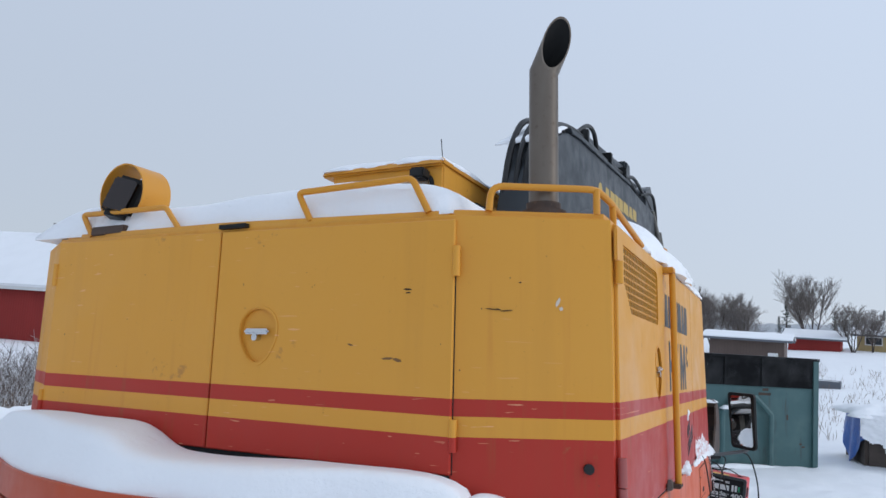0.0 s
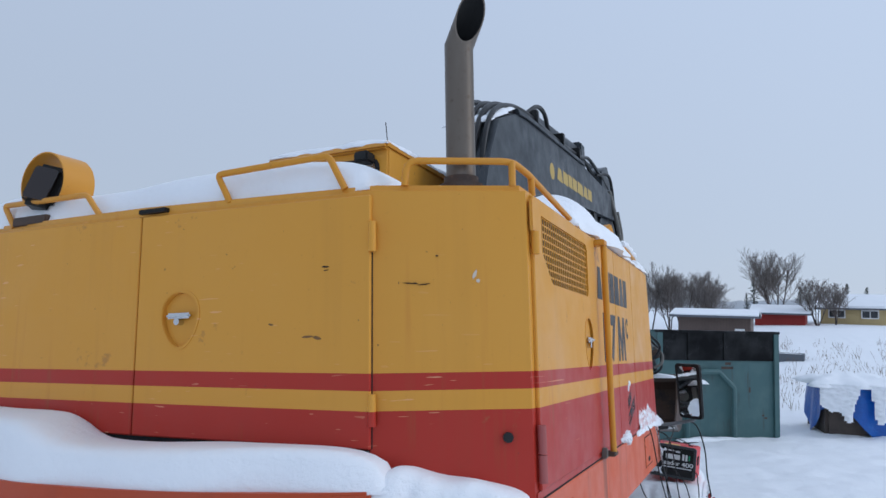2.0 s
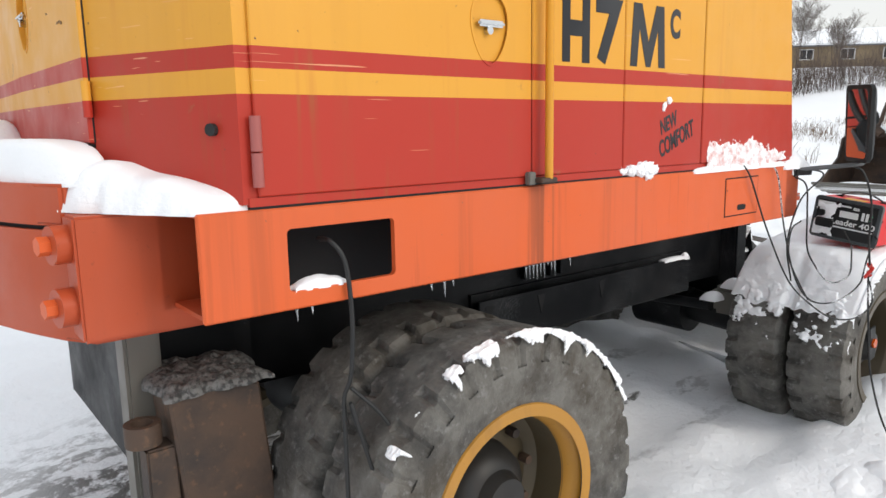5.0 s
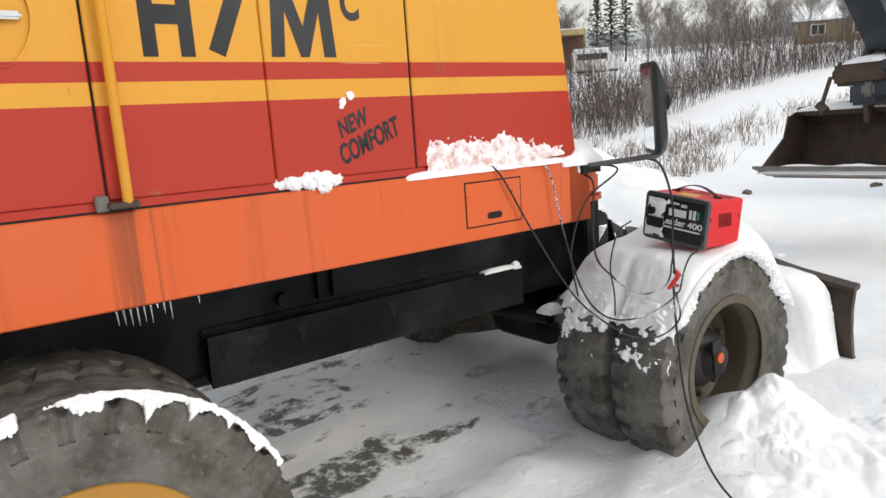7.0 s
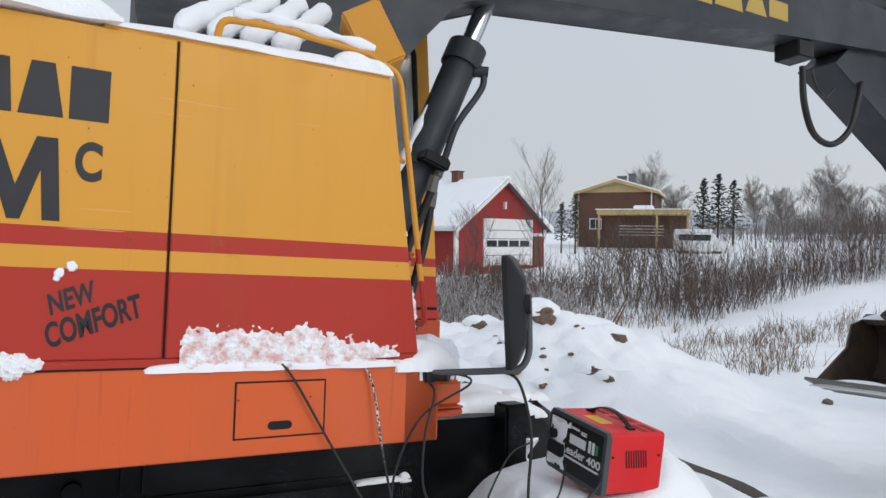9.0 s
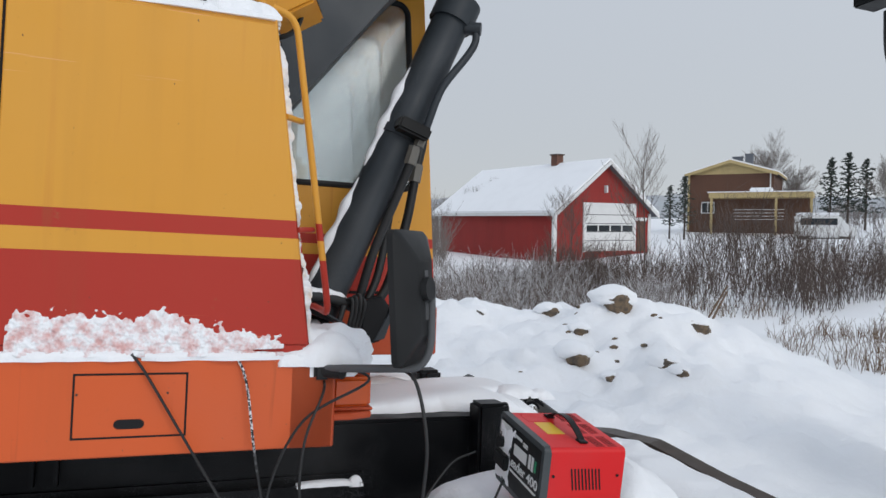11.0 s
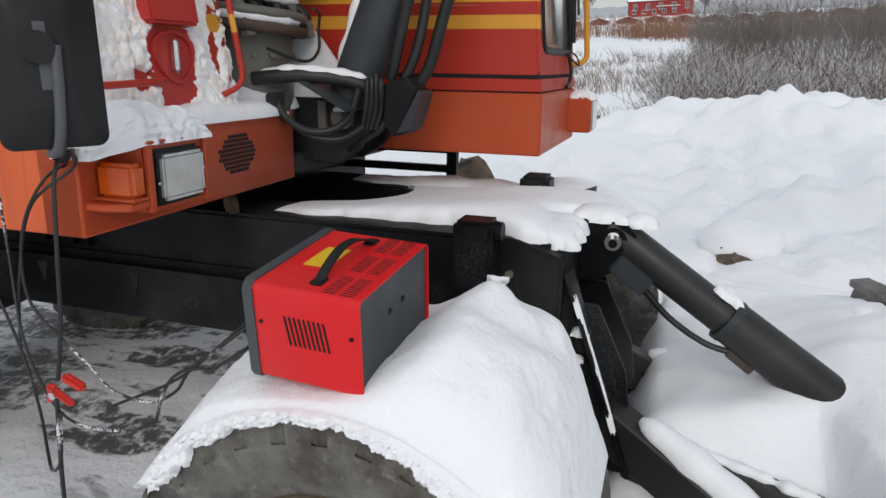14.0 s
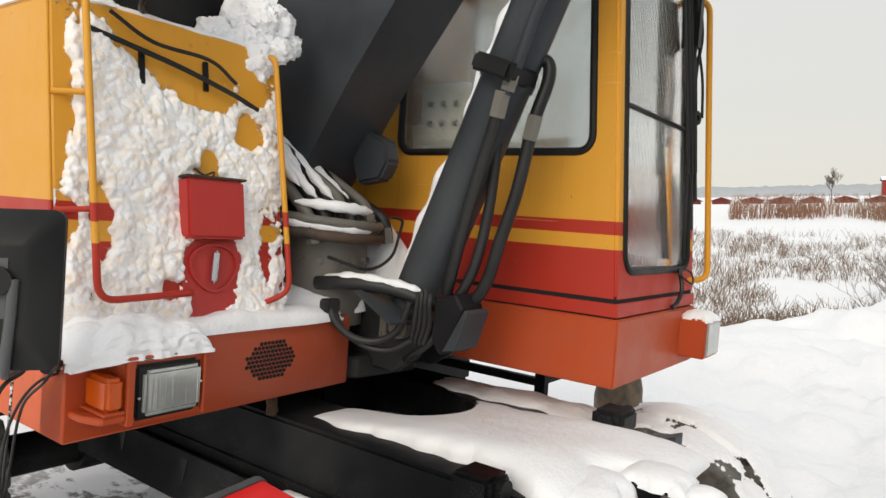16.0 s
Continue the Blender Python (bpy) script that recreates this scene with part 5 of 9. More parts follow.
def wheel(x, y, z, out, rim_mat, spin=0.0, hub=False):
    global tyre_data
    key = (out, rim_mat.name)
    if key not in rims:
        w = P("wheel", rim_mesh(out), RIM_GREY, None, "", 45)
        r = P("rim_ring", rim_ring(out), rim_mat, w, "scuffed painted rim ring", 45)
        rims[key] = w.data, r.data
    else:
        w = new("wheel", rims[key][0])
        w.parent = digger
        r = new("rim_ring", rims[key][1])
        r.parent = w
    if tyre_data is None:
        t = P("tyre", tyre_mesh(), RUBBER, w, "worn black lugged tyre", 32)
        tyre_data = t.data
    else:
        t = new("tyre", tyre_data)
        t.parent = w
        t["label"] = "worn black lugged tyre"
    w.matrix_basis = pose(x, y, z, spin, 0, 0)
    if hub:
        h = P("hub", lathe([(-0.06, 0.15), (0.0, 0.135), (0.03, 0.10), (0.035, 0.085), (0.075, 0.07), (0.085, 0.0)], 28), SLEEVE, w, "", 40)
        for k in range(10):
            a = 2 * math.pi * k / 10
            P("wheel_nut", rod((-0.06, 0.195 * math.cos(a), 0.195 * math.sin(a)), (-0.025, 0.195 * math.cos(a), 0.195 * math.sin(a)), 0.016, n=6), RUST, w)
    return w


RY, RZ, FY, FZ = 0.70, 0.57, 3.30, 0.505
GY, GZ = 3.36, 0.575  # the far front wheels, on a tilted axle
wheel(1.255, RY, RZ, 1, RIM_YELLOW, 10, True)
wheel(0.935, RY, RZ, -1, RIM_YELLOW, 37)
wheel(1.29, FY, FZ, 1, RIM_GREY, 22, True)
wheel(0.965, FY, FZ, -1, RIM_GREY, 5)
for x, o in ((2 * CX - 1.28, -1), (2 * CX - 0.955, 1)):
    wheel(x, RY, RZ, o, RIM_GREY, 14)
    wheel(x, GY, GZ, o, RIM_GREY, 31)
P("reflector", turned(rod((0, 0, 0), (0.01, 0, 0), 0.024, n=14), pose(1.378, 3.275, 0.530)), AMBER, None, "orange reflector hung in the wheel", 40)
P("hub_strap", turned(boxed(-0.004, 0.004, -0.035, 0.035, -0.12, 0.06, 0.003), pose(1.374, 3.262, 0.56, 8, 0, 0)), PLASTIC, None, "black rubber strap")


def undercarriage():
    c = P("chassis", prism([(0.15, 0.80), (3.60, 0.75), (3.60, 1.10), (3.45, 1.15), (0.40, 1.15), (0.15, 1.05)], 0, CX - 0.36, CX + 0.36, 0.012, 2), BLACK, None, "black box-section chassis", 40)
    P("turntable_ring", rod((0.1, 1.75, 1.15), (0.1, 1.75, 1.26), 0.55, n=48), BLACK, None, "", 40)
    cut(c, turned(rod((0, 0, 0), (0, 0, 0.4), 0.245, n=40), pose(-0.02, 2.52, 0.84) @ Matrix.Diagonal((1.05, 1.6, 1, 1))))
    half = P("chassis_shelf", boxed(CX - 0.66, CX - 0.365, 1.95, 3.30, 0.98, 1.148, 0.01), BLACK, None, "black steel shelf along the chassis")
    cut(half, turned(rod((0, 0, 0), (0, 0, 0.4), 0.245, n=40), pose(-0.02, 2.52, 1.0) @ Matrix.Diagonal((1.05, 1.6, 1, 1))))
    # long tray along the right side
    P("side_tray", prism([(0.50, 0.96), (0.515, 0.96), (0.52, 0.79), (0.555, 0.765), (0.560, 0.94), (0.572, 0.94), (0.566, 0.745), (0.51, 0.765), (0.50, 0.80)], 1, 1.27, 2.85, 0.0), BLACK, None, "black folded steel tray along the chassis")
    P("tray_face", boxed(0.555, 0.568, 1.27, 2.85, 0.742, 0.938, 0.004, 1), BLACK)
    for y in (1.30, 1.62, 2.05):
        P("tray_gusset", prism([(y, 0.915), (y + 0.05, 0.915), (y + 0.025, 0.83)], 0, 0.568, 0.573), DARK)
    P("tray_bolt", rod((0.50, 1.605, 1.008), (0.53, 1.605, 1.008), 0.03, n=14), BLACK, None, "", 40)
    for y in (1.75, 1.82):
        P("rib", boxed(0.50, 0.53, y, y + 0.014, 0.98, 1.13, 0.002), BLACK)
    for y, z in ((RY, RZ), (FY, FZ)):
        P("axle", rod((2 * CX - 0.9, *((GY, GZ) if y == FY else (y, z))), (0.9, y, z), 0.10, n=20), BLACK, None, "", 40)
        P("axle_housing", rod((CX - 0.18, y, z), (CX + 0.18, y, z), 0.14, 0.14, n=24), BLACK, None, "", 40)
    P("steering_rod", rod((-0.3, 2.93, 0.62), (0.66, 2.93, 0.66), 0.03, n=12), BLACK, None, "", 40)
    P("steering_knuckle", boxed(0.62, 0.80, 2.98, 3.14, 0.60, 0.76, 0.03), OILY)
    P("drive_shaft", rod((CX, 1.0, 0.66), (CX, 3.0, 0.64), 0.04, n=14), BLACK, None, "", 40)
    # front end
    P("front_leg_box", boxed(0.49, 0.602, 3.285, 3.405, 0.72, 1.215, 0.012), BLACK, None, "black upright socket with a rounded cap")
    P("front_leg_cap", rod((0.545, 3.39, 1.180), (0.545, 3.425, 1.180), 0.03, n=14), BLACK, None, "", 40)
    P("bolt_strip", boxed(0.49, 0.512, 3.41, 3.475, 0.70, 1.08, 0.006), BLACK)
    for z in (1.045, 0.935):
        P("strip_bolt", rod((0.512, 3.443, z), (0.528, 3.443, z), 0.013, n=10), OILY, None, "", 40)
    P("front_plate", prism([(3.45, 1.14), (3.575, 1.13), (3.61, 1.06), (3.84, 0.40), (3.45, 0.40)], 0, 0.42, 0.445, 0.004, 1), BLACK, None, "tall black pivot plate of the dozer blade")
    P("front_plate", prism([(3.45, 1.14), (3.575, 1.13), (3.61, 1.06), (3.84, 0.40), (3.45, 0.40)], 0, 2 * CX - 0.445, 2 * CX - 0.42, 0.004, 1), BLACK)
    P("plate_flange", turned(boxed(-0.05, 0.05, -0.007, 0.007, -0.34, 0.34, 0.003), pose(0.455, 3.722, 0.74, 19.2, 0, 0)), BLACK)
    P("front_cross_plate", boxed(CX - 0.30, CX + 0.30, 3.585, 3.612, 0.45, 1.13, 0.004), BLACK)
    P("stop_block", boxed(0.43, 0.47, 3.64, 3.69, 0.80, 0.87, 0.008), BLACK)
    for x in (0.045, 0.165):
        P("cylinder_ear", prism([(3.58, 1.165), (3.745, 1.165), (3.79, 1.12), (3.775, 1.02), (3.66, 0.95), (3.58, 0.95)], 0, x, x + 0.022, 0.004, 1), BLACK)
    for x in (0.10, 0.36):
        P("lower_pivot", prism([(3.60, 0.94), (3.70, 0.93), (3.80, 0.72), (3.82, 0.58), (3.76, 0.50), (3.62, 0.50)], 0, x, x + 0.02, 0.004, 1), BLACK)
    P("lower_pin", rod((0.08, 3.745, 0.565), (0.395, 3.745, 0.565), 0.035, n=16), OILY, None, "", 40)
    P("pin_collar", rod((0.187, 3.716, 1.097), (0.196, 3.716, 1.097), 0.046, n=18), BLACK, None, "", 40)
    P("blade_pin", rod((0.03, 3.716, 1.097), (0.215, 3.716, 1.097), 0.027, n=16), OILY, None, "", 40)
    # black disc added on the flat pin end stands for a recess's shade
    P("pin_recess_dark", rod((0.214, 3.716, 1.094), (0.217, 3.716, 1.094), 0.015, n=14), BLACK, None, "", 40)
    P("corner_block", boxed(-0.36, -0.22, 3.30, 3.42, 1.15, 1.23, 0.015), BLACK)
    P("corner_pipe", rod((-0.42, 3.36, 1.19), (-0.2, 3.36, 1.19), 0.03, n=12), BLACK, None, "", 40)
    P("corner_wedge", prism([(3.48, 1.15), (3.60, 1.15), (3.60, 1.20)], 0, -0.30, -0.22, 0.004, 1), BOOM)
    P("grease_cap", tube(smooth_path([(0.46, 2.43, 1.13), (0.48, 2.43, 1.19), (0.50, 2.46, 1.20), (0.52, 2.48, 1.16)]), 0.018, 8), RUST, None, "", True)
    # step ladder under the cab
    for z in (1.165, 1.255):
        P("step_bar", boxed(-0.63, -0.59, 2.30, 2.89, z, z + 0.034, 0.004), BLACK)
    P("step_end", boxed(-0.635, -0.585, 2.870, 2.918, 1.08, 1.285, 0.006), BLACK)
    P("step_bar", boxed(-0.95, -0.63, 2.86, 2.89, 1.165, 1.187, 0.004), BLACK)
    # added block, no known part: keeps the gap under the deck dark
    P("dark_fill_under_cab", boxed(-0.98, 0.10, 1.55, 2.28, 1.02, 1.262, 0.02), BLACK)
    P("battery_shelf", boxed(-0.95, 0.0, 2.1, 2.5, 1.235, 1.26, 0.004), BLACK)
    # rear support leg
    P("rear_post", boxed(0.60, 0.70, -0.16, -0.06, 0.45, 1.22, 0.01), OILY, None, "grey steel post behind the wheel")
    P("rear_cross_box", boxed(-0.40, 0.64, -0.12, 0.20, 0.62, 1.12, 0.02), BLACK)
    leg = P("rear_leg", prism([(-0.10, 0.98), (0.16, 0.95), (0.20, 0.50), (-0.06, 0.50)], 0, 0.62, 0.86, 0.008, 1), RUST, None, "rusty support leg with frozen gravel on it")
    P("leg_ring", lathe([(-0.03, 0.03), (-0.03, 0.048), (0.03, 0.048), (0.03, 0.03), (-0.03, 0.03)], 20, 2, (0.80, -0.155, 0.86)), RUST, leg, "", 40)
    P("leg_bracket", boxed(0.76, 0.84, -0.16, -0.08, 0.55, 0.82, 0.006), RUST, leg)
    P("mud_flap", boxed(0.60, 0.625, 0.16, 0.24, 0.55, 1.15, 0.004), BLACK)


undercarriage()


def dozer():
    p, q = Vector((0.135, 3.716, 1.115)), Vector((0.170, 4.495, 0.590))
    d = (q - p).normalized()
    cyl = P("blade_cylinder", rod(p - d * 0.03, p + d * 0.48, 0.061, n=24), BARREL, None, "dark blade cylinder with a rusty sleeve", 40)
    P("cylinder_sleeve", rod(p + d * 0.46, q + d * 0.13, 0.074, 0.080, n=24), SLEEVE, cyl, "", 40)
    P("sleeve_ring", rod(p + d * 0.45, p + d * 0.475, 0.078, n=24), BOOM, cyl, "", 40)
    P("hose_port", turned(boxed(-0.03, 0.03, -0.07, 0.07, -0.035, 0.035, 0.006), pose(*(p + d * 0.08 + Vector((0.03, 0.0, -0.085))), -36, 0, 0)), BOOM, cyl)
    P("blade_hose", tube(smooth_path([p + d * 0.14 + Vector((0.05, 0, -0.10)), p + d * 0.24 + Vector((0.04, 0, -0.13)), p + d * 0.38 + Vector((0.03, 0, -0.125)), p + d * 0.50 + Vector((0.02, 0, -0.085))]), 0.011, 8), HOSE, cyl, "", True)
    P("sleeve_lug", turned(boxed(-0.012, 0.012, -0.05, 0.05, -0.03, 0.02, 0.004), pose(*(p + d * 0.53 + Vector((0.02, 0, -0.08))), -36, 0, 0)), BLADE, cyl)
    # curved blade with its far wing bent back
    crest = ((-1.29, 0.667), (-0.80, 0.755), (-0.30, 0.798), (0.22, 0.745), (0.63, 0.720), (0.97, 0.630), (1.32, 0.566))

    def rim(x):
        """Height of the blade's worn upper edge."""
        for (a, za), (b, zb) in zip(crest, crest[1:]):
            if x <= b:
                f = max(0.0, (x - a) / (b - a))
                return za + (zb - za) * f
        return crest[-1][1]

    def swept(outline, x0, x1, n=40):
        bm = bmesh.new()
        rows = []
        for k in range(n + 1):
            x = x0 + (x1 - x0) * k / n
            rows.append([bm.verts.new((x, y + 0.012 * x * x, z * rim(x) / 0.6 if z > 0.05 else z)) for y, z in outline])
        c = len(outline)
        for u, v in zip(rows, rows[1:]):
            for j in range(c):
                bm.faces.new((u[j], u[(j + 1) % c], v[(j + 1) % c], v[j]))
        bm.faces.new(rows[0][::-1]), bm.faces.new(rows[-1])
        return bm

    prof = [(4.84, 0.02), (4.77, 0.14), (4.74, 0.30), (4.74, 0.44), (4.77, 0.56)]
    blade = P("dozer_blade", swept(prof + [(y + 0.035, z) for y, z in prof[::-1]], -1.29, 1.315), BLADE, None, "rusty curved dozer blade half buried in snow", 40)
    P("blade_top", swept([(4.745, 0.555), (4.825, 0.570), (4.823, 0.600), (4.743, 0.585)], -1.295, 1.325), BLADE, blade)

    def beam(p, q, w, h):
        """A box-section bar whose upper face runs from p to q."""
        p, q = Vector(p), Vector(q)
        d = (q - p).normalized()
        side = d.cross(Vector((0, 0, 1))).normalized() * w / 2
        up = side.cross(d).normalized() * h
        bm = bmesh.new()
        ends = [[bm.verts.new(e + k) for k in (side, -side, -side - up, side - up)] for e in (p, q)]
        for k in range(4):
            bm.faces.new((ends[0][k], ends[0][(k + 1) % 4], ends[1][(k + 1) % 4], ends[1][k]))
        bm.faces.new(ends[0][::-1]), bm.faces.new(ends[1])
        bmesh.ops.bevel(bm, geom=bm.edges[:], offset=0.006, segments=1, affect="EDGES")
        return bm

    def sides(x):
        return x, 2 * CX - x

    for a, b in zip(sides(0.385), sides(0.705)):
        P("push_arm", beam((a, 3.74, 0.637), (b, 4.73, 0.100), 0.115, 0.14), SLEEVE, blade)
    for a, b in zip(sides(0.365), sides(0.55)):
        P("frame_bar", beam((a, 3.84, 0.533), (b, 4.52, 0.450), 0.10, 0.17), SLEEVE, blade)
    P("frame_strut", beam((0.58, 4.50, 0.46), (0.69, 4.57, 0.10), 0.05, 0.05), SLEEVE, blade)


dozer()

# ---- battery charger, mirror and cables ----
CH_RED = painted("red_charger_enamel", (0.66, 0.010, 0.012), (0.2, 0.02, 0.02), 0.35, 0.15).m
CH_GREY = painted("grey_charger_back", (0.050, 0.058, 0.062), (0.09, 0.09, 0.09), 0.5, 0.15).m
WHITE = painted("white_print", (0.72, 0.73, 0.72), (0.4, 0.4, 0.4), 0.5, 0.2).m
STICKER = Mat("yellow_warning_sticker", (0.72, 0.45, 0.02), 0.4).m
GREENDIAL = Mat("green_dial_print", (0.03, 0.30, 0.14), 0.4).m
CLAMP_RED = painted("red_clamp_plastic", (0.52, 0.03, 0.02), (0.2, 0.02, 0.02), 0.35, 0.1).m


def charger():
    W, D, H = 0.158, 0.117, 0.205
    c = thing("battery_charger", "red steel battery charger with grey back, standing on snowy tyre", "charger", m=LEVEL @ pose(1.2415, 3.266, 1.064, -2, 7, -3))

    def Q(name, bm, mat, label="", smooth=False):
        return part(name, bm, mat, c, label, smooth)

    # folded red sheet: sides and top
    out = rounded_rect(-W, W, 0.0, H, 0.014)
    ins = rounded_rect(-W + 0.003, W - 0.003, 0.003, H - 0.003, 0.011)
    bm = bmesh.new()
    loops = [[bm.verts.new((a, y, b)) for a, b in lp] for lp, y in ((out, -D), (out, D), (ins, D), (ins, -D))]
    n = len(out)
    for u, v in ((0, 1), (1, 2), (2, 3), (3, 0)):
        for k in range(n):
            bm.faces.new((loops[u][k], loops[u][(k + 1) % n], loops[v][(k + 1) % n], loops[v][k]))
    casing = Q("casing", bm, CH_RED, "red folded sheet casing", 40)
    Q("back_panel", prism(rounded_rect(-W + 0.004, W - 0.004, 0.0, H - 0.004, 0.010), 1, D - 0.012, D - 0.006), CH_GREY, "dark grey back panel")
    for x in (-0.035, 0.025):
        Q("back_dimple", rod((x, D - 0.007, 0.125), (x, D - 0.004, 0.125), 0.007, n=12), PLASTIC)
    Q("front_frame", prism(rounded_rect(-W - 0.004, W + 0.004, -0.004, H + 0.004, 0.016), 1, -D - 0.016, -D + 0.006, 0.003, 1), CH_GREY, "dark plastic front frame", 40)
    panel = Q("front_panel", boxed(-W + 0.012, W - 0.012, -D - 0.018, -D - 0.012, 0.012, H - 0.012, 0.002), PLASTIC, "black front panel with white print")
    for x0, x1, z0, z1, mat in ((-0.145, -0.06, 0.150, 0.185, WHITE), (-0.03, 0.06, 0.118, 0.150, WHITE), (0.075, 0.088, 0.118, 0.158, WHITE), (0.095, 0.108, 0.118, 0.158, WHITE),
                                (0.115, 0.125, 0.122, 0.154, GREENDIAL), (-0.03, 0.02, 0.170, 0.178, WHITE), (0.03, 0.06, 0.163, 0.168, WHITE), (-0.055, 0.14, 0.062, 0.069, WHITE), (0.03, 0.06, 0.170, 0.175, WHITE)):
        part("print_bar", boxed(x0, x1, -D - 0.0195, -D - 0.0175, z0, z1), mat, panel)
    for text, x0, x1, z0, z1 in (("Leader", -0.062, 0.062, 0.078, 0.108), ("400", 0.072, 0.146, 0.078, 0.106)):
        cu = bpy.data.curves.new("lettering", "FONT")
        cu.body, cu.size, cu.extrude, cu.offset = text, 1.0, 0.002, 0.02
        tmp = new("lettering", cu)
        dg = bpy.context.evaluated_depsgraph_get()
        dg.update()
        me = bpy.data.meshes.new_from_object(tmp.evaluated_get(dg))
        bpy.data.objects.remove(tmp)
        b2 = bmesh.new()
        b2.from_mesh(me)
        xs, ys = [v.co.x for v in b2.verts], [v.co.y for v in b2.verts]
        for v in b2.verts:
            v.co = (x0 + (v.co.x - min(xs)) / (max(xs) - min(xs)) * (x1 - x0), -D - 0.0192 - v.co.z * 0.2, z0 + (v.co.y - min(ys)) / (max(ys) - min(ys)) * (z1 - z0))
        part("lettering", b2, WHITE, panel, "white printed letters")
    Q("switch_knob", rod((-0.115, -D - 0.018, 0.125), (-0.115, -D - 0.034, 0.125), 0.017, n=16), PLASTIC, "", 40)
    Q("terminal_cover", boxed(-0.135, -0.05, -D - 0.040, -D - 0.016, 0.055, 0.10, 0.006), PLASTIC)
    for x in (-W - 0.0005, W + 0.0005):
        s = 1 if x > 0 else -1
        for k in range(9):
            y = -0.045 + 0.0105 * k
            poly = [(y - 0.002, 0.148), (y + 0.002, 0.148), (y + 0.0125, 0.088), (y + 0.0085, 0.088)]
            Q("vent_slot", prism(poly, 0, x - 0.0008, x + 0.0012), DARK)
        for y in (-0.098, 0.098):
            Q("screw", rod((x, y, 0.128), (x + s * 0.003, y, 0.128), 0.0042, n=8), PLASTIC)
    for cx in (-0.105, 0.0, 0.105):
        for row, cy in ((0, 0.045), (1, 0.083)):
            for k in range(9):
                x = cx - 0.036 + 0.009 * k
                Q("vent_slot", boxed(x - 0.0012, x + 0.0012, cy - 0.014, cy + 0.014, H - 0.001, H + 0.0008), DARK)
    Q("warning_sticker", boxed(-0.055, 0.045, -0.070, -0.015, H, H + 0.0008), STICKER, "yellow warning sticker")
    Q("instruction_label", boxed(-0.135, -0.065, -0.085, -0.02, H, H + 0.0007), CH_RED)
    grip = [(-0.105, 0.005, H + 0.002), (-0.085, 0.005, H + 0.014), (-0.04, 0.005, H + 0.031), (0.0, 0.005, H + 0.036), (0.04, 0.005, H + 0.031), (0.085, 0.005, H + 0.014), (0.105, 0.005, H + 0.002)]
    bm = bmesh.new()
    rows = []
    for p in smooth_path(grip):
        rows.append([bm.verts.new((p.x, p.y + dy, p.z + dz)) for dy, dz in ((-0.010, 0), (0.010, 0), (0.010, 0.004), (-0.010, 0.004))])
    for u, v in zip(rows, rows[1:]):
        for k in range(4):
            bm.faces.new((u[k], u[(k + 1) % 4], v[(k + 1) % 4], v[k]))
    bm.faces.new(rows[0][::-1]), bm.faces.new(rows[-1])
    g = Q("handle", bm, PLASTIC, "black strap handle")
    for x in (-0.108, 0.108):
        part("handle_end", boxed(x - 0.016, x + 0.016, -0.008, 0.018, H, H + 0.006, 0.002), PLASTIC, g)
    return c


charger()


ARM_STEEL = painted("frosted_dark_steel", (0.075, 0.078, 0.082), (0.03, 0.028, 0.026), 0.45, 0.5).m


def mirror():
    c = Vector((1.436, 2.733, 1.653))
    mir = thing("wing_mirror", "black plastic wing mirror on a bent steel arm", "mirror")
    h = pose(*c, 3, 2, -41)
    out = rounded_rect(-0.098, 0.098, -0.167, 0.167, 0.024)
    bm = bmesh.new()
    loops = []
    for y, k in ((-0.012, 1.0), (0.004, 1.0), (0.014, 0.92), (0.040, 0.50), (0.044, 0.40)):
        loops.append([bm.verts.new((a * k * (1 + 0.28 * b), y, b * (k + (1 - k) * 0.25))) for a, b in out])
    n = len(out)
    for u, v in zip(loops, loops[1:]):
        for k in range(n):
            bm.faces.new((u[k], u[(k + 1) % n], v[(k + 1) % n], v[k]))
    bm.faces.new(loops[-1])
    bm.faces.new(loops[0][::-1])
    part("housing", turned(bm, h), PLASTIC, mir, "", 35)
    part("glass", turned(prism(rounded_rect(-0.078, 0.078, -0.148, 0.148, 0.016), 1, -0.0145, -0.0122), h), MIRROR, mir, "silvered mirror glass")
    part("knob", turned(rod((0.008, 0.035, 0.02), (0.008, 0.060, 0.02), 0.030, n=20), h), PLASTIC, mir, "", 40)
    part("plate", turned(boxed(-0.014, 0.014, 0.036, 0.046, -0.06, 0.07, 0.004), h), ARM_STEEL, mir)
    arm = [(1.255, 2.552, 1.452), (1.32, 2.602, 1.462), (1.42, 2.705, 1.474), (1.450, 2.755, 1.482), (1.460, 2.780, 1.525), (1.456, 2.784, 1.60), (1.452, 2.783, 1.68)]
    part("arm", tube(smooth_path(arm), 0.0105, 10), ARM_STEEL, mir, "", True)
    part("arm_joint", rod((1.245, 2.548, 1.447), (1.30, 2.598, 1.449), 0.018, n=14), PLASTIC, mir, "", 40)
    part("arm_bracket", boxed(1.18, 1.27, 2.53, 2.575, 1.425, 1.47, 0.008), PLASTIC, mir)


mirror()


FROSTED = Mat("frosted_cable_rubber", (0.010, 0.0105, 0.011), 0.55)
FROSTED.blend(FROSTED.math("MULTIPLY", FROSTED.ramp(FROSTED.noise(4, 2), 0.58, 0.64), FROSTED.ramp(FROSTED.noise(150, 3), 0.46, 0.56)), (0.72, 0.73, 0.75))
FROSTED = FROSTED.m


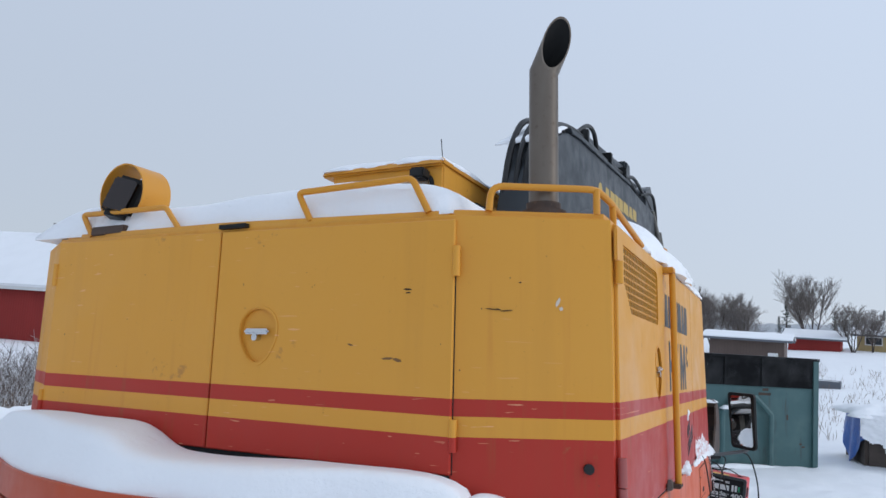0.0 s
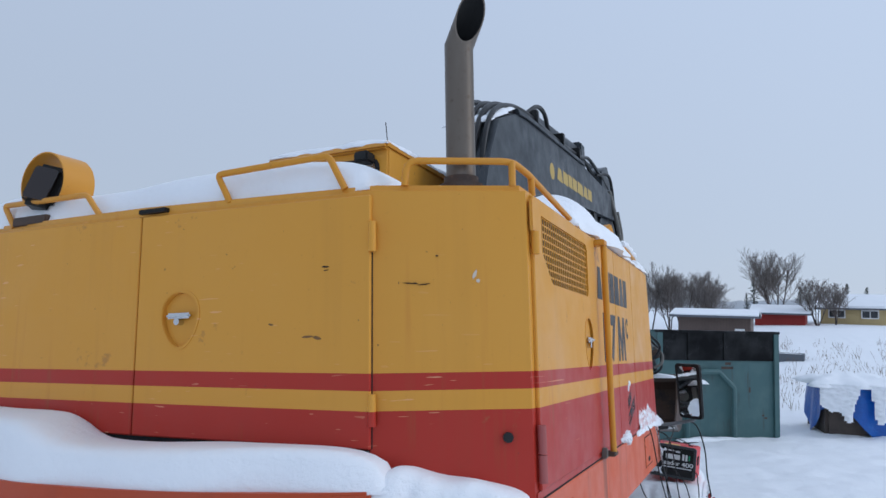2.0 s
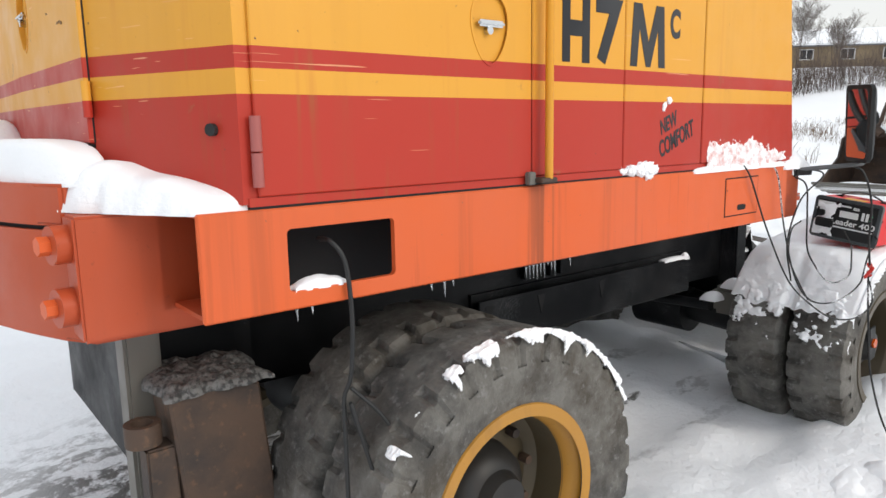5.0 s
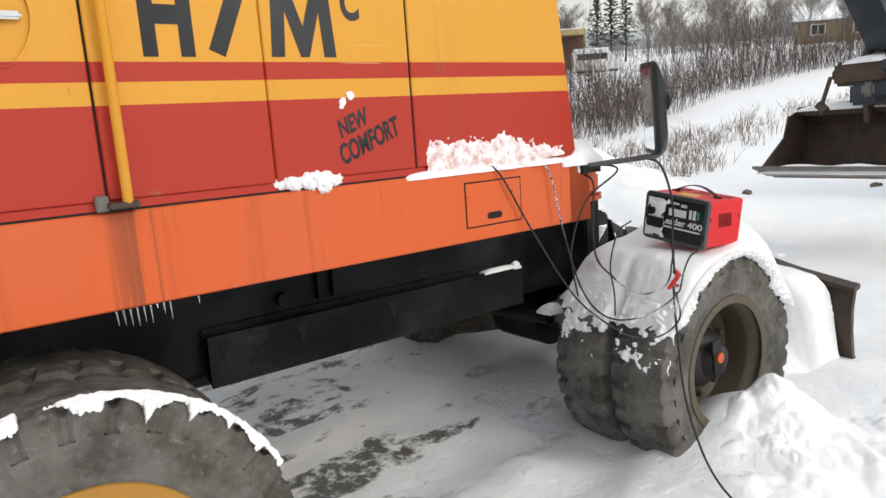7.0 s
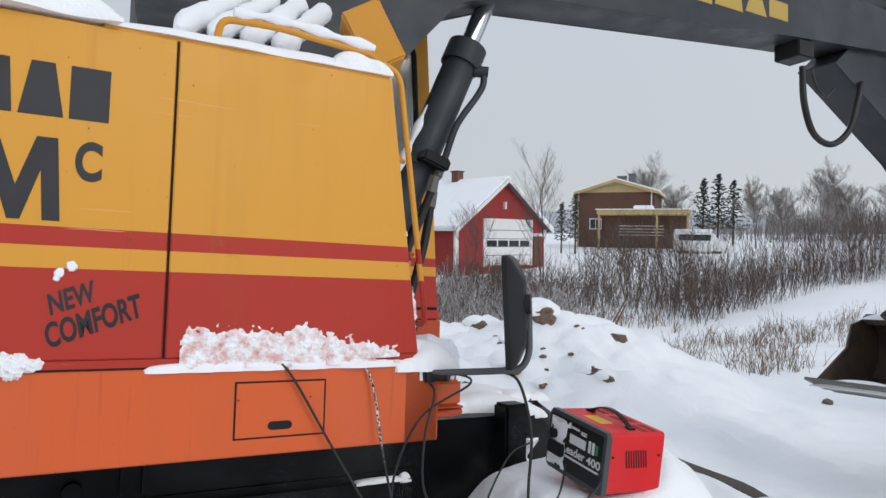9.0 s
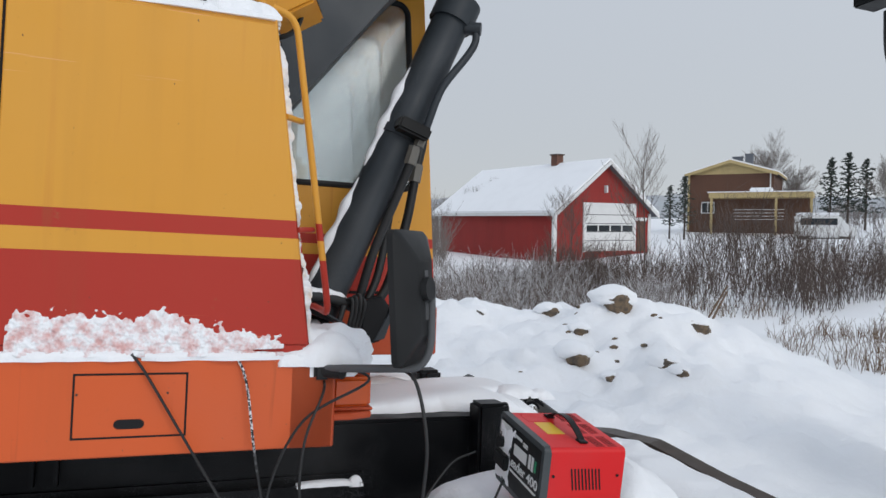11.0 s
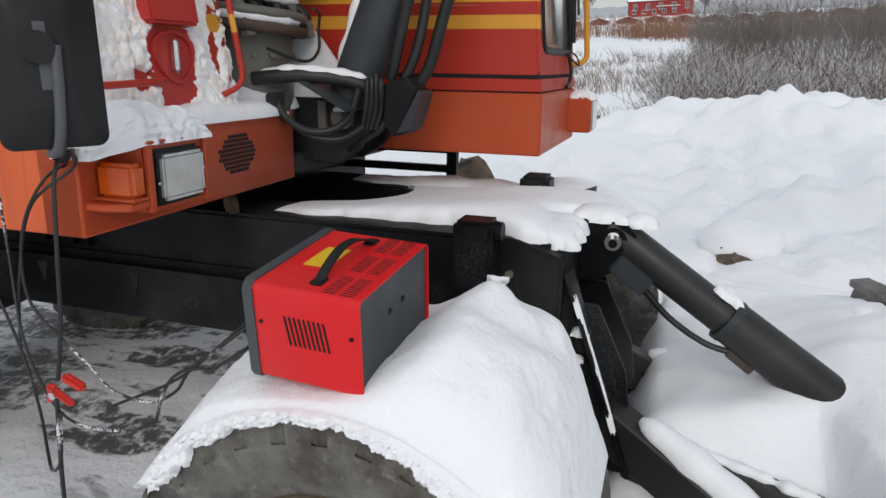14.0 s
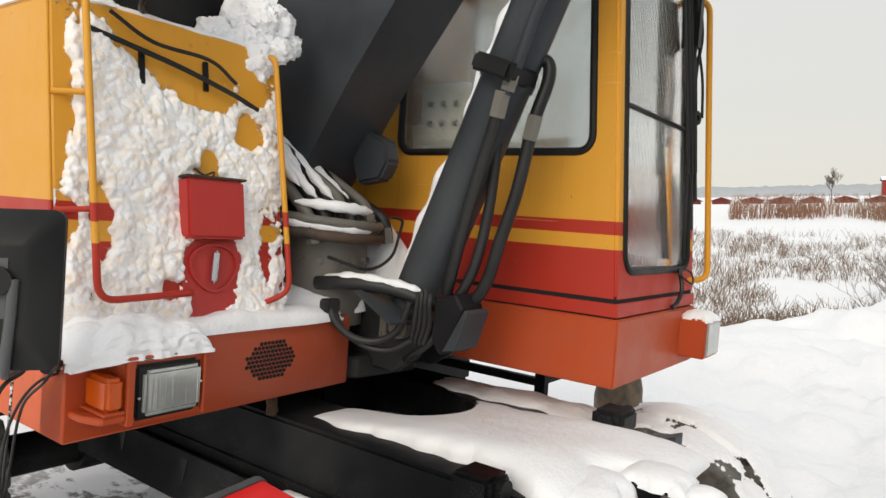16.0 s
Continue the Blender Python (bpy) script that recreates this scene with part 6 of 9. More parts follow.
def cables():
    def cable(points, r=0.0036, label="thin black cable hung from the machine"):
        path = []
        for p in smooth_path(points, 8):
            p = Vector(p)
            away = Vector((0, p.y - FY, p.z - FZ))
            d = math.degrees(math.atan2(away.y, away.z))
            clear = 0.53 + 0.014 + 0.170 * mound(d) + 0.085 * bell(d + 31, 12)
            if 0.78 < p.x < 1.45 and away.length < clear:
                p += away.normalized() * (clear - away.length)
            path.append(p)
        ob = part("cable", tube(path, r, 8), FROSTED, None, label, True, LEVEL)
        return tagged(ob, label, "cable", "cables of the charger")

    cable([(1.258, 2.09, 1.495), (1.272, 2.13, 1.44), (1.285, 2.26, 1.22), (1.32, 2.41, 0.98), (1.38, 2.52, 0.86), (1.44, 2.60, 0.80), (1.50, 2.68, 0.80), (1.535, 2.75, 0.86), (1.52, 2.75, 0.96)])
    cable([(1.258, 2.33, 1.495), (1.275, 2.36, 1.42), (1.295, 2.39, 1.22), (1.33, 2.44, 1.0), (1.36, 2.53, 0.885), (1.40, 2.648, 0.855), (1.42, 2.80, 0.875), (1.43, 2.906, 0.922), (1.43, 2.98, 0.99), (1.42, 3.04, 1.05), (1.41, 3.109, 1.10), (1.34, 3.14, 1.125)])
    cable([(1.19, 2.565, 1.43), (1.30, 2.55, 1.40), (1.34, 2.50, 1.28), (1.35, 2.50, 1.12), (1.35, 2.598, 1.021), (1.35, 2.656, 0.977), (1.36, 2.715, 0.938), (1.37, 2.804, 0.925), (1.38, 2.90, 0.955), (1.34, 3.0, 1.06), (1.27, 3.08, 1.13)])
    cable([(1.40, 2.72, 1.475), (1.46, 2.75, 1.44), (1.495, 2.77, 1.30), (1.50, 2.76, 1.15), (1.515, 2.75, 1.03)], 0.0045)
    cable([(1.515, 2.74, 1.0), (1.53, 2.74, 0.8), (1.56, 2.76, 0.5), (1.66, 2.80, 0.22), (1.95, 2.72, 0.12), (2.5, 2.4, 0.10)], 0.0045)
    cable([(1.27, 2.60, 1.46), (1.33, 2.66, 1.43), (1.31, 2.50, 1.33), (1.30, 2.42, 1.15), (1.325, 2.42, 0.98)])
    cable([(1.06, 3.08, 1.16), (1.05, 3.0, 1.12), (1.10, 2.88, 1.0), (1.20, 2.78, 0.90), (1.30, 2.66, 0.85)])
    cl = thing("jump_clamp", "red battery clamp dangling on a cable beside the tyre", "clamp")
    for s in (-1, 1):
        part("jaw", turned(boxed(-0.007, 0.007, -0.008, 0.008, -0.032, 0.032, 0.004), pose(1.52, 2.745 + 0.011 * s, 1.0, 35 * s, 25, 0)), CLAMP_RED, cl)
    part("grip", turned(boxed(-0.010, 0.010, -0.010, 0.010, -0.026, 0.026, 0.006), pose(1.505, 2.78, 1.025, 60, 0, 10)), CLAMP_RED, cl)
    part("spring", rod((1.508, 2.745, 1.0), (1.532, 2.745, 1.0), 0.008, n=10), CHROME, cl, "", 40)
    # cable out of the deck cut-out
    cable([(1.20, 0.19, 1.40), (1.245, 0.20, 1.395), (1.266, 0.225, 1.34), (1.270, 0.235, 1.20), (1.262, 0.230, 1.06), (1.25, 0.215, 1.0), (1.265, 0.205, 0.92), (1.29, 0.19, 0.75), (1.31, 0.18, 0.50)], 0.006, "thick black cable out of the deck")
    cable([(1.25, 0.235, 1.02), (1.29, 0.30, 0.94), (1.31, 0.33, 0.86), (1.28, 0.28, 0.83), (1.26, 0.24, 0.93), (1.28, 0.22, 0.98), (1.33, 0.27, 0.75), (1.38, 0.34, 0.72)], 0.0055, "thick black cable knotted under the deck")


cables()


# ---- snow lying on the machine ----
def pillow(x0, x1, y0, y1, z, h, n=26, m=26, wob=0.03, seed=0.0, sink=0.01, power=5, tilt=0.0, lump=0.35, freq=4.0):
    """A rounded blanket of snow with an uneven rim."""
    def wx(s, t):
        e = abs(2 * s - 1) ** 3
        return x0 + (x1 - x0) * s + e * wob * 2 * n2(t * 3.0, s, 2.0, seed)

    def wy(s, t):
        e = abs(2 * t - 1) ** 3
        return y0 + (y1 - y0) * t + e * wob * 2 * n2(s * 3.0, t, 2.0, seed + 5)

    def top(s, t, x, y):
        e = max(0.0, 1 - abs(2 * s - 1) ** power) ** 0.5 * max(0.0, 1 - abs(2 * t - 1) ** power) ** 0.5
        return z + tilt * (2 * s - 1) + h * e * (1 - lump / 2 + lump * n2(x, y, freq, seed + 2) + 0.3 * lump * n2(x, y, freq * 3.1, seed + 3))

    return hump(wx, wy, n, m, top, lambda s, t, x, y: z + tilt * (2 * s - 1) - sink)


def crust(to, u0, u1, v0, v1, mask, thick, n=70, m=70, seed=0.0, rough_=0.6, freq=14, puffs=0.0):
    """Wind-blown snow stuck to a steep face: to(u, v, off) gives the place, mask(u, v) > 0 where it sticks."""
    bm = bmesh.new()
    grid = {}
    for i in range(n + 1):
        for j in range(m + 1):
            u, v = u0 + (u1 - u0) * i / n, v0 + (v1 - v0) * j / m
            k = mask(u, v)
            if k > -0.08:
                lump = 0.55 + rough_ * n2(u, v, freq, seed) + 0.6 * rough_ * n2(u, v, freq * 2.3, seed + 4)
                if puffs:
                    a, b = noise.voronoi(Vector((u * puffs + 1.3 * n2(u, v, 11, 4), v * puffs + 1.3 * n2(u, v, 11, 9), seed)))[0][0], noise.voronoi(Vector((u * puffs * 2.1, v * puffs * 2.1, seed + 3)))[0][0]
                    lump = lump * 0.85 + 0.34 * max(0.0, 1 - 1.5 * a * a) + 0.16 * max(0.0, 1 - 1.6 * b * b) + 0.30 * n2(u, v, 5, seed + 7)
                off = thick * min(1.0, max(0.0, k) * 5) ** 0.6 * max(0.15, lump) - (0.002 if k <= 0 else 0)
                grid[i, j] = bm.verts.new(to(u, v, off))
    for i in range(n):
        for j in range(m):
            q = [(i, j), (i + 1, j), (i + 1, j + 1), (i, j + 1)]
            if all(k in grid for k in q):
                bm.faces.new([grid[k] for k in q])
    return bm


def wedge_snow():
    """Snow on the beam end, tapering off towards the outer corner."""
    def fx(s, t):
        return 0.885 + 0.355 * s

    def fy(s, t):
        a = -0.315 + 0.205 * s + 0.010 * n2(s * 9, 0, 1.0, 3)
        return a + (0.04 - a) * t

    def top(s, t, x, y):
        e = max(0.0, 1 - abs(2 * s - 1) ** 7) ** 0.5 * max(0.0, 1 - abs(2 * t - 1) ** 5) ** 0.5
        return 1.488 + e * (0.125 - 0.085 * s + 0.02 * n2(x, y, 9, 4))

    return hump(fx, fy, 40, 28, top, lambda s, t, x, y: 1.482)


def lamp_snow():
    """Snow on the lamp box, following its slanted front."""
    def fx(s, t):
        return 0.925 + 0.335 * s + 0.010 * n2(t * 5, s, 1.5, 2) * abs(2 * s - 1)

    def fy(s, t):
        front = 2.712 - 0.075 * max(0.0, s - 0.72) / 0.28 + 0.012 * n2(s * 4, 0, 1.5, 6)
        return 2.52 + (front + 0.012 * n2(s * 14, t * 22, 1.0, 3) * t - 2.52) * (1 - (1 - t) ** 1.7)

    def top(s, t, x, y):
        e = max(0.0, 1 - abs(2 * s - 1) ** 4) ** 0.5 * max(0.0, 1 - max(0.0, 2 * (1 - (1 - t) ** 1.7) - 1) ** 3.6) ** 0.5
        low = 0.030 * max(0.0, s - 0.72) / 0.28
        return 1.470 - low + e * (0.080 + 0.03 * n2(x, y, 9, 3) + 0.016 * n2(x, y, 25, 5) + low * 0.5)

    return hump(fx, fy, 56, 44, top, lambda s, t, x, y: 1.462 - 0.030 * max(0.0, s - 0.72) / 0.28)


def machine_snow():
    snow("snow_on_hood", leaning(pillow(-1.06, 0.83, -0.192, 1.58, 2.372, 0.165, 60, 60, 0.012, 1, power=10, lump=0.25, freq=1.5)), "smooth fresh snow lying on the engine hood")
    snow("snow_on_hood_edge", pillow(0.50, 1.266, 0.66, 1.64, 2.372, 0.20, 44, 54, 0.03, 2, power=3.5, freq=3), "rounded snow overhanging the hood's side edge")
    snow("snow_on_side_body", pillow(0.50, 1.256, 1.60, 2.395, 2.372, 0.036, 30, 60, 0.008, 3, power=6), "thin snow along the top of the side body")
    for k in range(4):
        y = 1.79 + 0.098 * k
        a, b = Vector((1.12, y, 2.43)), Vector((0.62, y + 0.30, 2.79))
        snow("snow_rib", tube([a.lerp(b, f / 14) + Vector((0, 0.012 * n2(f, k, 0.7, 3), 0)) for f in range(15)], lambda f, k=k: 0.037 + 0.012 * n2(f * 9, k, 1.0, 5) if 0 < f < 1 else 0.012, 10), "narrow roll of snow on a slanted rib")
    snow("snow_on_rail", tube(smooth_path([(1.20, 1.93, 2.478), (1.20, 2.05, 2.484), (1.20, 2.20, 2.472), (1.20, 2.36, 2.458)]), lambda f: 0.016 + 0.006 * math.sin(f * 23), 8), "snow lying along the yellow hand rail")
    snow("snow_lump", pillow(1.09, 1.25, 2.22, 2.41, 2.38, 0.075, 18, 18, 0.015, 22, power=2.6), "snow lump at the rail's end")
    snow("snow_on_cab", pillow(-1.12, -0.21, 1.835, 3.27, 3.235, 0.085, 30, 30, 0.015, 4, power=6), "snow cap on the cab roof")

    # charger's face
    snow("snow_on_charger", crust(lambda u, v, o: (u, -0.1365 - o, v), -0.148, -0.03, 0.012, 0.188, lambda u, v: min(0.5 * (-0.055 - u) / 0.06, (u + 0.148) * 9, (v - 0.012) * 9, (0.188 - v) * 9, 0.25) + 0.32 * n2(u, v, 16, 31) + 0.14 * n2(u, v, 45, 33), 0.006, 60, 60, 8, freq=60), "frozen snow stuck to the charger's face", m=LEVEL @ pose(1.2415, 3.266, 1.064, -2, 7, -3))

    # counterweight
    def cx(s, t):
        return -1.16 + 2.10 * s

    def cy(s, t):
        x = cx(s, t)
        return arc_y(x) + 0.012 + (-0.215 - arc_y(x)) * t + 0.012 * n2(x, t, 4, 3)

    def ct(s, t, x, y):
        e = max(0.0, 1 - abs(2 * t - 1) ** 6) ** 0.5 * max(0.0, 1 - abs(2 * s - 1) ** 14) ** 0.5
        return 1.548 + (0.103 + 0.015 * n2(x, y, 2.2, 8) + 0.085 / (1 + math.exp((x + 0.15 + 0.05 * n2(x, y, 3, 2)) * 22)) * (0.85 + 0.3 * n2(x, y, 2.0, 4))) * e

    snow("snow_on_counterweight", hump(cx, cy, 60, 16, ct, lambda s, t, x, y: 1.54), "thick soft snow on the counterweight")
    snow("snow_on_beam_end", wedge_snow(), "snow lump on the beam end")
    # right side ledge
    snow("snow_lump", pillow(1.22, 1.262, 1.74, 2.10, 1.488, 0.022, 10, 30, 0.01, 8, power=3), "small snow lump on the deck ledge")
    snow("snow_lump", pillow(1.225, 1.264, 2.05, 2.50, 1.488, 0.016, 10, 30, 0.01, 9, power=3), "small snow lump on the deck ledge")

    def band(u, v):
        rim = 0.088 + 0.016 * n2(u, 0, 9, 2) - 0.035 * max(0.0, u - 2.15) / 0.2
        edge = min((rim - v) * 9, (u - 1.835) * 8, (2.435 - u) * 4, 0.45)
        gap = max(0.0, min(1.0, v / max(0.03, rim)))
        return edge + (0.14 + 0.10 * gap) * n2(u, v, 50, 6) + 0.13 * gap * n2(u, v, 110, 9) + 0.26 - 0.22 * gap - 0.6 * bell(v - 0.004, 0.004) * (u > 2.0)

    snow("snow_crust", crust(lambda u, v, o: (1.2548 + o, u, 1.498 + v), 1.82, 2.45, -0.01, 0.12, band, 0.007, 460, 100, 2, 0.9, 60), "wind-packed snow crust along the panel's foot", mat=SNOW_ON_RED)
    for y, z, r in ((1.536, 1.728, 0.012), (1.562, 1.745, 0.013), (1.53, 1.715, 0.008)):
        snow("snow_fleck", crust(lambda u, v, o: (1.2548 + o, u, v), y - r, y + r, z - r, z + r, lambda u, v: 1 - math.hypot(u - y, v - z) / r + 0.3 * n2(u, v, 90, 3), 0.010, 14, 14), "small fleck of snow on the paint")
    snow("snow_lump", pillow(1.215, 1.253, 0.10, 0.23, 1.298, 0.022, 10, 24, 0.006, 66, power=2.5, lump=0.6, freq=14), "small frozen lump in the deck's cut-out")
    # front deck
    snow("snow_on_front_deck", pillow(0.30, 1.25, 2.43, 2.582, 1.488, 0.06, 70, 20, 0.006, 10, power=3, freq=7), "snow lying on the front deck")
    snow("snow_lump", pillow(1.06, 1.27, 2.44, 2.66, 1.47, 0.085, 26, 26, 0.008, 11, power=2.4, freq=8), "snow lump on the deck corner")
    snow("snow_on_lamps", lamp_snow(), "thick snow on the lamp box")
    snow("snow_on_deck", pillow(-0.02, 0.56, 1.98, 2.50, 1.487, 0.12, 24, 24, 0.03, 13, power=3, tilt=-0.03), "snow drifted between side body and cab")
    lean = math.atan2(0.12, 0.872)
    m = pose(0.0, 2.520, 1.50, math.degrees(lean), 0, 0)

    def stuck(u, v):
        k = min((u - 0.545) * 5, (1.222 - u) * 8, v * 6, (0.73 - v + 0.10 * max(0.0, u - 0.95) * 4) * 5, 0.3)
        def off(cu, cv, ru, rv, deep=1.0):
            return deep * bell(math.hypot((u - cu) / ru, (v - cv) / rv), 1.0)
        bare = max(off(0.80, 0.17, 0.11, 0.17), off(0.80, 0.36, 0.10, 0.11), off(0.79, 0.49, 0.04, 0.06, 0.9), off(1.13, 0.30, 0.045, 0.13, 0.8), off(1.205, 0.30, 0.03, 0.06, 0.8), off(1.15, 0.10, 0.05, 0.05, 0.5),
                   off(0.60, 0.24, 0.035, 0.13, 0.8), off(0.86, 0.80, 0.17, 0.09), off(0.62, 0.72, 0.06, 0.06, 0.8), off(1.235, 0.62, 0.05, 0.2, 0.7), off(0.93, 0.10, 0.05, 0.05, 0.6), off(0.645, 0.60, 0.06, 0.08, 0.9), off(0.80, 0.68, 0.13, 0.07, 0.9))
        return k + 0.20 * n2(u, v, 9, 1) + 0.22 * n2(u, v, 26, 8) + 0.12 * n2(u, v, 60, 3) - 0.95 * bare + 0.16

    snow("snow_on_slope", crust(lambda u, v, o: m @ Vector((u, 0.002 + o, v)), 0.52, 1.245, 0.0, 0.88, stuck, 0.021, 290, 340, 5, 0.5, 12, 32.0), "lumpy snow packed on the slanted front", mat=SNOW_ON_YELLOW)
    def fluff(balls, seed):
        """Clinging snow as a cluster of ragged puffs."""
        bm = bmesh.new()
        for n, (x, y, z, rr) in enumerate(balls):
            got = bmesh.ops.create_icosphere(bm, subdivisions=4, radius=rr, matrix=Matrix.Translation((x, y, z)))
            c = Vector((x, y, z))
            for v in got["verts"]:
                k = (v.co - c).normalized()
                v.co = c + k * rr * (1 + 0.30 * noise.noise(k * 2.2 + Vector((n, seed, 0))) + 0.22 * noise.noise(k * 6 + Vector((0, n, seed))) + 0.10 * noise.noise(k * 15 + Vector((seed, 0, n))))
        return bm

    frnd = random.Random(15)
    snow("snow_lump", fluff([(0.56 + frnd.gauss(0, 0.055), 2.37 + frnd.gauss(0, 0.035), 2.36 + frnd.uniform(-0.06, 0.15), frnd.uniform(0.03, 0.065)) for k in range(26)], 3), "ragged snow lump on the body's corner")

    snow("snow_lump", fluff([(1.243 + frnd.uniform(-0.01, 0.012), 1.31 + 0.19 * k / 15, 1.497 + frnd.uniform(0.0, 0.022), frnd.uniform(0.014, 0.027)) for k in range(16)] + [(1.24, 1.40 + 0.03 * k, 1.515, 0.026) for k in range(3)], 5), "small snow lump on the deck ledge")
    # front wheel caps
    def cap(xa, xb, y, z, R, a0, a1, thick, drape, seed, side=1):
        n, bm, rows = 300, bmesh.new(), []
        prof = [(k / 64, min(1.0, (1 - abs(2 * k / 64 - 1) ** 3.2) ** 0.6), 0) for k in range(65)]
        prof += [(1.0 + 0.03 * math.sin(min(1.0, k / 4) * 1.57) - 0.035 * (k / 13) ** 8, 0, k / 13) for k in range(1, 14)]
        for i in range(n + 1):
            f = i / n
            row = []
            for s, hh, dr in prof:
                first = a0 + 5 * n2(s * 5, 1, 1.0, seed + 8) + 2 * n2(s * 14, 1, 1.0, seed + 7)
                a = radians(first + (a1 - first) * f)
                end = max(0.0, 1 - abs(2 * f - 1) ** (36 if f < 0.5 else 9)) ** 0.5
                hang = drape(a) * end * max(0.12, 0.95 + 0.6 * n2(a * 3.5, 0, 1.5, seed + 2) + 0.22 * n2(a * 11, 0, 1.3, seed) + 0.15 * n2(a * 34, 0, 1.3, seed + 6) + 0.07 * n2(a * 80, 0, 1.3, seed + 4))
                x = xa + (xb - xa) * s if side > 0 else xb - (xb - xa) * s
                lump = 0.92 + 0.14 * n2(a * 2.4, s * 2, 1.3, seed) + 0.06 * n2(a * 7, s * 5, 1.2, seed + 1)
                r = R + thick(a) * hh * lump * end * min(1.0, 0.05 + 3.0 * f) * (1 + 0.12 * n2(a * 6, s * 5, 1.0, seed + 12)) + 0.004 * hh * end * n2(a * 16, s * 16, 1.2, seed + 9) - 0.012 * (hh == 0 and not dr)
                # a furrow between the twin tyres
                r -= 0.030 * hh * bell(s - 0.50, 0.05) * bell(math.degrees(a) + 55, 22)
                if dr:
                    r -= dr * hang
                    x += side * (0.020 * abs(n2(a * 14, dr * 3, 1.2, seed + 3)) + 0.012 * n2(a * 34, dr * 6, 1.2, seed + 5) + 0.007 * n2(a * 75, dr * 11, 1.2, seed + 1)) * min(1.0, dr * 3)
                row.append(bm.verts.new((x, y + r * math.sin(a), z + r * math.cos(a))))
            rows.append(row)
        for u, v in zip(rows, rows[1:]):
            for k in range(len(prof) - 1):
                bm.faces.new((u[k], u[k + 1], v[k + 1], v[k]))
        return bm

    def front_thick(a):
        d = math.degrees(a)
        return 0.014 + 0.170 * mound(d) + 0.085 * bell(d + 31, 12)

    snow("snow_on_tyre", cap(0.815, 1.437, FY, FZ, 0.522, -61, 71, front_thick, lambda a: 0.036 + 0.07 * bell(math.degrees(a) - 52, 22) + 0.02 * bell(math.degrees(a) + 50, 20), 31), "thick snow cap draped over the twin front tyres")

    # thin patches clinging below the cap's rear edge
    def clinging(u, v):
        return 0.02 + 0.55 * n2(u * 4, v * 5, 1.2, 6) + 0.40 * n2(u * 11, v * 13, 1.2, 3) + 0.18 * n2(u * 34, v * 30, 1.2, 2) + 0.9 * (u + 1.08) - 0.6 * bell(v - 0.5, 0.04)

    def on_near(u, v, o):
        rr = 0.521 - 0.05 * max(0.0, abs(2 * (v * 2 % 1.0) - 1) - 0.72) * 3 + o
        return (0.83 + 0.60 * v, FY + rr * math.sin(u), FZ + rr * math.cos(u))

    snow("snow_on_tyre", crust(on_near, -1.45, -0.85, 0.0, 1.0, clinging, 0.022, 110, 160, 5, 0.4, 8), "thin patches of snow clinging to the twin front tyres")
    # thin patchy snow over the far twin tyres
    def patchy(u, v):
        bald = bell(v - 0.50, 0.04) * 0.5 + 0.8 * max(0.0, v - 0.90) * 10 + 0.7 * max(0.0, 0.16 - v) * 6
        return 0.22 + 0.45 * n2(u * 3, v * 2, 1.2, 4) + 0.30 * n2(u * 9, v * 6, 1.2, 8) + 0.15 * n2(u * 30, v * 16, 1.2, 2) - bald - 0.5 * max(0.0, u - 1.05) - 0.4 * max(0.0, -u)

    def on_far(u, v, o):
        rr = 0.521 - 0.03 * max(0.0, abs(2 * (v * 2 % 1.0) - 1) - 0.75) * 4 + o
        return (2 * CX - 0.82 - 0.60 * v, GY + rr * math.sin(u), GZ + rr * math.cos(u))

    snow("snow_on_tyre", crust(on_far, -0.4, 1.45, 0.0, 1.0, patchy, 0.016, 220, 150, 8, 0.25, 7), "thin patchy snow on the twin front tyres")

    # snow lodged on the rear tyre's shoulder and in the gaps of its blocks
    def strip(u, v):
        tooth = abs(((u * 4.775 + 0.35) % 1.0) - 0.5) * 2
        lower = 0.34 + (0.20 + 0.3 * n2(u * 4, 3, 1.4, 9)) * max(0.0, tooth - 0.70) / 0.30 + 0.22 * n2(u * 5, 0, 1.4, 3)
        k = min((v - 0.06 - 0.10 * n2(u * 4, 1, 1.2, 5)) * 5, (lower - v) * 4, 0.5)
        thin = max(0.0, min(1.0, (0.05 - u) * 4)) * max(0.0, min(1.0, (n2(u * 9, 0, 1.0, 2) + 0.22) * 8))
        return k + 0.22 * n2(u * 20, v * 4, 1.3, 7) + 0.12 * n2(u * 60, v * 9, 1.3, 5) - 0.9 * thin

    def on_rear(u, v, o):
        s = v * 0.15
        r = 0.519 - max(0.0, s - 0.045) * 0.85 + o
        return (1.255 + 0.085 + min(s, 0.066) + 0.5 * o, RY + r * math.sin(u), RZ + r * math.cos(u))

    snow("snow_on_tyre", crust(on_rear, -1.0, 1.15, 0.0, 1.0, strip, 0.020, 560, 110, 3, 0.3, 16), "broken strip of snow along the rear tyre's shoulder")
    # broken snow shoved up against the front wheel
    def px(s, t):
        return 1.38 + 0.50 * s

    def py(s, t):
        return 2.98 + 0.96 * t

    def pt(s, t, x, y):
        e = max(0.0, 1 - abs(2 * s - 1) ** 4) * max(0.0, 1 - abs(2 * t - 1) ** 4)
        k = bell(math.hypot(x - 1.48, y - 3.42), 0.36)
        lumps = 0.075 * abs(n2(x, y, 5.0, 3)) + 0.055 * abs(n2(x, y, 11, 5)) + 0.03 * abs(n2(x, y, 23, 7))
        return land(x, y) - 0.045 + e * (0.035 + 0.02 * k + lumps * (0.3 + 0.5 * k))

    snow("snow_bank", hump(px, py, 90, 130, pt, lambda s, t, x, y: land(x, y) - 0.12), "broken lumpy snow shoved against the front wheel", m=Matrix())
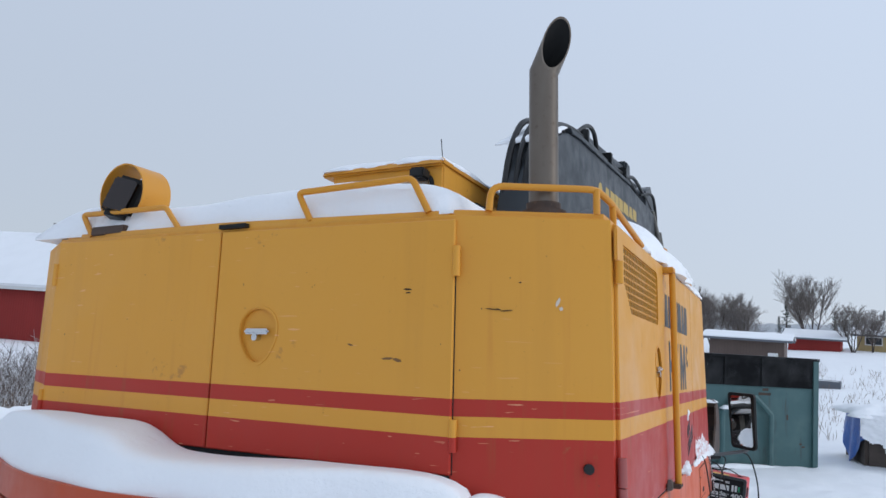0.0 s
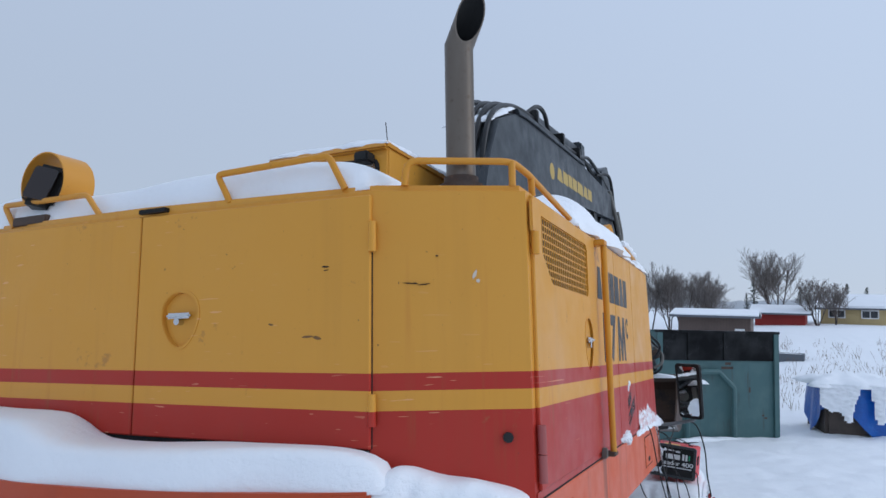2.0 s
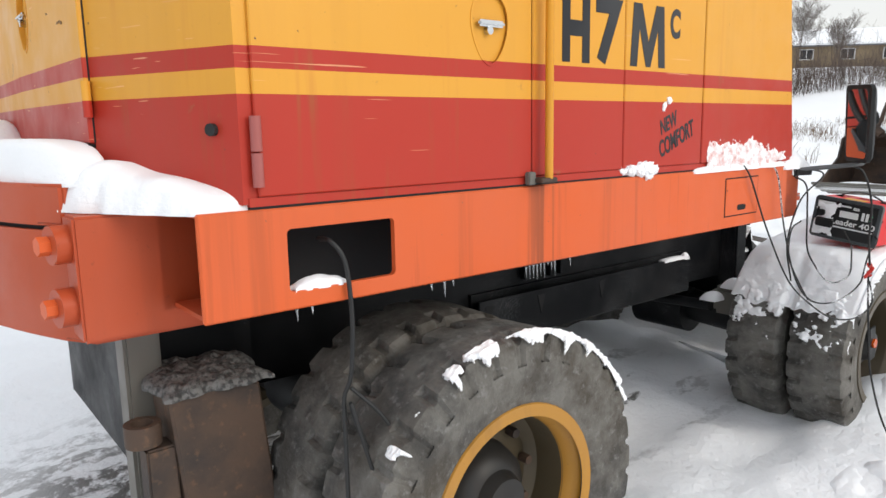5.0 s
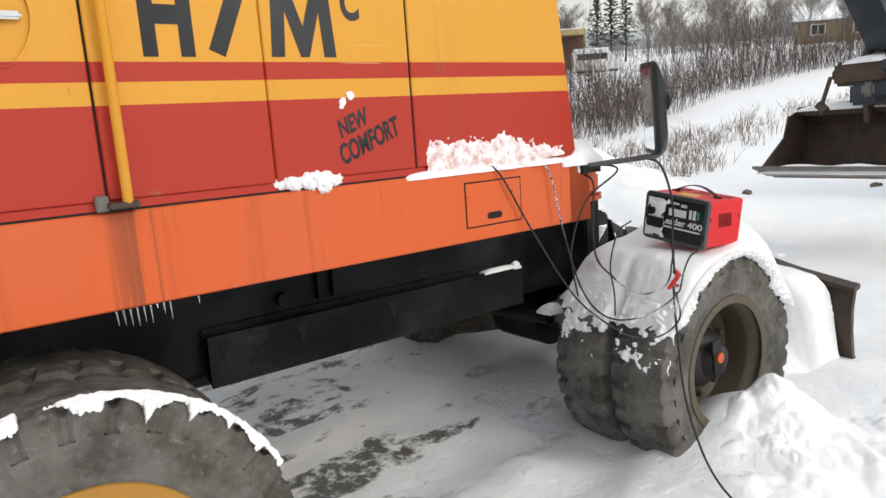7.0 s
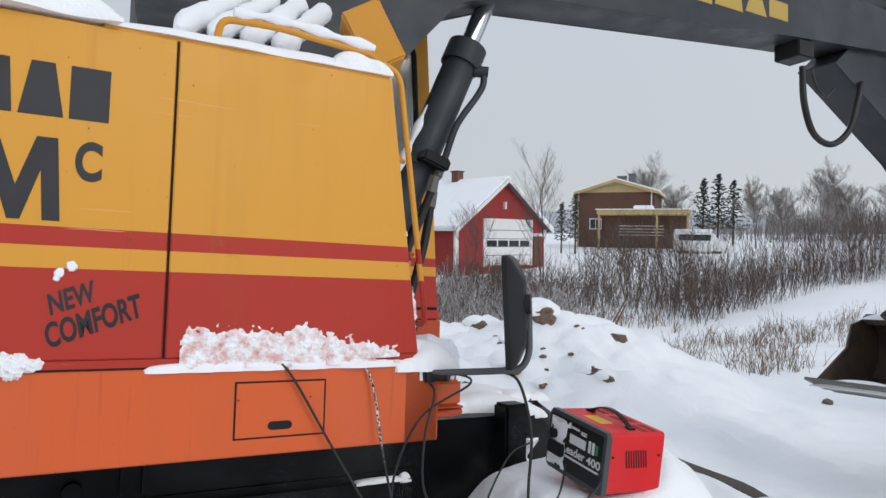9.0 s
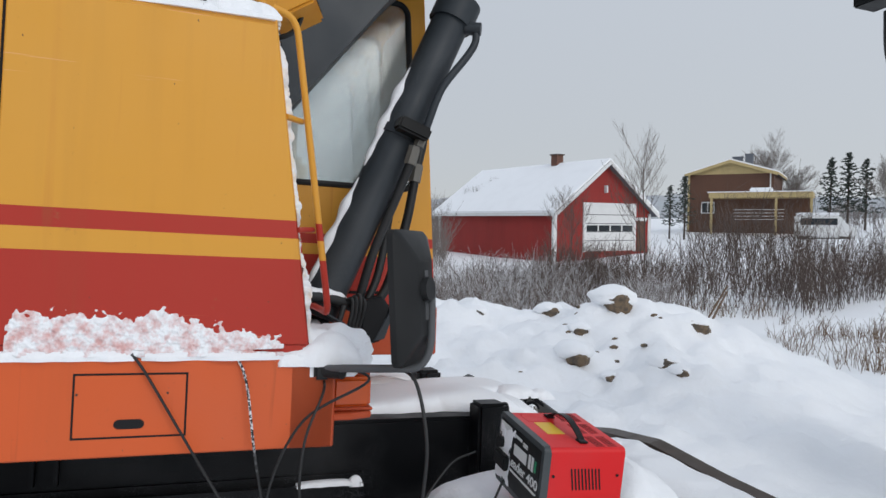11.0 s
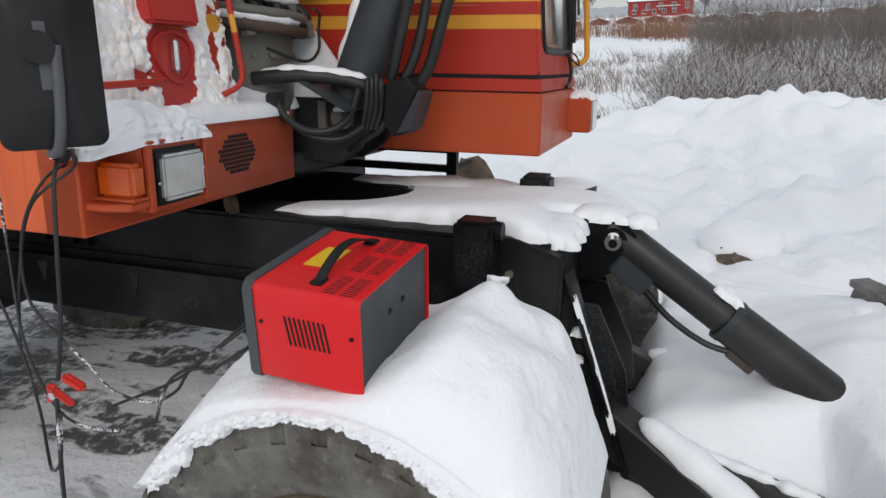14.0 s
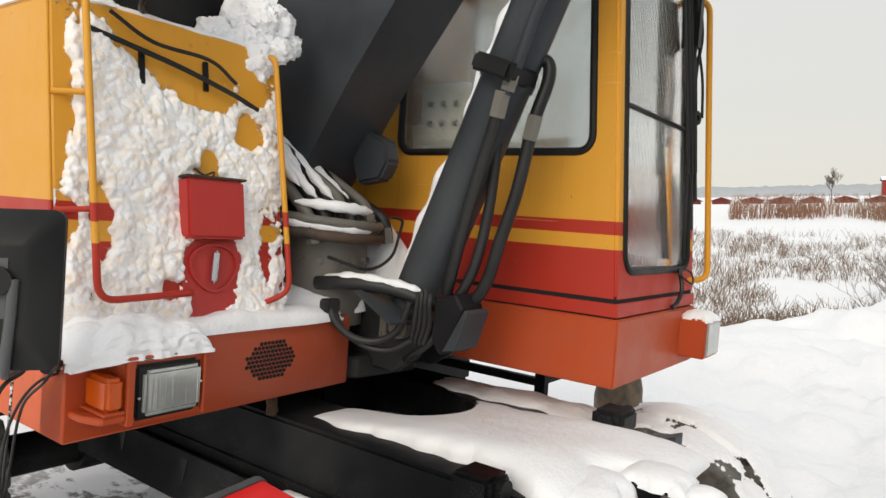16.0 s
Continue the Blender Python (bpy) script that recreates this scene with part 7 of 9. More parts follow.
    # trodden snow along the machine's front quarter
    def gx(s, t):
        return 1.46 + 1.5 * s

    def gy(s, t):
        return 1.75 + 2.9 * t

    def gt(s, t, x, y):
        e = max(0.0, 1 - abs(2 * s - 1) ** 6) * max(0.0, 1 - abs(2 * t - 1) ** 6)
        lumps = 0.045 * abs(n2(x, y, 3.6, 13)) + 0.045 * abs(n2(x, y, 8.0, 15)) + 0.018 * abs(n2(x, y, 19, 17))
        return land(x, y) - 0.035 + e * (0.025 + lumps)

    snow("trodden_snow", hump(gx, gy, 130, 240, gt, lambda s, t, x, y: land(x, y) - 0.12), "lumpy trodden snow beside the machine", m=Matrix())
    # undercarriage
    def fx(s, t):
        return CX - 0.34 + (0.61 + 0.075 * bell(t - 0.96, 0.10) + 0.03 * n2(t * 3, 2, 1.0, 6)) * s + (0.03 * n2(t * 7, s, 1.5, 4) + 0.007 * n2(t * 15, s, 1.5, 8) - 0.012) * (abs(2 * s - 1) ** 4)

    def fy(s, t):
        return 2.56 + (0.985 + 0.17 / (1 + math.exp((s - 0.44) * 40)) - 0.03 * bell(s - 0.6, 0.08)) * t + (0.14 if s < 0.5 else 0.0) * (1 - t) * (0.5 - s) * 2

    def ft(s, t, x, y):
        hole = bell(math.hypot((x - 0.04) / 0.27, (y - 2.60) / 0.31), 1.0)
        e = max(0.0, 1 - abs(2 * s - 1) ** 9) ** 0.5 * max(0.0, 1 - abs(2 * t - 1) ** 9) ** 0.5
        return 1.152 + (0.045 + 0.02 * n2(x, y, 3, 5) + 0.02 * bell(y - 3.4, 0.2)) * e * (1 - 0.75 * bell(math.hypot(x - 0.04, y - 2.6), 0.43)) - 0.012 * hole

    bm = hump(fx, fy, 90, 150, ft, lambda s, t, x, y: 1.135)
    gone = [f for f in bm.faces if len(f.verts) > 4]
    for f in bm.faces:
        q = f.calc_center_median()
        w = 0.03 * n2(q.y, 0, 7, 2)
        if math.hypot((q.x + 0.02) / (0.27 + w), (q.y - 2.52) / (0.40 + w)) < 1 or (q.x < 0.2 and q.y < 2.5):
            gone.append(f)
    bmesh.ops.delete(bm, geom=list(set(gone)), context="FACES")
    snow("snow_on_chassis", bm, "smooth snow on the chassis nose")
    snow("snow_on_shelf", pillow(-0.50, -0.31, 2.50, 3.28, 1.146, 0.035, 20, 60, 0.03, 49, power=3, lump=0.7, freq=6), "thin snow strip along the chassis shelf")
    snow("snow_pile", pillow(-0.19, 0.06, 2.12, 2.66, 1.45, 0.42, 20, 30, 0.01, 48, power=1.6, lump=0.2), "snow heaped behind the hoses beside the cab")
    snow("snow_on_tray", pillow(0.535, 0.575, 2.60, 2.80, 0.942, 0.012, 8, 24, 0.004, 40, power=3), "sliver of snow on the side tray")
    snow("snow_lump", pillow(0.540, 0.574, 2.79, 2.84, 0.935, 0.04, 10, 10, 0.004, 41, power=2), "small snow lump on the side tray")
    snow("snow_patch", crust(lambda u, v, o: (0.601 + o, u, v), 3.395, 3.462, 0.97, 1.062, lambda u, v: min((u - 3.400) * 14, (3.456 - u) * 14, (v - 1.02 + 1.1 * (3.43 - u)) * 9, (1.060 - v) * 30) + 0.10 * n2(u, v, 40, 3), 0.014, 50, 60, 4, 0.5, 30), "patch of snow stuck to the chassis nose")
    for x, y, z, r in ((0.455, 3.66, 0.865, 0.022), (0.46, 3.655, 0.78, 0.015), (0.515, 3.443, 0.945, 0.018), (0.204, 3.716, 1.121, 0.012), (0.125, 3.80, 1.15, 0.045), (0.15, 2.705, 1.495, 0.02), (0.13, 4.09, 0.945, 0.018), (0.72, 3.06, 0.76, 0.05), (0.66, 2.95, 0.70, 0.05)):
        snow("snow_lump", pillow(x - r, x + r, y - r * 1.2, y + r * 1.2, z, r, 10, 10, 0.004, 43 + x, power=2), "small snow lump on black steel")
    snow("snow_on_ears", pillow(0.03, 0.192, 3.57, 3.755, 1.163, 0.04, 26, 26, 0.006, 51, power=3, lump=0.2, freq=5), "rounded snow on the cylinder's pivot ears")
    snow("snow_on_cylinder", turned(pillow(-0.042, 0.036, -0.055, 0.055, 0, 0.022, 18, 22, 0.006, 53, power=2.4, lump=0.5, freq=14), pose(0.155, 4.098, 0.934, -34, 0, 0)), "frozen snow wedged behind the sleeve's rim")
    snow("snow_on_nose", pillow(0.13, 0.445, 3.42, 3.63, 1.125, 0.065, 30, 26, 0.012, 54, power=3.5, lump=0.25, freq=5), "rounded snow over the chassis nose's edge")
    snow("snow_on_flange", turned(pillow(-0.015, 0.013, -0.26, 0.20, 0, 0.007, 8, 60, 0.008, 47, power=3), pose(0.490, 3.726, 0.745, -71, 0, 0)), "narrow strip of snow on a sloping flange")
    # boom, cylinder, bucket
    foot, head = Vector((0.10, 2.72, 1.52)), Vector((0.10, 3.296, 2.893))
    along = (head - foot).normalized()
    over = Vector((0, -along.z, along.y))
    for a, b in ((0.10, 0.62), (0.68, 1.18)):
        snow("snow_on_cylinder", tube([foot + along * (a + (b - a) * f / 24) + over * 0.082 + Vector((0.02 + 0.008 * n2(f, a, 0.4, 5), 0, 0)) for f in range(25)], lambda f: 0.006 + 0.022 * (1 - abs(2 * f - 1) ** 3) * (0.8 + 0.35 * math.sin(f * 19)), 10), "strip of snow along the boom cylinder's upper side")
    snow("snow_on_boom", turned(pillow(-0.10, 0.28, -0.28, 0.30, 0, 0.05, 16, 24, 0.02, 51, power=3), pose(0, 2.72, 3.63, 26, 0, 0)), "snow on the boom's knee")
    snow("snow_on_boom", pillow(-0.10, 0.26, 3.3, 4.3, 3.78, 0.06, 14, 40, 0.02, 52, power=3), "snow along the boom's back")
    snow("snow_on_lip", pillow(-0.78, 0.82, 7.50, 7.84, 0.955, 0.085, 40, 14, 0.02, 54, power=3), "snow on the bucket's lip")
    snow("snow_on_bucket", pillow(-0.75, 0.81, 8.24, 8.56, 1.56, 0.09, 40, 14, 0.03, 55, power=3), "snow on top of the bucket")
    snow("snow_on_bucket", pillow(-0.20, 0.42, 8.05, 8.52, 2.0, 0.07, 20, 14, 0.03, 56, power=3), "snow on the bucket coupler")
    snow("snow_on_cab_lamp", pillow(-1.06, -0.88, 3.37, 3.485, 1.513, 0.035, 14, 14, 0.01, 57, power=3), "snow on the cab's lamp box")
    for pts in ([(0.31, 2.47, 1.622), (0.275, 2.60, 1.630), (0.22, 2.75, 1.618), (0.18, 2.84, 1.598)], [(0.44, 2.12, 2.205), (0.41, 2.26, 2.09), (0.37, 2.38, 1.97), (0.35, 2.46, 1.90)], [(0.35, 2.12, 2.185), (0.32, 2.26, 2.08), (0.29, 2.38, 1.97), (0.27, 2.46, 1.90)], [(0.26, 2.12, 2.17), (0.24, 2.26, 2.06), (0.20, 2.38, 1.95), (0.18, 2.46, 1.89)], [(0.42, 2.42, 1.885), (0.30, 2.535, 1.875), (0.14, 2.54, 1.865)], [(0.47, 2.10, 2.235), (0.45, 2.22, 2.14), (0.42, 2.34, 2.02), (0.40, 2.42, 1.94)], [(0.40, 2.10, 2.21), (0.37, 2.24, 2.11), (0.34, 2.36, 1.99)], [(0.46, 2.30, 1.825), (0.40, 2.46, 1.812), (0.26, 2.55, 1.80), (0.12, 2.53, 1.795)], [(0.30, 2.10, 2.19), (0.28, 2.20, 2.12), (0.25, 2.32, 2.02)]):
        snow("snow_on_hose", tube(smooth_path(pts), lambda f: 0.017 * (1 - abs(2 * f - 1) ** 4) + 0.003 + 0.003 * math.sin(f * 31), 8), "thin snow on a hydraulic hose")
    # drift behind the blade
    def bx(s, t):
        return -1.24 + 2.52 * s

    def by(s, t):
        return 3.60 + (1.13 + 0.012 * bx(s, t) ** 2) * t

    def step(v):
        v = max(0.0, min(1.0, v))
        return v * v * (3 - 2 * v)

    def bt(s, t, x, y):
        lip = 0.735 - 0.10 * x * x + 0.05 * bell(x + 0.4, 0.4)
        inner = 0.55 + (lip - 0.55) * t ** 1.3 + 0.05 * bell(math.hypot(x - 0.15, y - 4.5), 0.22) - 0.40 * step((3.90 - y) / 0.22)
        outer = (0.14 + (lip - 0.20) * step((y - 4.36) / 0.42)) * (1 - 0.9 * step((x - 0.98) / 0.28))
        edge = 0.41 + 0.23 * (y - 4) + 0.62 * step((y - 4.38) / 0.22)
        inner = min(inner, 0.525 - 0.141 * (y - 4) + 0.9 * max(0.0, edge - x) + 0.3 * max(0.0, y - 4.45))
        k = step((x - edge + 0.02) / 0.10)
        h = inner * (1 - k) + outer * k
        h += 0.04 * n2(x, y, 2.4, 6) + 0.02 * n2(x, y, 6.5, 2)
        hole = bell(math.hypot(x - 0.28, (y - 4.42) * 0.8), 0.09)
        return max(0.0, min(h - 0.04 * hole, lip + 0.02 * n2(x, y, 4, 8)))

    snow("snow_drift", hump(bx, by, 90, 50, bt, lambda s, t, x, y: -0.2), "snow drifted up behind the dozer blade")
    for mirrored in (0, 1):
        line = [Vector((0.385 + 0.32 * f, 3.74 + 0.99 * f, 0.652 - 0.537 * f)) for f in [0.12 + 0.82 * k / 40 for k in range(41)]]
        if mirrored:
            line = [Vector((2 * CX - q.x, q.y, q.z)) for q in line]
        snow("snow_on_arm", tube(line, lambda f: 0.012 + 0.043 * (1 - abs(2 * f - 1) ** 8) + 0.004 * math.sin(f * 41), 14), "roll of snow along the blade's push arm")
    snow("snow_on_bar", tube([Vector((0.375 + 0.17 * f + 0.014 * n2(f * 8, 0, 1.0, 4), 3.88 + 0.60 * f, 0.532 - 0.075 * f)) for f in [k / 50 for k in range(51)]], lambda f: 0.020 + 0.016 * n2(f * 14, 0, 1.0, 7) + 0.010 * n2(f * 40, 0, 1.0, 2), 10), "thin ragged snow on the blade's frame bar")
    snow("snow_lump", turned(pillow(-0.30, 0.22, -0.13, 0.10, 0, 0.13, 30, 20, 0.02, 63, power=2.4, lump=0.5, freq=6), pose(-0.48, 4.63, 0.64, 0, 0, 4)), "snow heaped against the blade's upper edge")
    snow("snow_on_blade", turned(pillow(-0.03, 0.03, -0.09, 0.09, 0, 0.022, 10, 20, 0.010, 64, power=2.4), pose(0.80, 4.785, 0.680, -14, 0, 90)), "small snow patch on the blade's top edge")

    def plaster(u, v):
        return min((u - 0.50) * 5, (1.20 - u) * 6, (v - 0.16) * 4, (0.50 - 0.06 * u - v) * 8, 0.4) + 0.14 * n2(u, v, 7, 5) + 0.08 * n2(u, v, 22, 3)

    snow("snow_on_blade", crust(lambda u, v, o: (u, 4.736 + 0.012 * u * u - o, v), 0.45, 1.25, 0.10, 0.52, plaster, 0.03, 80, 50, 6, 0.4, 8), "snow plastered on the back of the blade")

    # frozen gravel on the support leg
    gr = Mat("frozen_gravel", (0.16, 0.16, 0.155), 0.8)
    gr.blend(gr.ramp(gr.noise(60, 4), 0.45, 0.6), (0.05, 0.05, 0.05)).bump(gr.noise(70, 4), 0.9, 0.012)
    ob = part("frozen_gravel", pillow(0.60, 0.88, -0.12, 0.19, 0.965, 0.04, 50, 50, 0.012, 60, power=5, lump=0.5, freq=24, tilt=0.0), gr.m, None, "", 70, LEVEL)
    tagged(ob, "grey frozen gravel heaped on the support leg", "gravel", kind="stuff")
    # icicles
    ice = Mat("ice", (0.85, 0.9, 0.93), 0.1)
    ice.b.inputs["Transmission Weight"].default_value = 0.8
    rnd = random.Random(5)
    for y, z, l in [(0.10, 1.246, 0.03), (0.14, 1.246, 0.02), (0.50, 1.246, 0.02), (0.545, 1.246, 0.045), (0.575, 1.246, 0.018)] + [(0.86 + 0.016 * k, 1.246, rnd.uniform(0.012, 0.05)) for k in range(9)] + [(1.06, 1.246, 0.025)]:
        ob = part("icicle", rod((1.247, y, z), (1.247, y + 0.002, z - l), 0.0030, 0.0005, n=6), ice.m, None, "", True, LEVEL)
        tagged(ob, "small icicle hanging from the deck edge", "icicle", "icicles")
    for y in (3.215, 3.245, 3.33):
        ob = part("icicle", rod((1.405, y, 0.845), (1.405, y, 0.815), 0.003, 0.0006, n=6), ice.m, None, "", True, LEVEL)
        tagged(ob, "small icicle hanging from the wheel rim", "icicle", "icicles")


machine_snow()


# ---- distance ----
def boards(name, base, width=0.14, across=0, dark=0.55):
    """Upright painted boards, joint by joint."""
    m = Mat(name, base, 0.7)
    m.blend(m.ramp(m.noise(1.1, 4, 0.6, (1, 1, 0.35)), 0.4, 0.7, 0, 0.5), tuple(c * 0.72 for c in base))
    saw = m.math("FRACT", m.math("DIVIDE", m.axis(across), width), 0.0)
    m.blend(m.ramp(saw, 0.0, 0.12, dark, 0), tuple(c * 0.35 for c in base))
    m.bump(m.ramp(saw, 0.0, 0.15), 0.6, 0.02)
    m.blend(m.ramp(m.noise(14, 5, 0.7, (1, 1, 0.1)), 0.6, 0.8, 0, 0.4), tuple(c * 0.5 for c in base))
    return m.m


FALU = boards("red_barn_boards", (0.30, 0.022, 0.016))
DARK_FALU = boards("dark_red_boathouse_boards", (0.17, 0.020, 0.016))
FALU_SIDE = boards("red_barn_side_boards", (0.30, 0.022, 0.016), across=1)
TRIM = painted("white_house_trim", (0.74, 0.74, 0.73), (0.45, 0.44, 0.42), 0.6, 0.25).m
BROWN = boards("brown_house_boards", (0.115, 0.052, 0.030), 0.18)
BROWN_SIDE = boards("brown_house_side_boards", (0.10, 0.046, 0.028), 0.18, 1)
OCHRE = boards("yellow_gable_boards", (0.52, 0.40, 0.19), 0.16)
PANE = Mat("dark_house_glass", (0.03, 0.035, 0.04), 0.08).m
BRICK = Mat("chimney_brick", (0.16, 0.07, 0.045), 0.8)
BRICK.blend(BRICK.ramp(BRICK.noise(8, 3, 0.5, (1, 1, 3)), 0.45, 0.6, 0, 0.6), (0.09, 0.05, 0.04))
BRICK = BRICK.m
BARK = Mat("grey_brown_bark", (0.085, 0.066, 0.055), 0.85)
BARK.blend(BARK.ramp(BARK.noise(6, 4), 0.45, 0.7, 0, 0.6), (0.045, 0.036, 0.032))
BARK = BARK.m
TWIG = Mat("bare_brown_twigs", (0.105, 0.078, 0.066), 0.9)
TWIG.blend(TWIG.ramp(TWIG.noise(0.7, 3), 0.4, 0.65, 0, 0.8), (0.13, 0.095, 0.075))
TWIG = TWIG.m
# frost grey and distance haze are both mixed into this pale twig colour
FARTWIG = Mat("hazed_frosty_twigs", (0.17, 0.145, 0.13), 0.9)
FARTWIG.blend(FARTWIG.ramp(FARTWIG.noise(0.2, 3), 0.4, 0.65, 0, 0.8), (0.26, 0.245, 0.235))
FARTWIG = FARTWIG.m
FROST = Mat("snow_caught_twigs", (0.60, 0.60, 0.61), 0.8)
FROST.blend(FROST.ramp(FROST.noise(2.0, 4), 0.42, 0.62, 0, 0.85), (0.30, 0.26, 0.24))
FROST = FROST.m
STRAW = Mat("dead_grass", (0.19, 0.13, 0.085), 0.9)
STRAW.blend(STRAW.ramp(STRAW.noise(1.5, 3), 0.4, 0.65, 0, 0.8), (0.16, 0.10, 0.065))
STRAW = STRAW.m
REED = Mat("rusty_reeds", (0.23, 0.115, 0.075), 0.9)
REED.blend(REED.ramp(REED.noise(0.35, 4), 0.42, 0.65, 0, 0.8), (0.30, 0.20, 0.13))
REED = REED.m
NEEDLE = Mat("dark_pine_needles", (0.030, 0.042, 0.032), 0.85)
NEEDLE.blend(NEEDLE.ramp(NEEDLE.noise(1.3, 4), 0.45, 0.7, 0, 0.7), (0.085, 0.10, 0.09))
NEEDLE = NEEDLE.m
FELT = Mat("snowy_felt_roof", (0.12, 0.13, 0.15), 0.8).m
ROCK = Mat("brown_rock", (0.17, 0.12, 0.075), 0.85)
ROCK.blend(ROCK.ramp(ROCK.noise(9, 5), 0.42, 0.62, 0, 0.9), (0.07, 0.06, 0.05)).bump(ROCK.noise(14, 5), 0.8, 0.03)
ROCK = ROCK.m


def spot(az, d, x=2.87, y=2.5):
    """The place at a bearing and a distance from the walk."""
    return x + d * math.cos(radians(az)), y + d * math.sin(radians(az))


def sticks(rows, sides=3):
    """Many thin tapered stems as one mesh; a row is (points, first radius, last radius)."""
    co, fs = [], []
    for pts, r0, r1 in rows:
        n = len(pts)
        d = (pts[-1] - pts[0])
        u, v = frame_of(d if d.length > 1e-6 else Vector((0, 0, 1)))
        at = len(co)
        for k, p in enumerate(pts):
            r = r0 + (r1 - r0) * k / (n - 1)
            for j in range(sides):
                a = 2 * math.pi * j / sides
                co.append(p + u * (r * math.cos(a)) + v * (r * math.sin(a)))
        for k in range(n - 1):
            for j in range(sides):
                i = (j + 1) % sides
                fs.append((at + k * sides + j, at + k * sides + i, at + (k + 1) * sides + i, at + (k + 1) * sides + j))
    return co, fs


def raw(name, co, fs, material, parent=None, m=None, label="", smooth=False):
    me = bpy.data.meshes.new(name)
    me.from_pydata(co, [], fs)
    if smooth:
        me.shade_smooth()
    me.materials.append(material)
    ob = new(name, me)
    if m is not None:
        ob.matrix_world = m
    if parent is not None:
        ob.parent = parent
    if label:
        ob["label"] = label
    return ob


def limb(rnd, p, d, length, r, depth, out, up=0.25, bend=0.18, kids=5, thin=0.008, reach=1.0):
    pts, q = [p.copy()], d.normalized()
    n = 4 if depth else 3
    for k in range(n):
        q = (q + Vector((rnd.uniform(-bend, bend), rnd.uniform(-bend, bend), rnd.uniform(-bend, bend) + up * 0.3))).normalized()
        pts.append(pts[-1] + q * (length / n))
    out.append((pts, r, max(thin * 0.6, r * 0.35)))
    if depth == 0:
        return
    for k in range(kids):
        f = 0.28 + 0.70 * (k + rnd.random()) / kids
        i = min(n - 1, int(f * n))
        at = pts[i].lerp(pts[i + 1], f * n - i)
        side = Vector((rnd.gauss(0, 1), rnd.gauss(0, 1), rnd.gauss(0, 0.4))).normalized()
        dd = (q * 0.72 + side * 0.85 + Vector((0, 0, up))).normalized()
        limb(rnd, at, dd, length * reach * rnd.uniform(0.42, 0.66) * (1.15 - 0.5 * f), max(thin, r * 0.5), depth - 1, out, up, bend, kids, thin, 1.0)


def bare_tree(x, y, h, seed, label, depth=3, kids=6, thin=0.009, stems=1, spread=0.10, up=0.35, mat=None, group="", stout=0.014):
    rnd = random.Random(seed)
    t = thing("bare_tree", label, "tree", m=pose(x, y, land(x, y) - 0.1), group=group)
    trunks, twigs = [], []
    for s in range(stems):
        rows = []
        lean = Vector((rnd.uniform(-spread, spread), rnd.uniform(-spread, spread), 1))
        limb(rnd, Vector((rnd.uniform(-.1, .1) * (stems > 1), rnd.uniform(-.1, .1) * (stems > 1), 0)), lean, h * rnd.uniform(0.86, 1.0), h * stout, depth, rows, up, 0.10, kids, thin, 0.55 if kids == 9 and depth == 3 and stems == 1 else 1.0)
        trunks.append(rows[0])
        twigs += rows[1:]
    raw("trunk", *sticks(trunks, 7), BARK, t)
    raw("crown", *sticks(twigs, 3), mat or TWIG, t)
    return t


def pine(x, y, h, seed, label, w=0.28, bare=0.25, group=""):
    """A conifer: whorls of boughs, each a spray of short needle clumps."""
    rnd = random.Random(seed)
    t = thing("pine_tree", label, "tree", m=pose(x, y, land(x, y) - 0.1), group=group)
    raw("trunk", *sticks([([Vector((0, 0, 0)), Vector((0.05, 0, h * 0.5)), Vector((0, 0, h))], h * 0.018, 0.01)], 7), BARK, t)
    co, fs = [], []
    n = 46
    for k in range(n):
        f = k / n
        z = h * (bare + (1 - bare) * f)
        reach = h * w * ((1 - f) ** 0.7 * 0.85 + 0.1) * rnd.uniform(0.55, 1.1)
        a = k * 2.4 + rnd.uniform(-0.4, 0.4)
        for s in range(7):
            g = (s + 0.6) / 7
            c = Vector((math.cos(a) * reach * g, math.sin(a) * reach * g, z + reach * g * 0.12 + rnd.uniform(-.1, .1)))
            for b in range(5):
                size = h * 0.032 * rnd.uniform(0.6, 1.3)
                d = Vector((rnd.gauss(0, 1), rnd.gauss(0, 1), rnd.gauss(0.25, 0.5))).normalized()
                u, v = frame_of(d)
                i = len(co)
                co += [c + u * size * 0.35, c - u * size * 0.35, c + d * size, c + v * size * 0.35]
                fs += [(i, i + 1, i + 2), (i + 1, i + 3, i + 2), (i + 3, i, i + 2)]
    raw("crown", co, fs, NEEDLE, t)
    return t


def stand(name, label, category, rows, material):
    return tagged(raw(name, *sticks(rows, 3), material), label, category, kind="stuff")


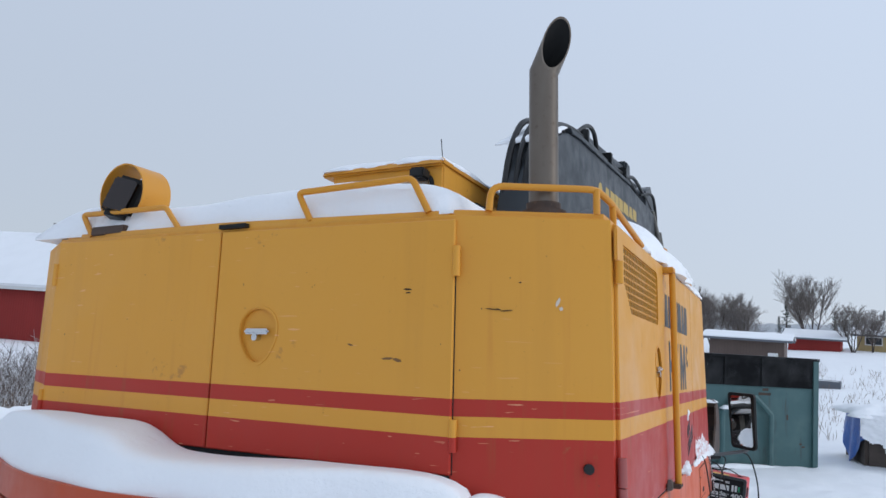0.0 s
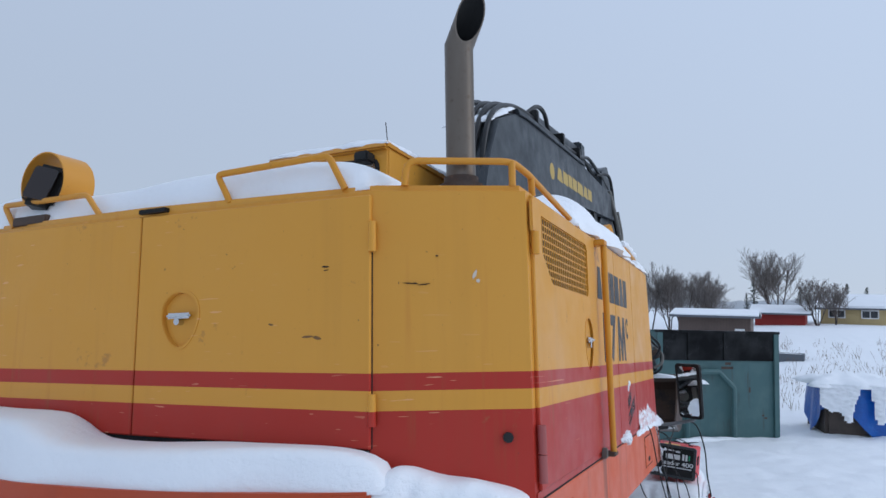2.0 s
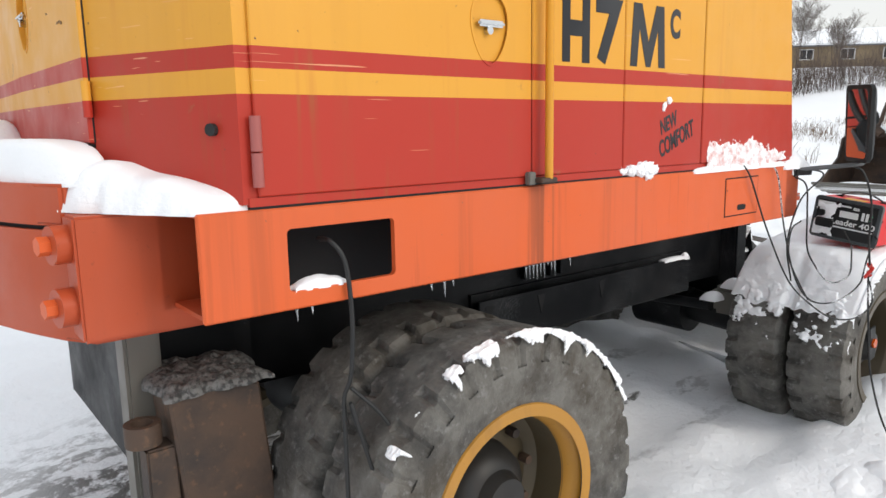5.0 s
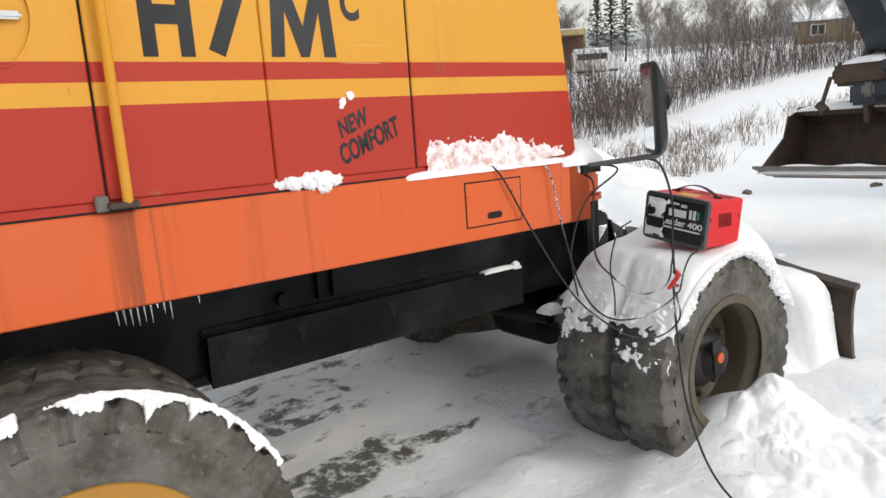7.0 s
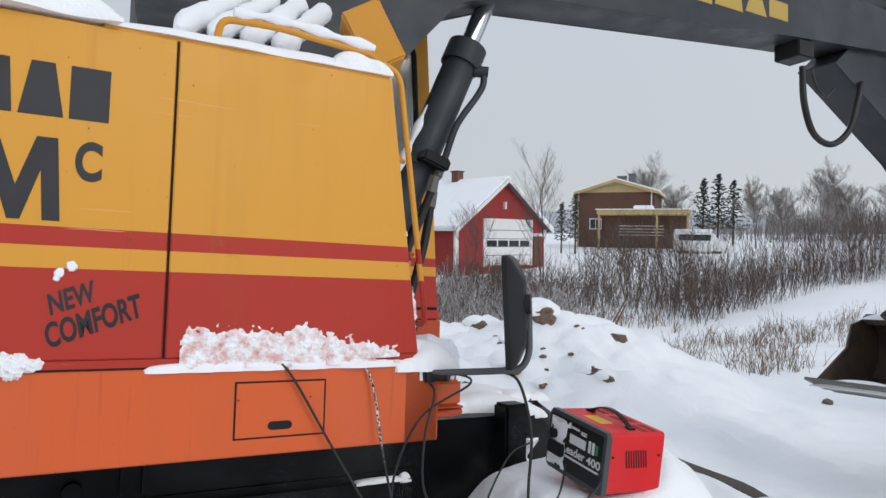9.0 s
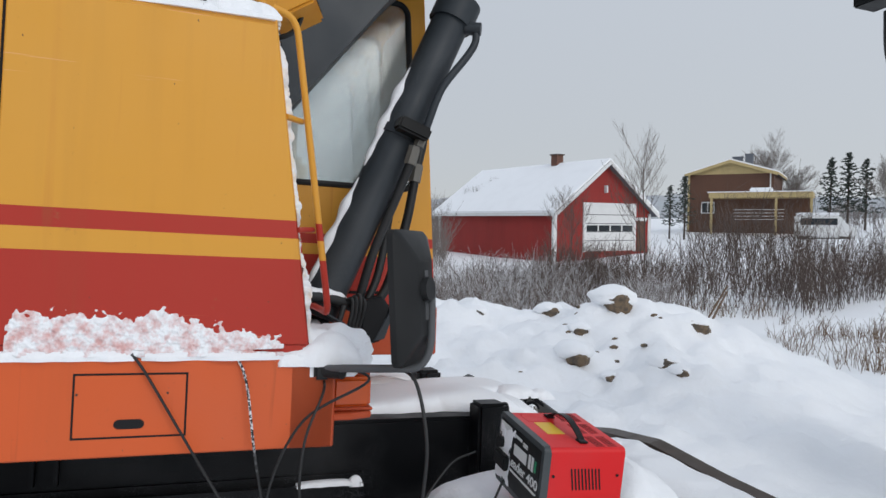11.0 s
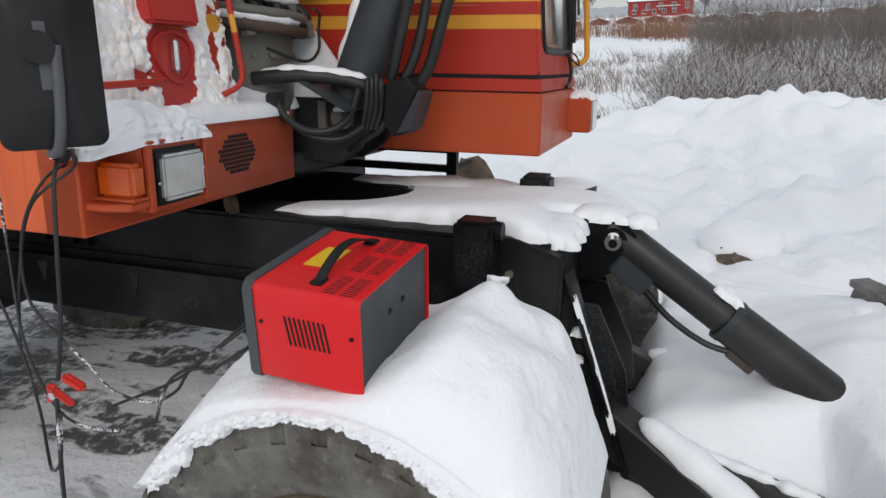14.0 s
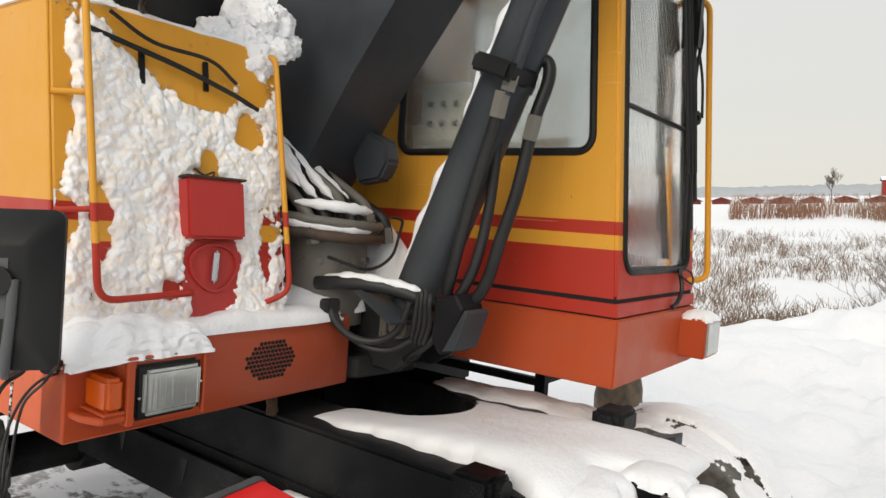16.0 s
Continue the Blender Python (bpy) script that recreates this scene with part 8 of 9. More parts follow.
def thicket(az0, az1, d0, d1, count, h, seed, r=0.006, shoots=3, lean=0.22, clump=2.2, back=0.0):
    """Stems and side shoots of a hedge over a stretch of the plan."""
    rnd = random.Random(seed)
    rows = []
    while len(rows) < count * (shoots + 1):
        az, d = rnd.uniform(az0, az1), d0 + (d1 - d0) * rnd.random()
        x, y = spot(az, d + back * max(0.0, 132 - az))
        k = 0.62 + 0.9 * n2(x, y, 1 / clump, seed)
        if k < rnd.random() * 0.9:
            continue
        hh = h * rnd.uniform(0.45, 1.0) * (0.55 + 0.6 * k)
        p = Vector((x, y, land(x, y)))
        q = Vector((rnd.gauss(0, lean), rnd.gauss(0, lean), 1)).normalized()
        mid = p + q * hh * 0.5 + Vector((rnd.gauss(0, 0.05), rnd.gauss(0, 0.05), 0)) * hh
        tip = p + q * hh + Vector((rnd.gauss(0, 0.06), rnd.gauss(0, 0.06), 0)) * hh
        rows.append(([p, mid, tip], r, r * 0.5))
        for s in range(shoots):
            f = rnd.uniform(0.25, 0.9)
            a = p.lerp(mid, f * 2) if f < 0.5 else mid.lerp(tip, f * 2 - 1)
            b = a + Vector((rnd.gauss(0, 0.28), rnd.gauss(0, 0.28), rnd.uniform(0.25, 0.6))).normalized() * hh * rnd.uniform(0.18, 0.4)
            rows.append(([a, a.lerp(b, 0.5) + Vector((0, 0, 0.02 * hh)), b], r * 0.7, r * 0.4))
    return rows


def window(parent, x0, x1, z0, z1, y):
    """A framed window let into a wall that looks along -y."""
    w = part("window", boxed(x0, x1, y - 0.03, y + 0.03, z0, z1), PANE, parent)
    for a, b, c, d in ((x0 - 0.08, x0, z0 - 0.08, z1 + 0.08), (x1, x1 + 0.08, z0 - 0.08, z1 + 0.08), (x0, x1, z1, z1 + 0.08), (x0, x1, z0 - 0.08, z0), ((x0 + x1) / 2 - 0.03, (x0 + x1) / 2 + 0.03, z0, z1)):
        part("frame", boxed(a, b, y - 0.06, y + 0.02, c, d), TRIM, w)
    return w


def gable_roof(parent, w, y0, y1, eave, rise, over=0.35, thick=0.16, snow_t=0.20, fascia=None):
    """Two slabs of roof with bargeboards and snow."""
    h = w / 2
    s = rise / h
    for sgn in (-1, 1):
        cx = h + sgn * (h + over)
        a, b = (h, eave + rise), (cx, eave - over * s)
        part("roof", prism([a, b, (b[0], b[1] + thick), (a[0], a[1] + thick)], 1, y0 - over, y1 + over), FELT, parent)
        part("snow_cover", prism([(a[0], a[1] + thick + 0.004), (b[0] + sgn * 0.03, b[1] + thick + 0.004), (b[0] + sgn * 0.05, b[1] + thick + snow_t), (a[0], a[1] + thick + snow_t)], 1, y0 - over - 0.03, y1 + over + 0.03), SNOW, parent, "thick white snow")
        for y in (y0 - over - 0.05, y1 + over):
            part("bargeboard", prism([(a[0], a[1] - 0.10), (b[0], b[1] - 0.10), (b[0], b[1] + thick), (a[0], a[1] + thick)], 1, y - 0.05, y), fascia or TRIM, parent)
        part("eaves_board", boxed(min(b[0], b[0] + sgn * 0.04), max(b[0], b[0] + sgn * 0.04), y0 - over, y1 + over, b[1] - 0.02, b[1] + thick + 0.02), fascia or TRIM, parent)


def barn():
    W, L, E, rise = 7.1, 11.0, 2.1, 2.6
    b = thing("barn", "red board barn with white trim and snowy gable roof", "barn", m=pose(-28.7, 19.7, 0.40, 0, 0, 103))
    part("gable_wall", prism([(0, -0.6), (W, -0.6), (W, E), (W / 2, E + rise), (0, E)], 1, 0, 0.2), FALU, b)
    part("gable_wall", prism([(0, -0.6), (W, -0.6), (W, E), (W / 2, E + rise), (0, E)], 1, L - 0.2, L), FALU, b)
    for x in (0.0, W - 0.2):
        part("side_wall", boxed(x, x + 0.2, 0.2, L - 0.2, -0.6, E), FALU_SIDE, b)
    for x in (0.0, W):
        for y in (0.0, L):
            part("corner_board", boxed(x - 0.11, x + 0.11, y - 0.04 if y == 0 else y - 0.11, y + 0.11 if y == 0 else y + 0.04, -0.6, E - 0.1), TRIM, b)
    gable_roof(b, W, 0, L, E, rise, 0.35, 0.12, 0.14)
    door = part("garage_door", boxed(2.1, 5.8, -0.05, 0.02, -0.05, 2.40, 0.01), TRIM, b, "white panelled garage door")
    for k in range(4):
        x = 2.2 + 0.90 * k
        part("pane", boxed(x, x + 0.78, -0.07, -0.04, 1.02, 1.34), PANE, door)
    for z in (0.5, 0.98, 1.42, 1.9):
        part("panel_joint", boxed(2.1, 5.8, -0.056, -0.04, z, z + 0.03), DARK, door)
    for x0, x1, z0, z1 in ((1.95, 2.1, -0.1, 2.55), (5.8, 5.95, -0.1, 2.55), (2.1, 5.8, 2.40, 2.55)):
        part("door_trim", boxed(x0, x1, -0.08, 0.02, z0, z1), TRIM, b)
    side = part("side_door", boxed(6.1, 6.75, -0.05, 0.02, -0.1, 1.60), BROWN, b, "dark side door")
    part("door_head", boxed(6.02, 6.85, -0.07, 0.02, 1.60, 1.78), TRIM, side)
    part("lamp", boxed(W / 2 - 0.05, W / 2 + 0.05, -0.2, 0, 3.1, 3.5), TRIM, b)
    ch = part("chimney", boxed(3.30, 3.80, 3.6, 4.1, 4.4, 5.40), BRICK, b, "brown brick chimney")
    part("chimney_cap", boxed(3.24, 3.86, 3.54, 4.16, 5.40, 5.47), RUST, ch)
    return b


barn()


def brown_house():
    W, L, E, rise = 6.5, 8.0, 4.1, 1.0
    cx, cy = spot(141.0, 62)
    h = thing("house", "brown two-storey house with a yellow gable and carport", "house", m=pose(cx, cy, 1.85, 0, 0, 40))
    part("front_wall", prism([(0, -0.8), (W, -0.8), (W, E), (0, E)], 1, 0, 0.2), BROWN, h)
    part("gable_wall", prism([(0, E), (W, E), (W / 2, E + rise)], 1, 0.0, 0.2), OCHRE, h, "yellow boarded gable")
    part("back_wall", prism([(0, -0.8), (W, -0.8), (W, E), (W / 2, E + rise), (0, E)], 1, L - 0.2, L), BROWN, h)
    for x in (0.0, W - 0.2):
        part("side_wall", boxed(x, x + 0.2, 0.2, L - 0.2, -0.8, E), BROWN_SIDE, h)
    gable_roof(h, W, 0, L, E, rise, 0.3, 0.14, 0.12, OCHRE)
    part("corner_board", boxed(-0.08, 0.08, -0.05, 0.1, -0.8, E), OCHRE, h)
    part("down_pipe", rod((W - 0.25, -0.06, -0.5), (W - 0.25, -0.06, E), 0.05, n=8), TRIM, h)
    for x, z, w in ((2.9, 5.0, 0.75), (3.9, 5.2, 0.6)):
        ch = part("chimney", boxed(x, x + w, 3.6, 4.2, z - 0.6, z + 0.75), FELT, h, "dark sheet-metal chimney")
        part("chimney_cap", boxed(x - 0.06, x + w + 0.06, 3.54, 4.26, z + 0.75, z + 0.83), FELT, ch)
    window(h, 1.1, 2.0, 0.95, 1.75, 0.0)
    port = part("carport", boxed(2.2, 9.4, -3.6, -0.05, 2.05, 2.45), OCHRE, h, "flat carport with a yellow fascia")
    part("carport_roof", boxed(2.1, 9.5, -3.7, -0.05, 2.452, 2.52), SNOW, port)
    part("carport_back", boxed(2.4, 9.2, -0.6, -0.5, -0.8, 2.04), BROWN, port)
    for x in (2.3, 6.9, 9.25):
        part("carport_post", boxed(x, x + 0.16, -3.5, -3.34, -0.8, 2.04), OCHRE, port)
    for k in range(4):
        part("railing", boxed(4.0, 7.5, -3.3, -3.26, 0.35 + 0.25 * k, 0.40 + 0.25 * k), TRIM, port)
    part("snowed_box", boxed(5.0, 6.6, -2.4, -1.4, 2.52, 2.85, 0.08), SNOW, port)
    return h


brown_house()


def snowed_van():
    x, y = spot(131.6, 55)
    v = thing("van", "pale van under snow beside a carport", "van", m=pose(x, y, land(x, y) - 0.25, 0, 0, 42))
    part("body", prism([(-1.9, 0.35), (1.9, 0.35), (1.9, 1.0), (1.35, 1.15), (0.9, 1.85), (-1.9, 1.85)], 1, -0.85, 0.85, 0.08, 2), TRIM, v, "", 40)
    part("snow_cover", boxed(-1.85, 0.9, -0.8, 0.8, 1.852, 2.05, 0.08), SNOW, v)
    part("side_window", boxed(-1.5, 0.75, -0.865, -0.845, 1.2, 1.65), PANE, v)
    for a in (-1.25, 1.2):
        for b in (-0.72, 0.72):
            part("wheel", rod((a, b - 0.1, 0.33), (a, b + 0.1, 0.33), 0.33, n=18), RUBBER, v)


snowed_van()


def cottage(name, x, y, w, d, e, rise, rz, wall, label, windows=2, z=None, cat="house"):
    h = thing(name, label, cat, m=pose(x, y, land(x, y) if z is None else z, 0, 0, rz))
    part("wall", prism([(0, -0.5), (w, -0.5), (w, e), (w / 2, e + rise), (0, e)], 1, 0, d), wall, h)
    gable_roof(h, w, 0, d, e, rise, 0.3, 0.12, 0.08, wall if windows == 0 else None)
    for k in range(windows):
        x0 = w * (k + 0.5) / windows - 0.45
        window(h, x0, x0 + 0.9, e * 0.38, e * 0.82, 0.0)
    return h


def long_house(name, x, y, w, d, e, rise, rz, wall, label, n=3, cat="house", deep=0.176):
    """A house whose long side looks out: ridge along x."""
    h = thing(name, label, cat, m=pose(x, y, land(x, y), 0, 0, rz))
    part("wall", boxed(0, w, 0, d, -0.5, e), wall, h)
    for x0 in (0.0, w - 0.15):
        part("gable_wall", prism([(0, e), (d, e), (d / 2, e + rise)], 0, x0, x0 + 0.15), wall, h)
    s = rise / (d / 2)
    for sgn in (-1, 1):
        a, b = (d / 2, e + rise), (d / 2 + sgn * (d / 2 + 0.4), e - 0.4 * s)
        part("roof", prism([a, b, (b[0], b[1] + 0.12), (a[0], a[1] + 0.12)], 0, -0.4, w + 0.4), FELT, h)
        part("snow_cover", prism([(a[0], a[1] + 0.124), (b[0], b[1] + 0.124), (b[0], b[1] + 0.124 + deep), (a[0], a[1] + 0.124 + deep)], 0, -0.42, w + 0.42), SNOW, h)
    for k in range(n):
        x0 = w * (k + 0.5) / n - 0.5
        window(h, x0, x0 + 1.0, e * 0.4, e * 0.8, 0.0)
    return h


def lake_shore():
    rnd = random.Random(8)
    k = 0
    for az in [158.0 + 2.05 * n for n in range(24)]:
        x, y = spot(az, 165 + rnd.uniform(-4, 4))
        w = rnd.uniform(3.6, 4.6)
        cottage("boathouse", x, y, w, 5, 0.85, 0.70, az - 90 + rnd.uniform(-14, 14), DARK_FALU, "small dark red boathouse with a snowy roof", 0, land(x, y) - 0.1, "boathouse")
    x, y = spot(184.0, 235)
    b = long_house("house", x, y, 19, 8, 4.4, 0.9, 97, FALU, "long red two-storey house with white trim", 5)
    for n in range(5):
        window(b, 3.0 * n + 1.0, 3.0 * n + 2.0, 0.7, 1.8, 0.0)
    part("balcony", boxed(8, 15, -1.2, -0.02, 2.6, 2.8), TRIM, b)
    for az, d, h in ((171, 175, 5), (166.5, 175, 5), (178.5, 190, 6), (187, 190, 6)):
        x, y = spot(az, d)
        bare_tree(x, y, h, int(az * 10), "bare grey tree by the lake shore", 3, 6, 0.03, 2)
    # rusty reeds along the shore
    rows = []
    while len(rows) < 5200:
        az, d = rnd.uniform(152, 192), rnd.uniform(48, 60)
        x, y = spot(az, d)
        if n2(x, y, 0.22, 4) + 0.35 < rnd.random() * 0.6:
            continue
        p = Vector((x, y, land(x, y) - 0.05))
        hh = rnd.uniform(0.8, 1.7)
        rows.append(([p, p + Vector((rnd.gauss(0, 0.1), rnd.gauss(0, 0.1), hh * 0.6)), p + Vector((rnd.gauss(0, 0.2), rnd.gauss(0, 0.2), hh))], 0.018, 0.007))
    stand("reeds", "rust-coloured reeds in a strip along the shore", "reeds", rows, REED)


lake_shore()


def field_grass():
    rnd = random.Random(21)
    rows, white = [], []

    def tuft(x, y, h, n, spread=0.10, lean=0.30):
        for k in range(n):
            p = Vector((x + rnd.gauss(0, spread), y + rnd.gauss(0, spread), land(x, y) - 0.03))
            q = Vector((rnd.gauss(0, lean), rnd.gauss(0, lean), 1)) * h * rnd.uniform(0.5, 1)
            bow = Vector((rnd.gauss(0, 0.12), rnd.gauss(0, 0.12), -0.06)) * h
            rows.append(([p, p + q * 0.55, p + q + bow], 0.0065, 0.003))

    for _ in range(3200):
        az, d = rnd.uniform(164, 200), 11.5 + 24 * rnd.random() ** 1.5
        x, y = spot(az, d)
        if n2(x, y, 0.4, 2) > -0.25:
            tuft(x, y, rnd.uniform(0.22, 0.60), 5, 0.09)
    for _ in range(900):
        az, d = rnd.uniform(106, 158), rnd.uniform(12.5, 21)
        d += max(0.0, 128 - az) * 0.5
        x, y = spot(az, d)
        if n2(x, y, 0.45, 6) > 0.0:
            tuft(x, y, rnd.uniform(0.25, 0.7), 6, 0.10, 0.25)
    for _ in range(180):
        x, y = spot(rnd.uniform(76, 90), rnd.uniform(18, 42), 1.47, -1.74)
        tuft(x, y, rnd.uniform(0.2, 0.5), 4, 0.15)
    stand("dead_grass", "dry tawny grass standing out of the snow", "grass", rows, STRAW)
    # bushes
    stand("hedge", "thick row of bare upright brown bushes", "hedge", thicket(106, 153, 19.5, 24.5, 2100, 1.75, 4, 0.008, 5, 0.20, 3.0, 1.2), TWIG)
    stand("tall_bushes", "tall thin bare brown saplings behind the hedge", "bushes", thicket(106, 141, 25, 30, 900, 3.1, 5, 0.009, 5, 0.12, 2.2, 0.9), TWIG)
    rows = thicket(143, 177, 14.5, 22.5, 2600, 1.45, 9, 0.006, 7, 0.55, 1.6)
    stand("snowy_bushes", "low tangled bushes with snow caught in the twigs", "bushes", rows[::2], TWIG)
    stand("snow_on_bushes", "snow caught in the twigs of low bushes", "snow", [([q + Vector((0, 0, 0.008)) for q in p], a * 1.35, b * 1.35) for p, a, b in rows[1::2]], FROST)
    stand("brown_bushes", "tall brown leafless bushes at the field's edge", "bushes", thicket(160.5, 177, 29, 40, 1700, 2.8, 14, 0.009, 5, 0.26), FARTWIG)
    for k in range(2):
        x, y = spot(140.0 - 0.4 * k, 17.5)
        s = part("pale_stick", rod((x, y, land(x, y) - 0.1), (x + 0.55 - 0.2 * k, y + 0.25, land(x, y) + 1.0 - 0.15 * k), 0.03, 0.02, n=8), STRAW)
        tagged(s, "pale peeled stick leaning in the snow", "stick")


field_grass()


def trees():
    for az, d, h, st, lab in ((144.2, 30, 4.5, 3, "tall bare birch beside the barn"), (150.2, 28, 3.0, 3, "small bare tree before the barn"), 
                              (135.3, 78, 9.0, 2, "bare tall tree behind the house"), (133.6, 70, 6.0, 2, "bare tree beside the house"), (127.5, 62, 7.5, 2, "bare tree on the rise"), (125.6, 60, 6.6, 2, "bare tree on the rise"),
                              (123.2, 64, 9.2, 2, "bare tree on the rise"), (121.4, 58, 6.4, 3, "bare tree on the rise"), (118.6, 60, 6.8, 2, "bare tree on the rise"), (116.4, 62, 7.6, 2, "bare tree on the rise"), (113.8, 58, 5.5, 2, "bare tree on the rise"),
                              (157.5, 45, 4.6, 3, "bare tree beyond the bushes"), (155.0, 48, 4.2, 3, "bare tree beyond the bushes")):
        x, y = spot(az, d)
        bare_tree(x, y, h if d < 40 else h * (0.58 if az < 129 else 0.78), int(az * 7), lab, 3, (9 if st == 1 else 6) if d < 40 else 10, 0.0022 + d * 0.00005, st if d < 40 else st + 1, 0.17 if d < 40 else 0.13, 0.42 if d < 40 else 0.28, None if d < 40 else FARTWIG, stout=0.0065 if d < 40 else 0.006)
    for az, d, h in ((141.3, 52, 4.6), (142.4, 54, 3.9), (131.3, 72, 6.6), (130.2, 74, 7.2), (129.1, 72, 6.4), (133.2, 90, 4.2), (162.2, 60, 4.6), (164.4, 64, 3.8)):
        x, y = spot(az, d)
        pine(x, y, h, int(az * 11), "dark green snow-dusted pine tree", 0.24)
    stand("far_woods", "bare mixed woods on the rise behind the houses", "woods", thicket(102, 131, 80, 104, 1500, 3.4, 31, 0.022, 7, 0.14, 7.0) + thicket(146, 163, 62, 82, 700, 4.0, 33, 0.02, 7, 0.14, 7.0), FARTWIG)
    # behind the container
    for az, d, h, st in ((88.1, 62, 4.7, 4), (95.6, 50, 3.3, 3), (94.6, 52, 3.5, 3), (93.4, 54, 3.3, 3), (92.5, 50, 2.8, 3), (97.0, 50, 3.7, 3), (85.4, 58, 2.9, 3), (84.2, 60, 2.4, 2)):
        x, y = spot(az, d, 1.47, -1.74)
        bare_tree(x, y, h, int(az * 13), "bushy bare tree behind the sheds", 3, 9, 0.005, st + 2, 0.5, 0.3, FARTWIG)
    for az in (90.2, 89.7, 86.6, 83.6, 82.4, 81.0):
        x, y = spot(az, 110, 1.47, -1.74)
        pine(x, y, 4.5 + 1.5 * math.sin(az * 5), int(az * 17), "dark spruce far behind the houses", 0.22, 0.05)


trees()


def sheds():
    grey = boards("brown_weathered_boards", (0.12, 0.085, 0.07), 0.16)
    x, y = spot(95.3, 42, 1.73, -1.59)
    h = long_house("shed", x, y, 3.8, 3, 1.50, 0.25, -3, grey, "brown weathered shed with a snowy roof", 0, "shed", 0.07)
    part("door", boxed(3.0, 3.5, -0.05, 0.02, -0.4, 0.85), TRIM, h, "pale board door")
    x, y = spot(89.8, 58, 1.73, -1.59)
    long_house("house", x, y, 3.4, 4, 0.95, 0.5, -6, FALU, "red wooden house with a snowy roof", 0, "house", 0.06)
    x, y = spot(85.2, 62, 1.47, -1.74)
    long_house("house", x, y, 4.4, 4, 1.25, 0.8, -6, OCHRE, "pale yellow house with a snowy roof", 2)
    x, y = spot(117.0, 70)
    long_house("house", x, y, 13, 7, 2.0, 1.2, 28, boards("beige_house_boards", (0.27, 0.20, 0.12)), "beige house with a low roof among trees", 4)
    x, y = spot(91.3, 31, 1.47, -1.74)
    tr = thing("trough", "low dark flat trough lying in the snow", "trough", m=pose(x, y, land(x, y), 0, 0, -6))
    part("side", boxed(0, 2.8, 0, 0.08, 0, 0.42), FELT, tr)
    part("side", boxed(0, 2.8, 0.9, 0.98, 0, 0.42), FELT, tr)
    part("end", boxed(0, 0.08, 0.08, 0.9, 0, 0.42), FELT, tr)
    part("end", boxed(2.72, 2.8, 0.08, 0.9, 0, 0.42), FELT, tr)
    part("snow_cover", boxed(0.08, 2.72, 0.08, 0.9, 0, 0.40), SNOW, tr)


sheds()


def container():
    """A roll-off container; its long side looks along -y of its own axes."""
    teal = Mat("faded_teal_container_paint", (0.055, 0.120, 0.122), 0.55)
    teal.blend(teal.ramp(teal.noise(2.2, 5), 0.45, 0.7, 0, 0.6), (0.095, 0.165, 0.16))
    teal.blend(teal.ramp(teal.noise(9, 5, 0.6, (1, 1, 0.15)), 0.58, 0.75, 0, 0.7), (0.05, 0.045, 0.04))
    teal.bump(teal.noise(3, 3), 0.2, 0.03)
    teal = teal.m
    c = thing("container", "faded teal steel container with a black upper band", "container", m=pose(2.12, 13.3, -0.32, 0, 0, 34.5))
    x0, D, H = -2.5, 1.7, 2.12
    part("side_wall", boxed(x0, 0, 0, 0.05, 0.1, 1.60), teal, c)
    part("upper_band", boxed(x0, 0, -0.02, 0.05, 1.604, H), BLACK, c, "black upper side boards")
    part("side_wall", boxed(x0, 0, D - 0.05, D, 0.1, H), teal, c)
    for x in (x0, -0.05):
        part("end_wall", boxed(x, x + 0.05, 0.05, D - 0.05, 0.1, H), teal, c)
    part("floor", boxed(x0, 0, 0, D, 0.02, 0.1), BLACK, c)
    part("top_rail", boxed(x0 - 0.03, 0.04, -0.05, 0.06, H, H + 0.05), BLACK, c)
    for x in (-1.9, -1.15):
        part("rib", boxed(x, x + 0.05, -0.045, -0.02, 1.61, H), BLACK, c)
    for x in (x0, -0.06):
        part("corner_post", boxed(x - 0.02, x + 0.08, -0.05, 0.0, 0.02, H), teal, c)
    hook = tube(rounded([(-1.95, -0.10, 0.08), (-1.95, -0.10, 1.10), (-1.65, -0.10, 1.40), (-1.30, -0.10, 1.40), (-0.98, -0.10, 1.10), (-0.98, -0.10, 0.08)], 0.04, 3), 0.05, 8)
    part("lifting_frame", hook, teal, c, "", 40)
    part("floor_rail", boxed(-2.1, -0.85, -0.16, -0.02, 0.02, 0.14, 0.02), BLACK, c)
    for x, z, w, h in ((-1.18, 1.44, 0.25, 0.05), (-1.1, 1.52, 0.12, 0.05), (-0.33, 0.55, 0.05, 0.03), (-0.28, 0.50, 0.06, 0.03), (-0.60, 1.0, 0.03, 0.10)):
        part("rust_chip", boxed(x, x + w, -0.004, 0.001, z, z + h, 0.001, 1), RUST, c)
    snow("snow_on_container", pillow(-1.98, -1.55, -0.17, -0.03, 1.18, 0.10, 14, 8, 0.01, 71, power=2.5), "snow on the container's lifting frame", m=c.matrix_world.copy())
    snow("snow_on_container", pillow(-2.15, -0.80, -0.22, -0.02, 0.13, 0.08, 24, 8, 0.02, 72, power=2.5), "snow on the container's rail", m=c.matrix_world.copy())


container()


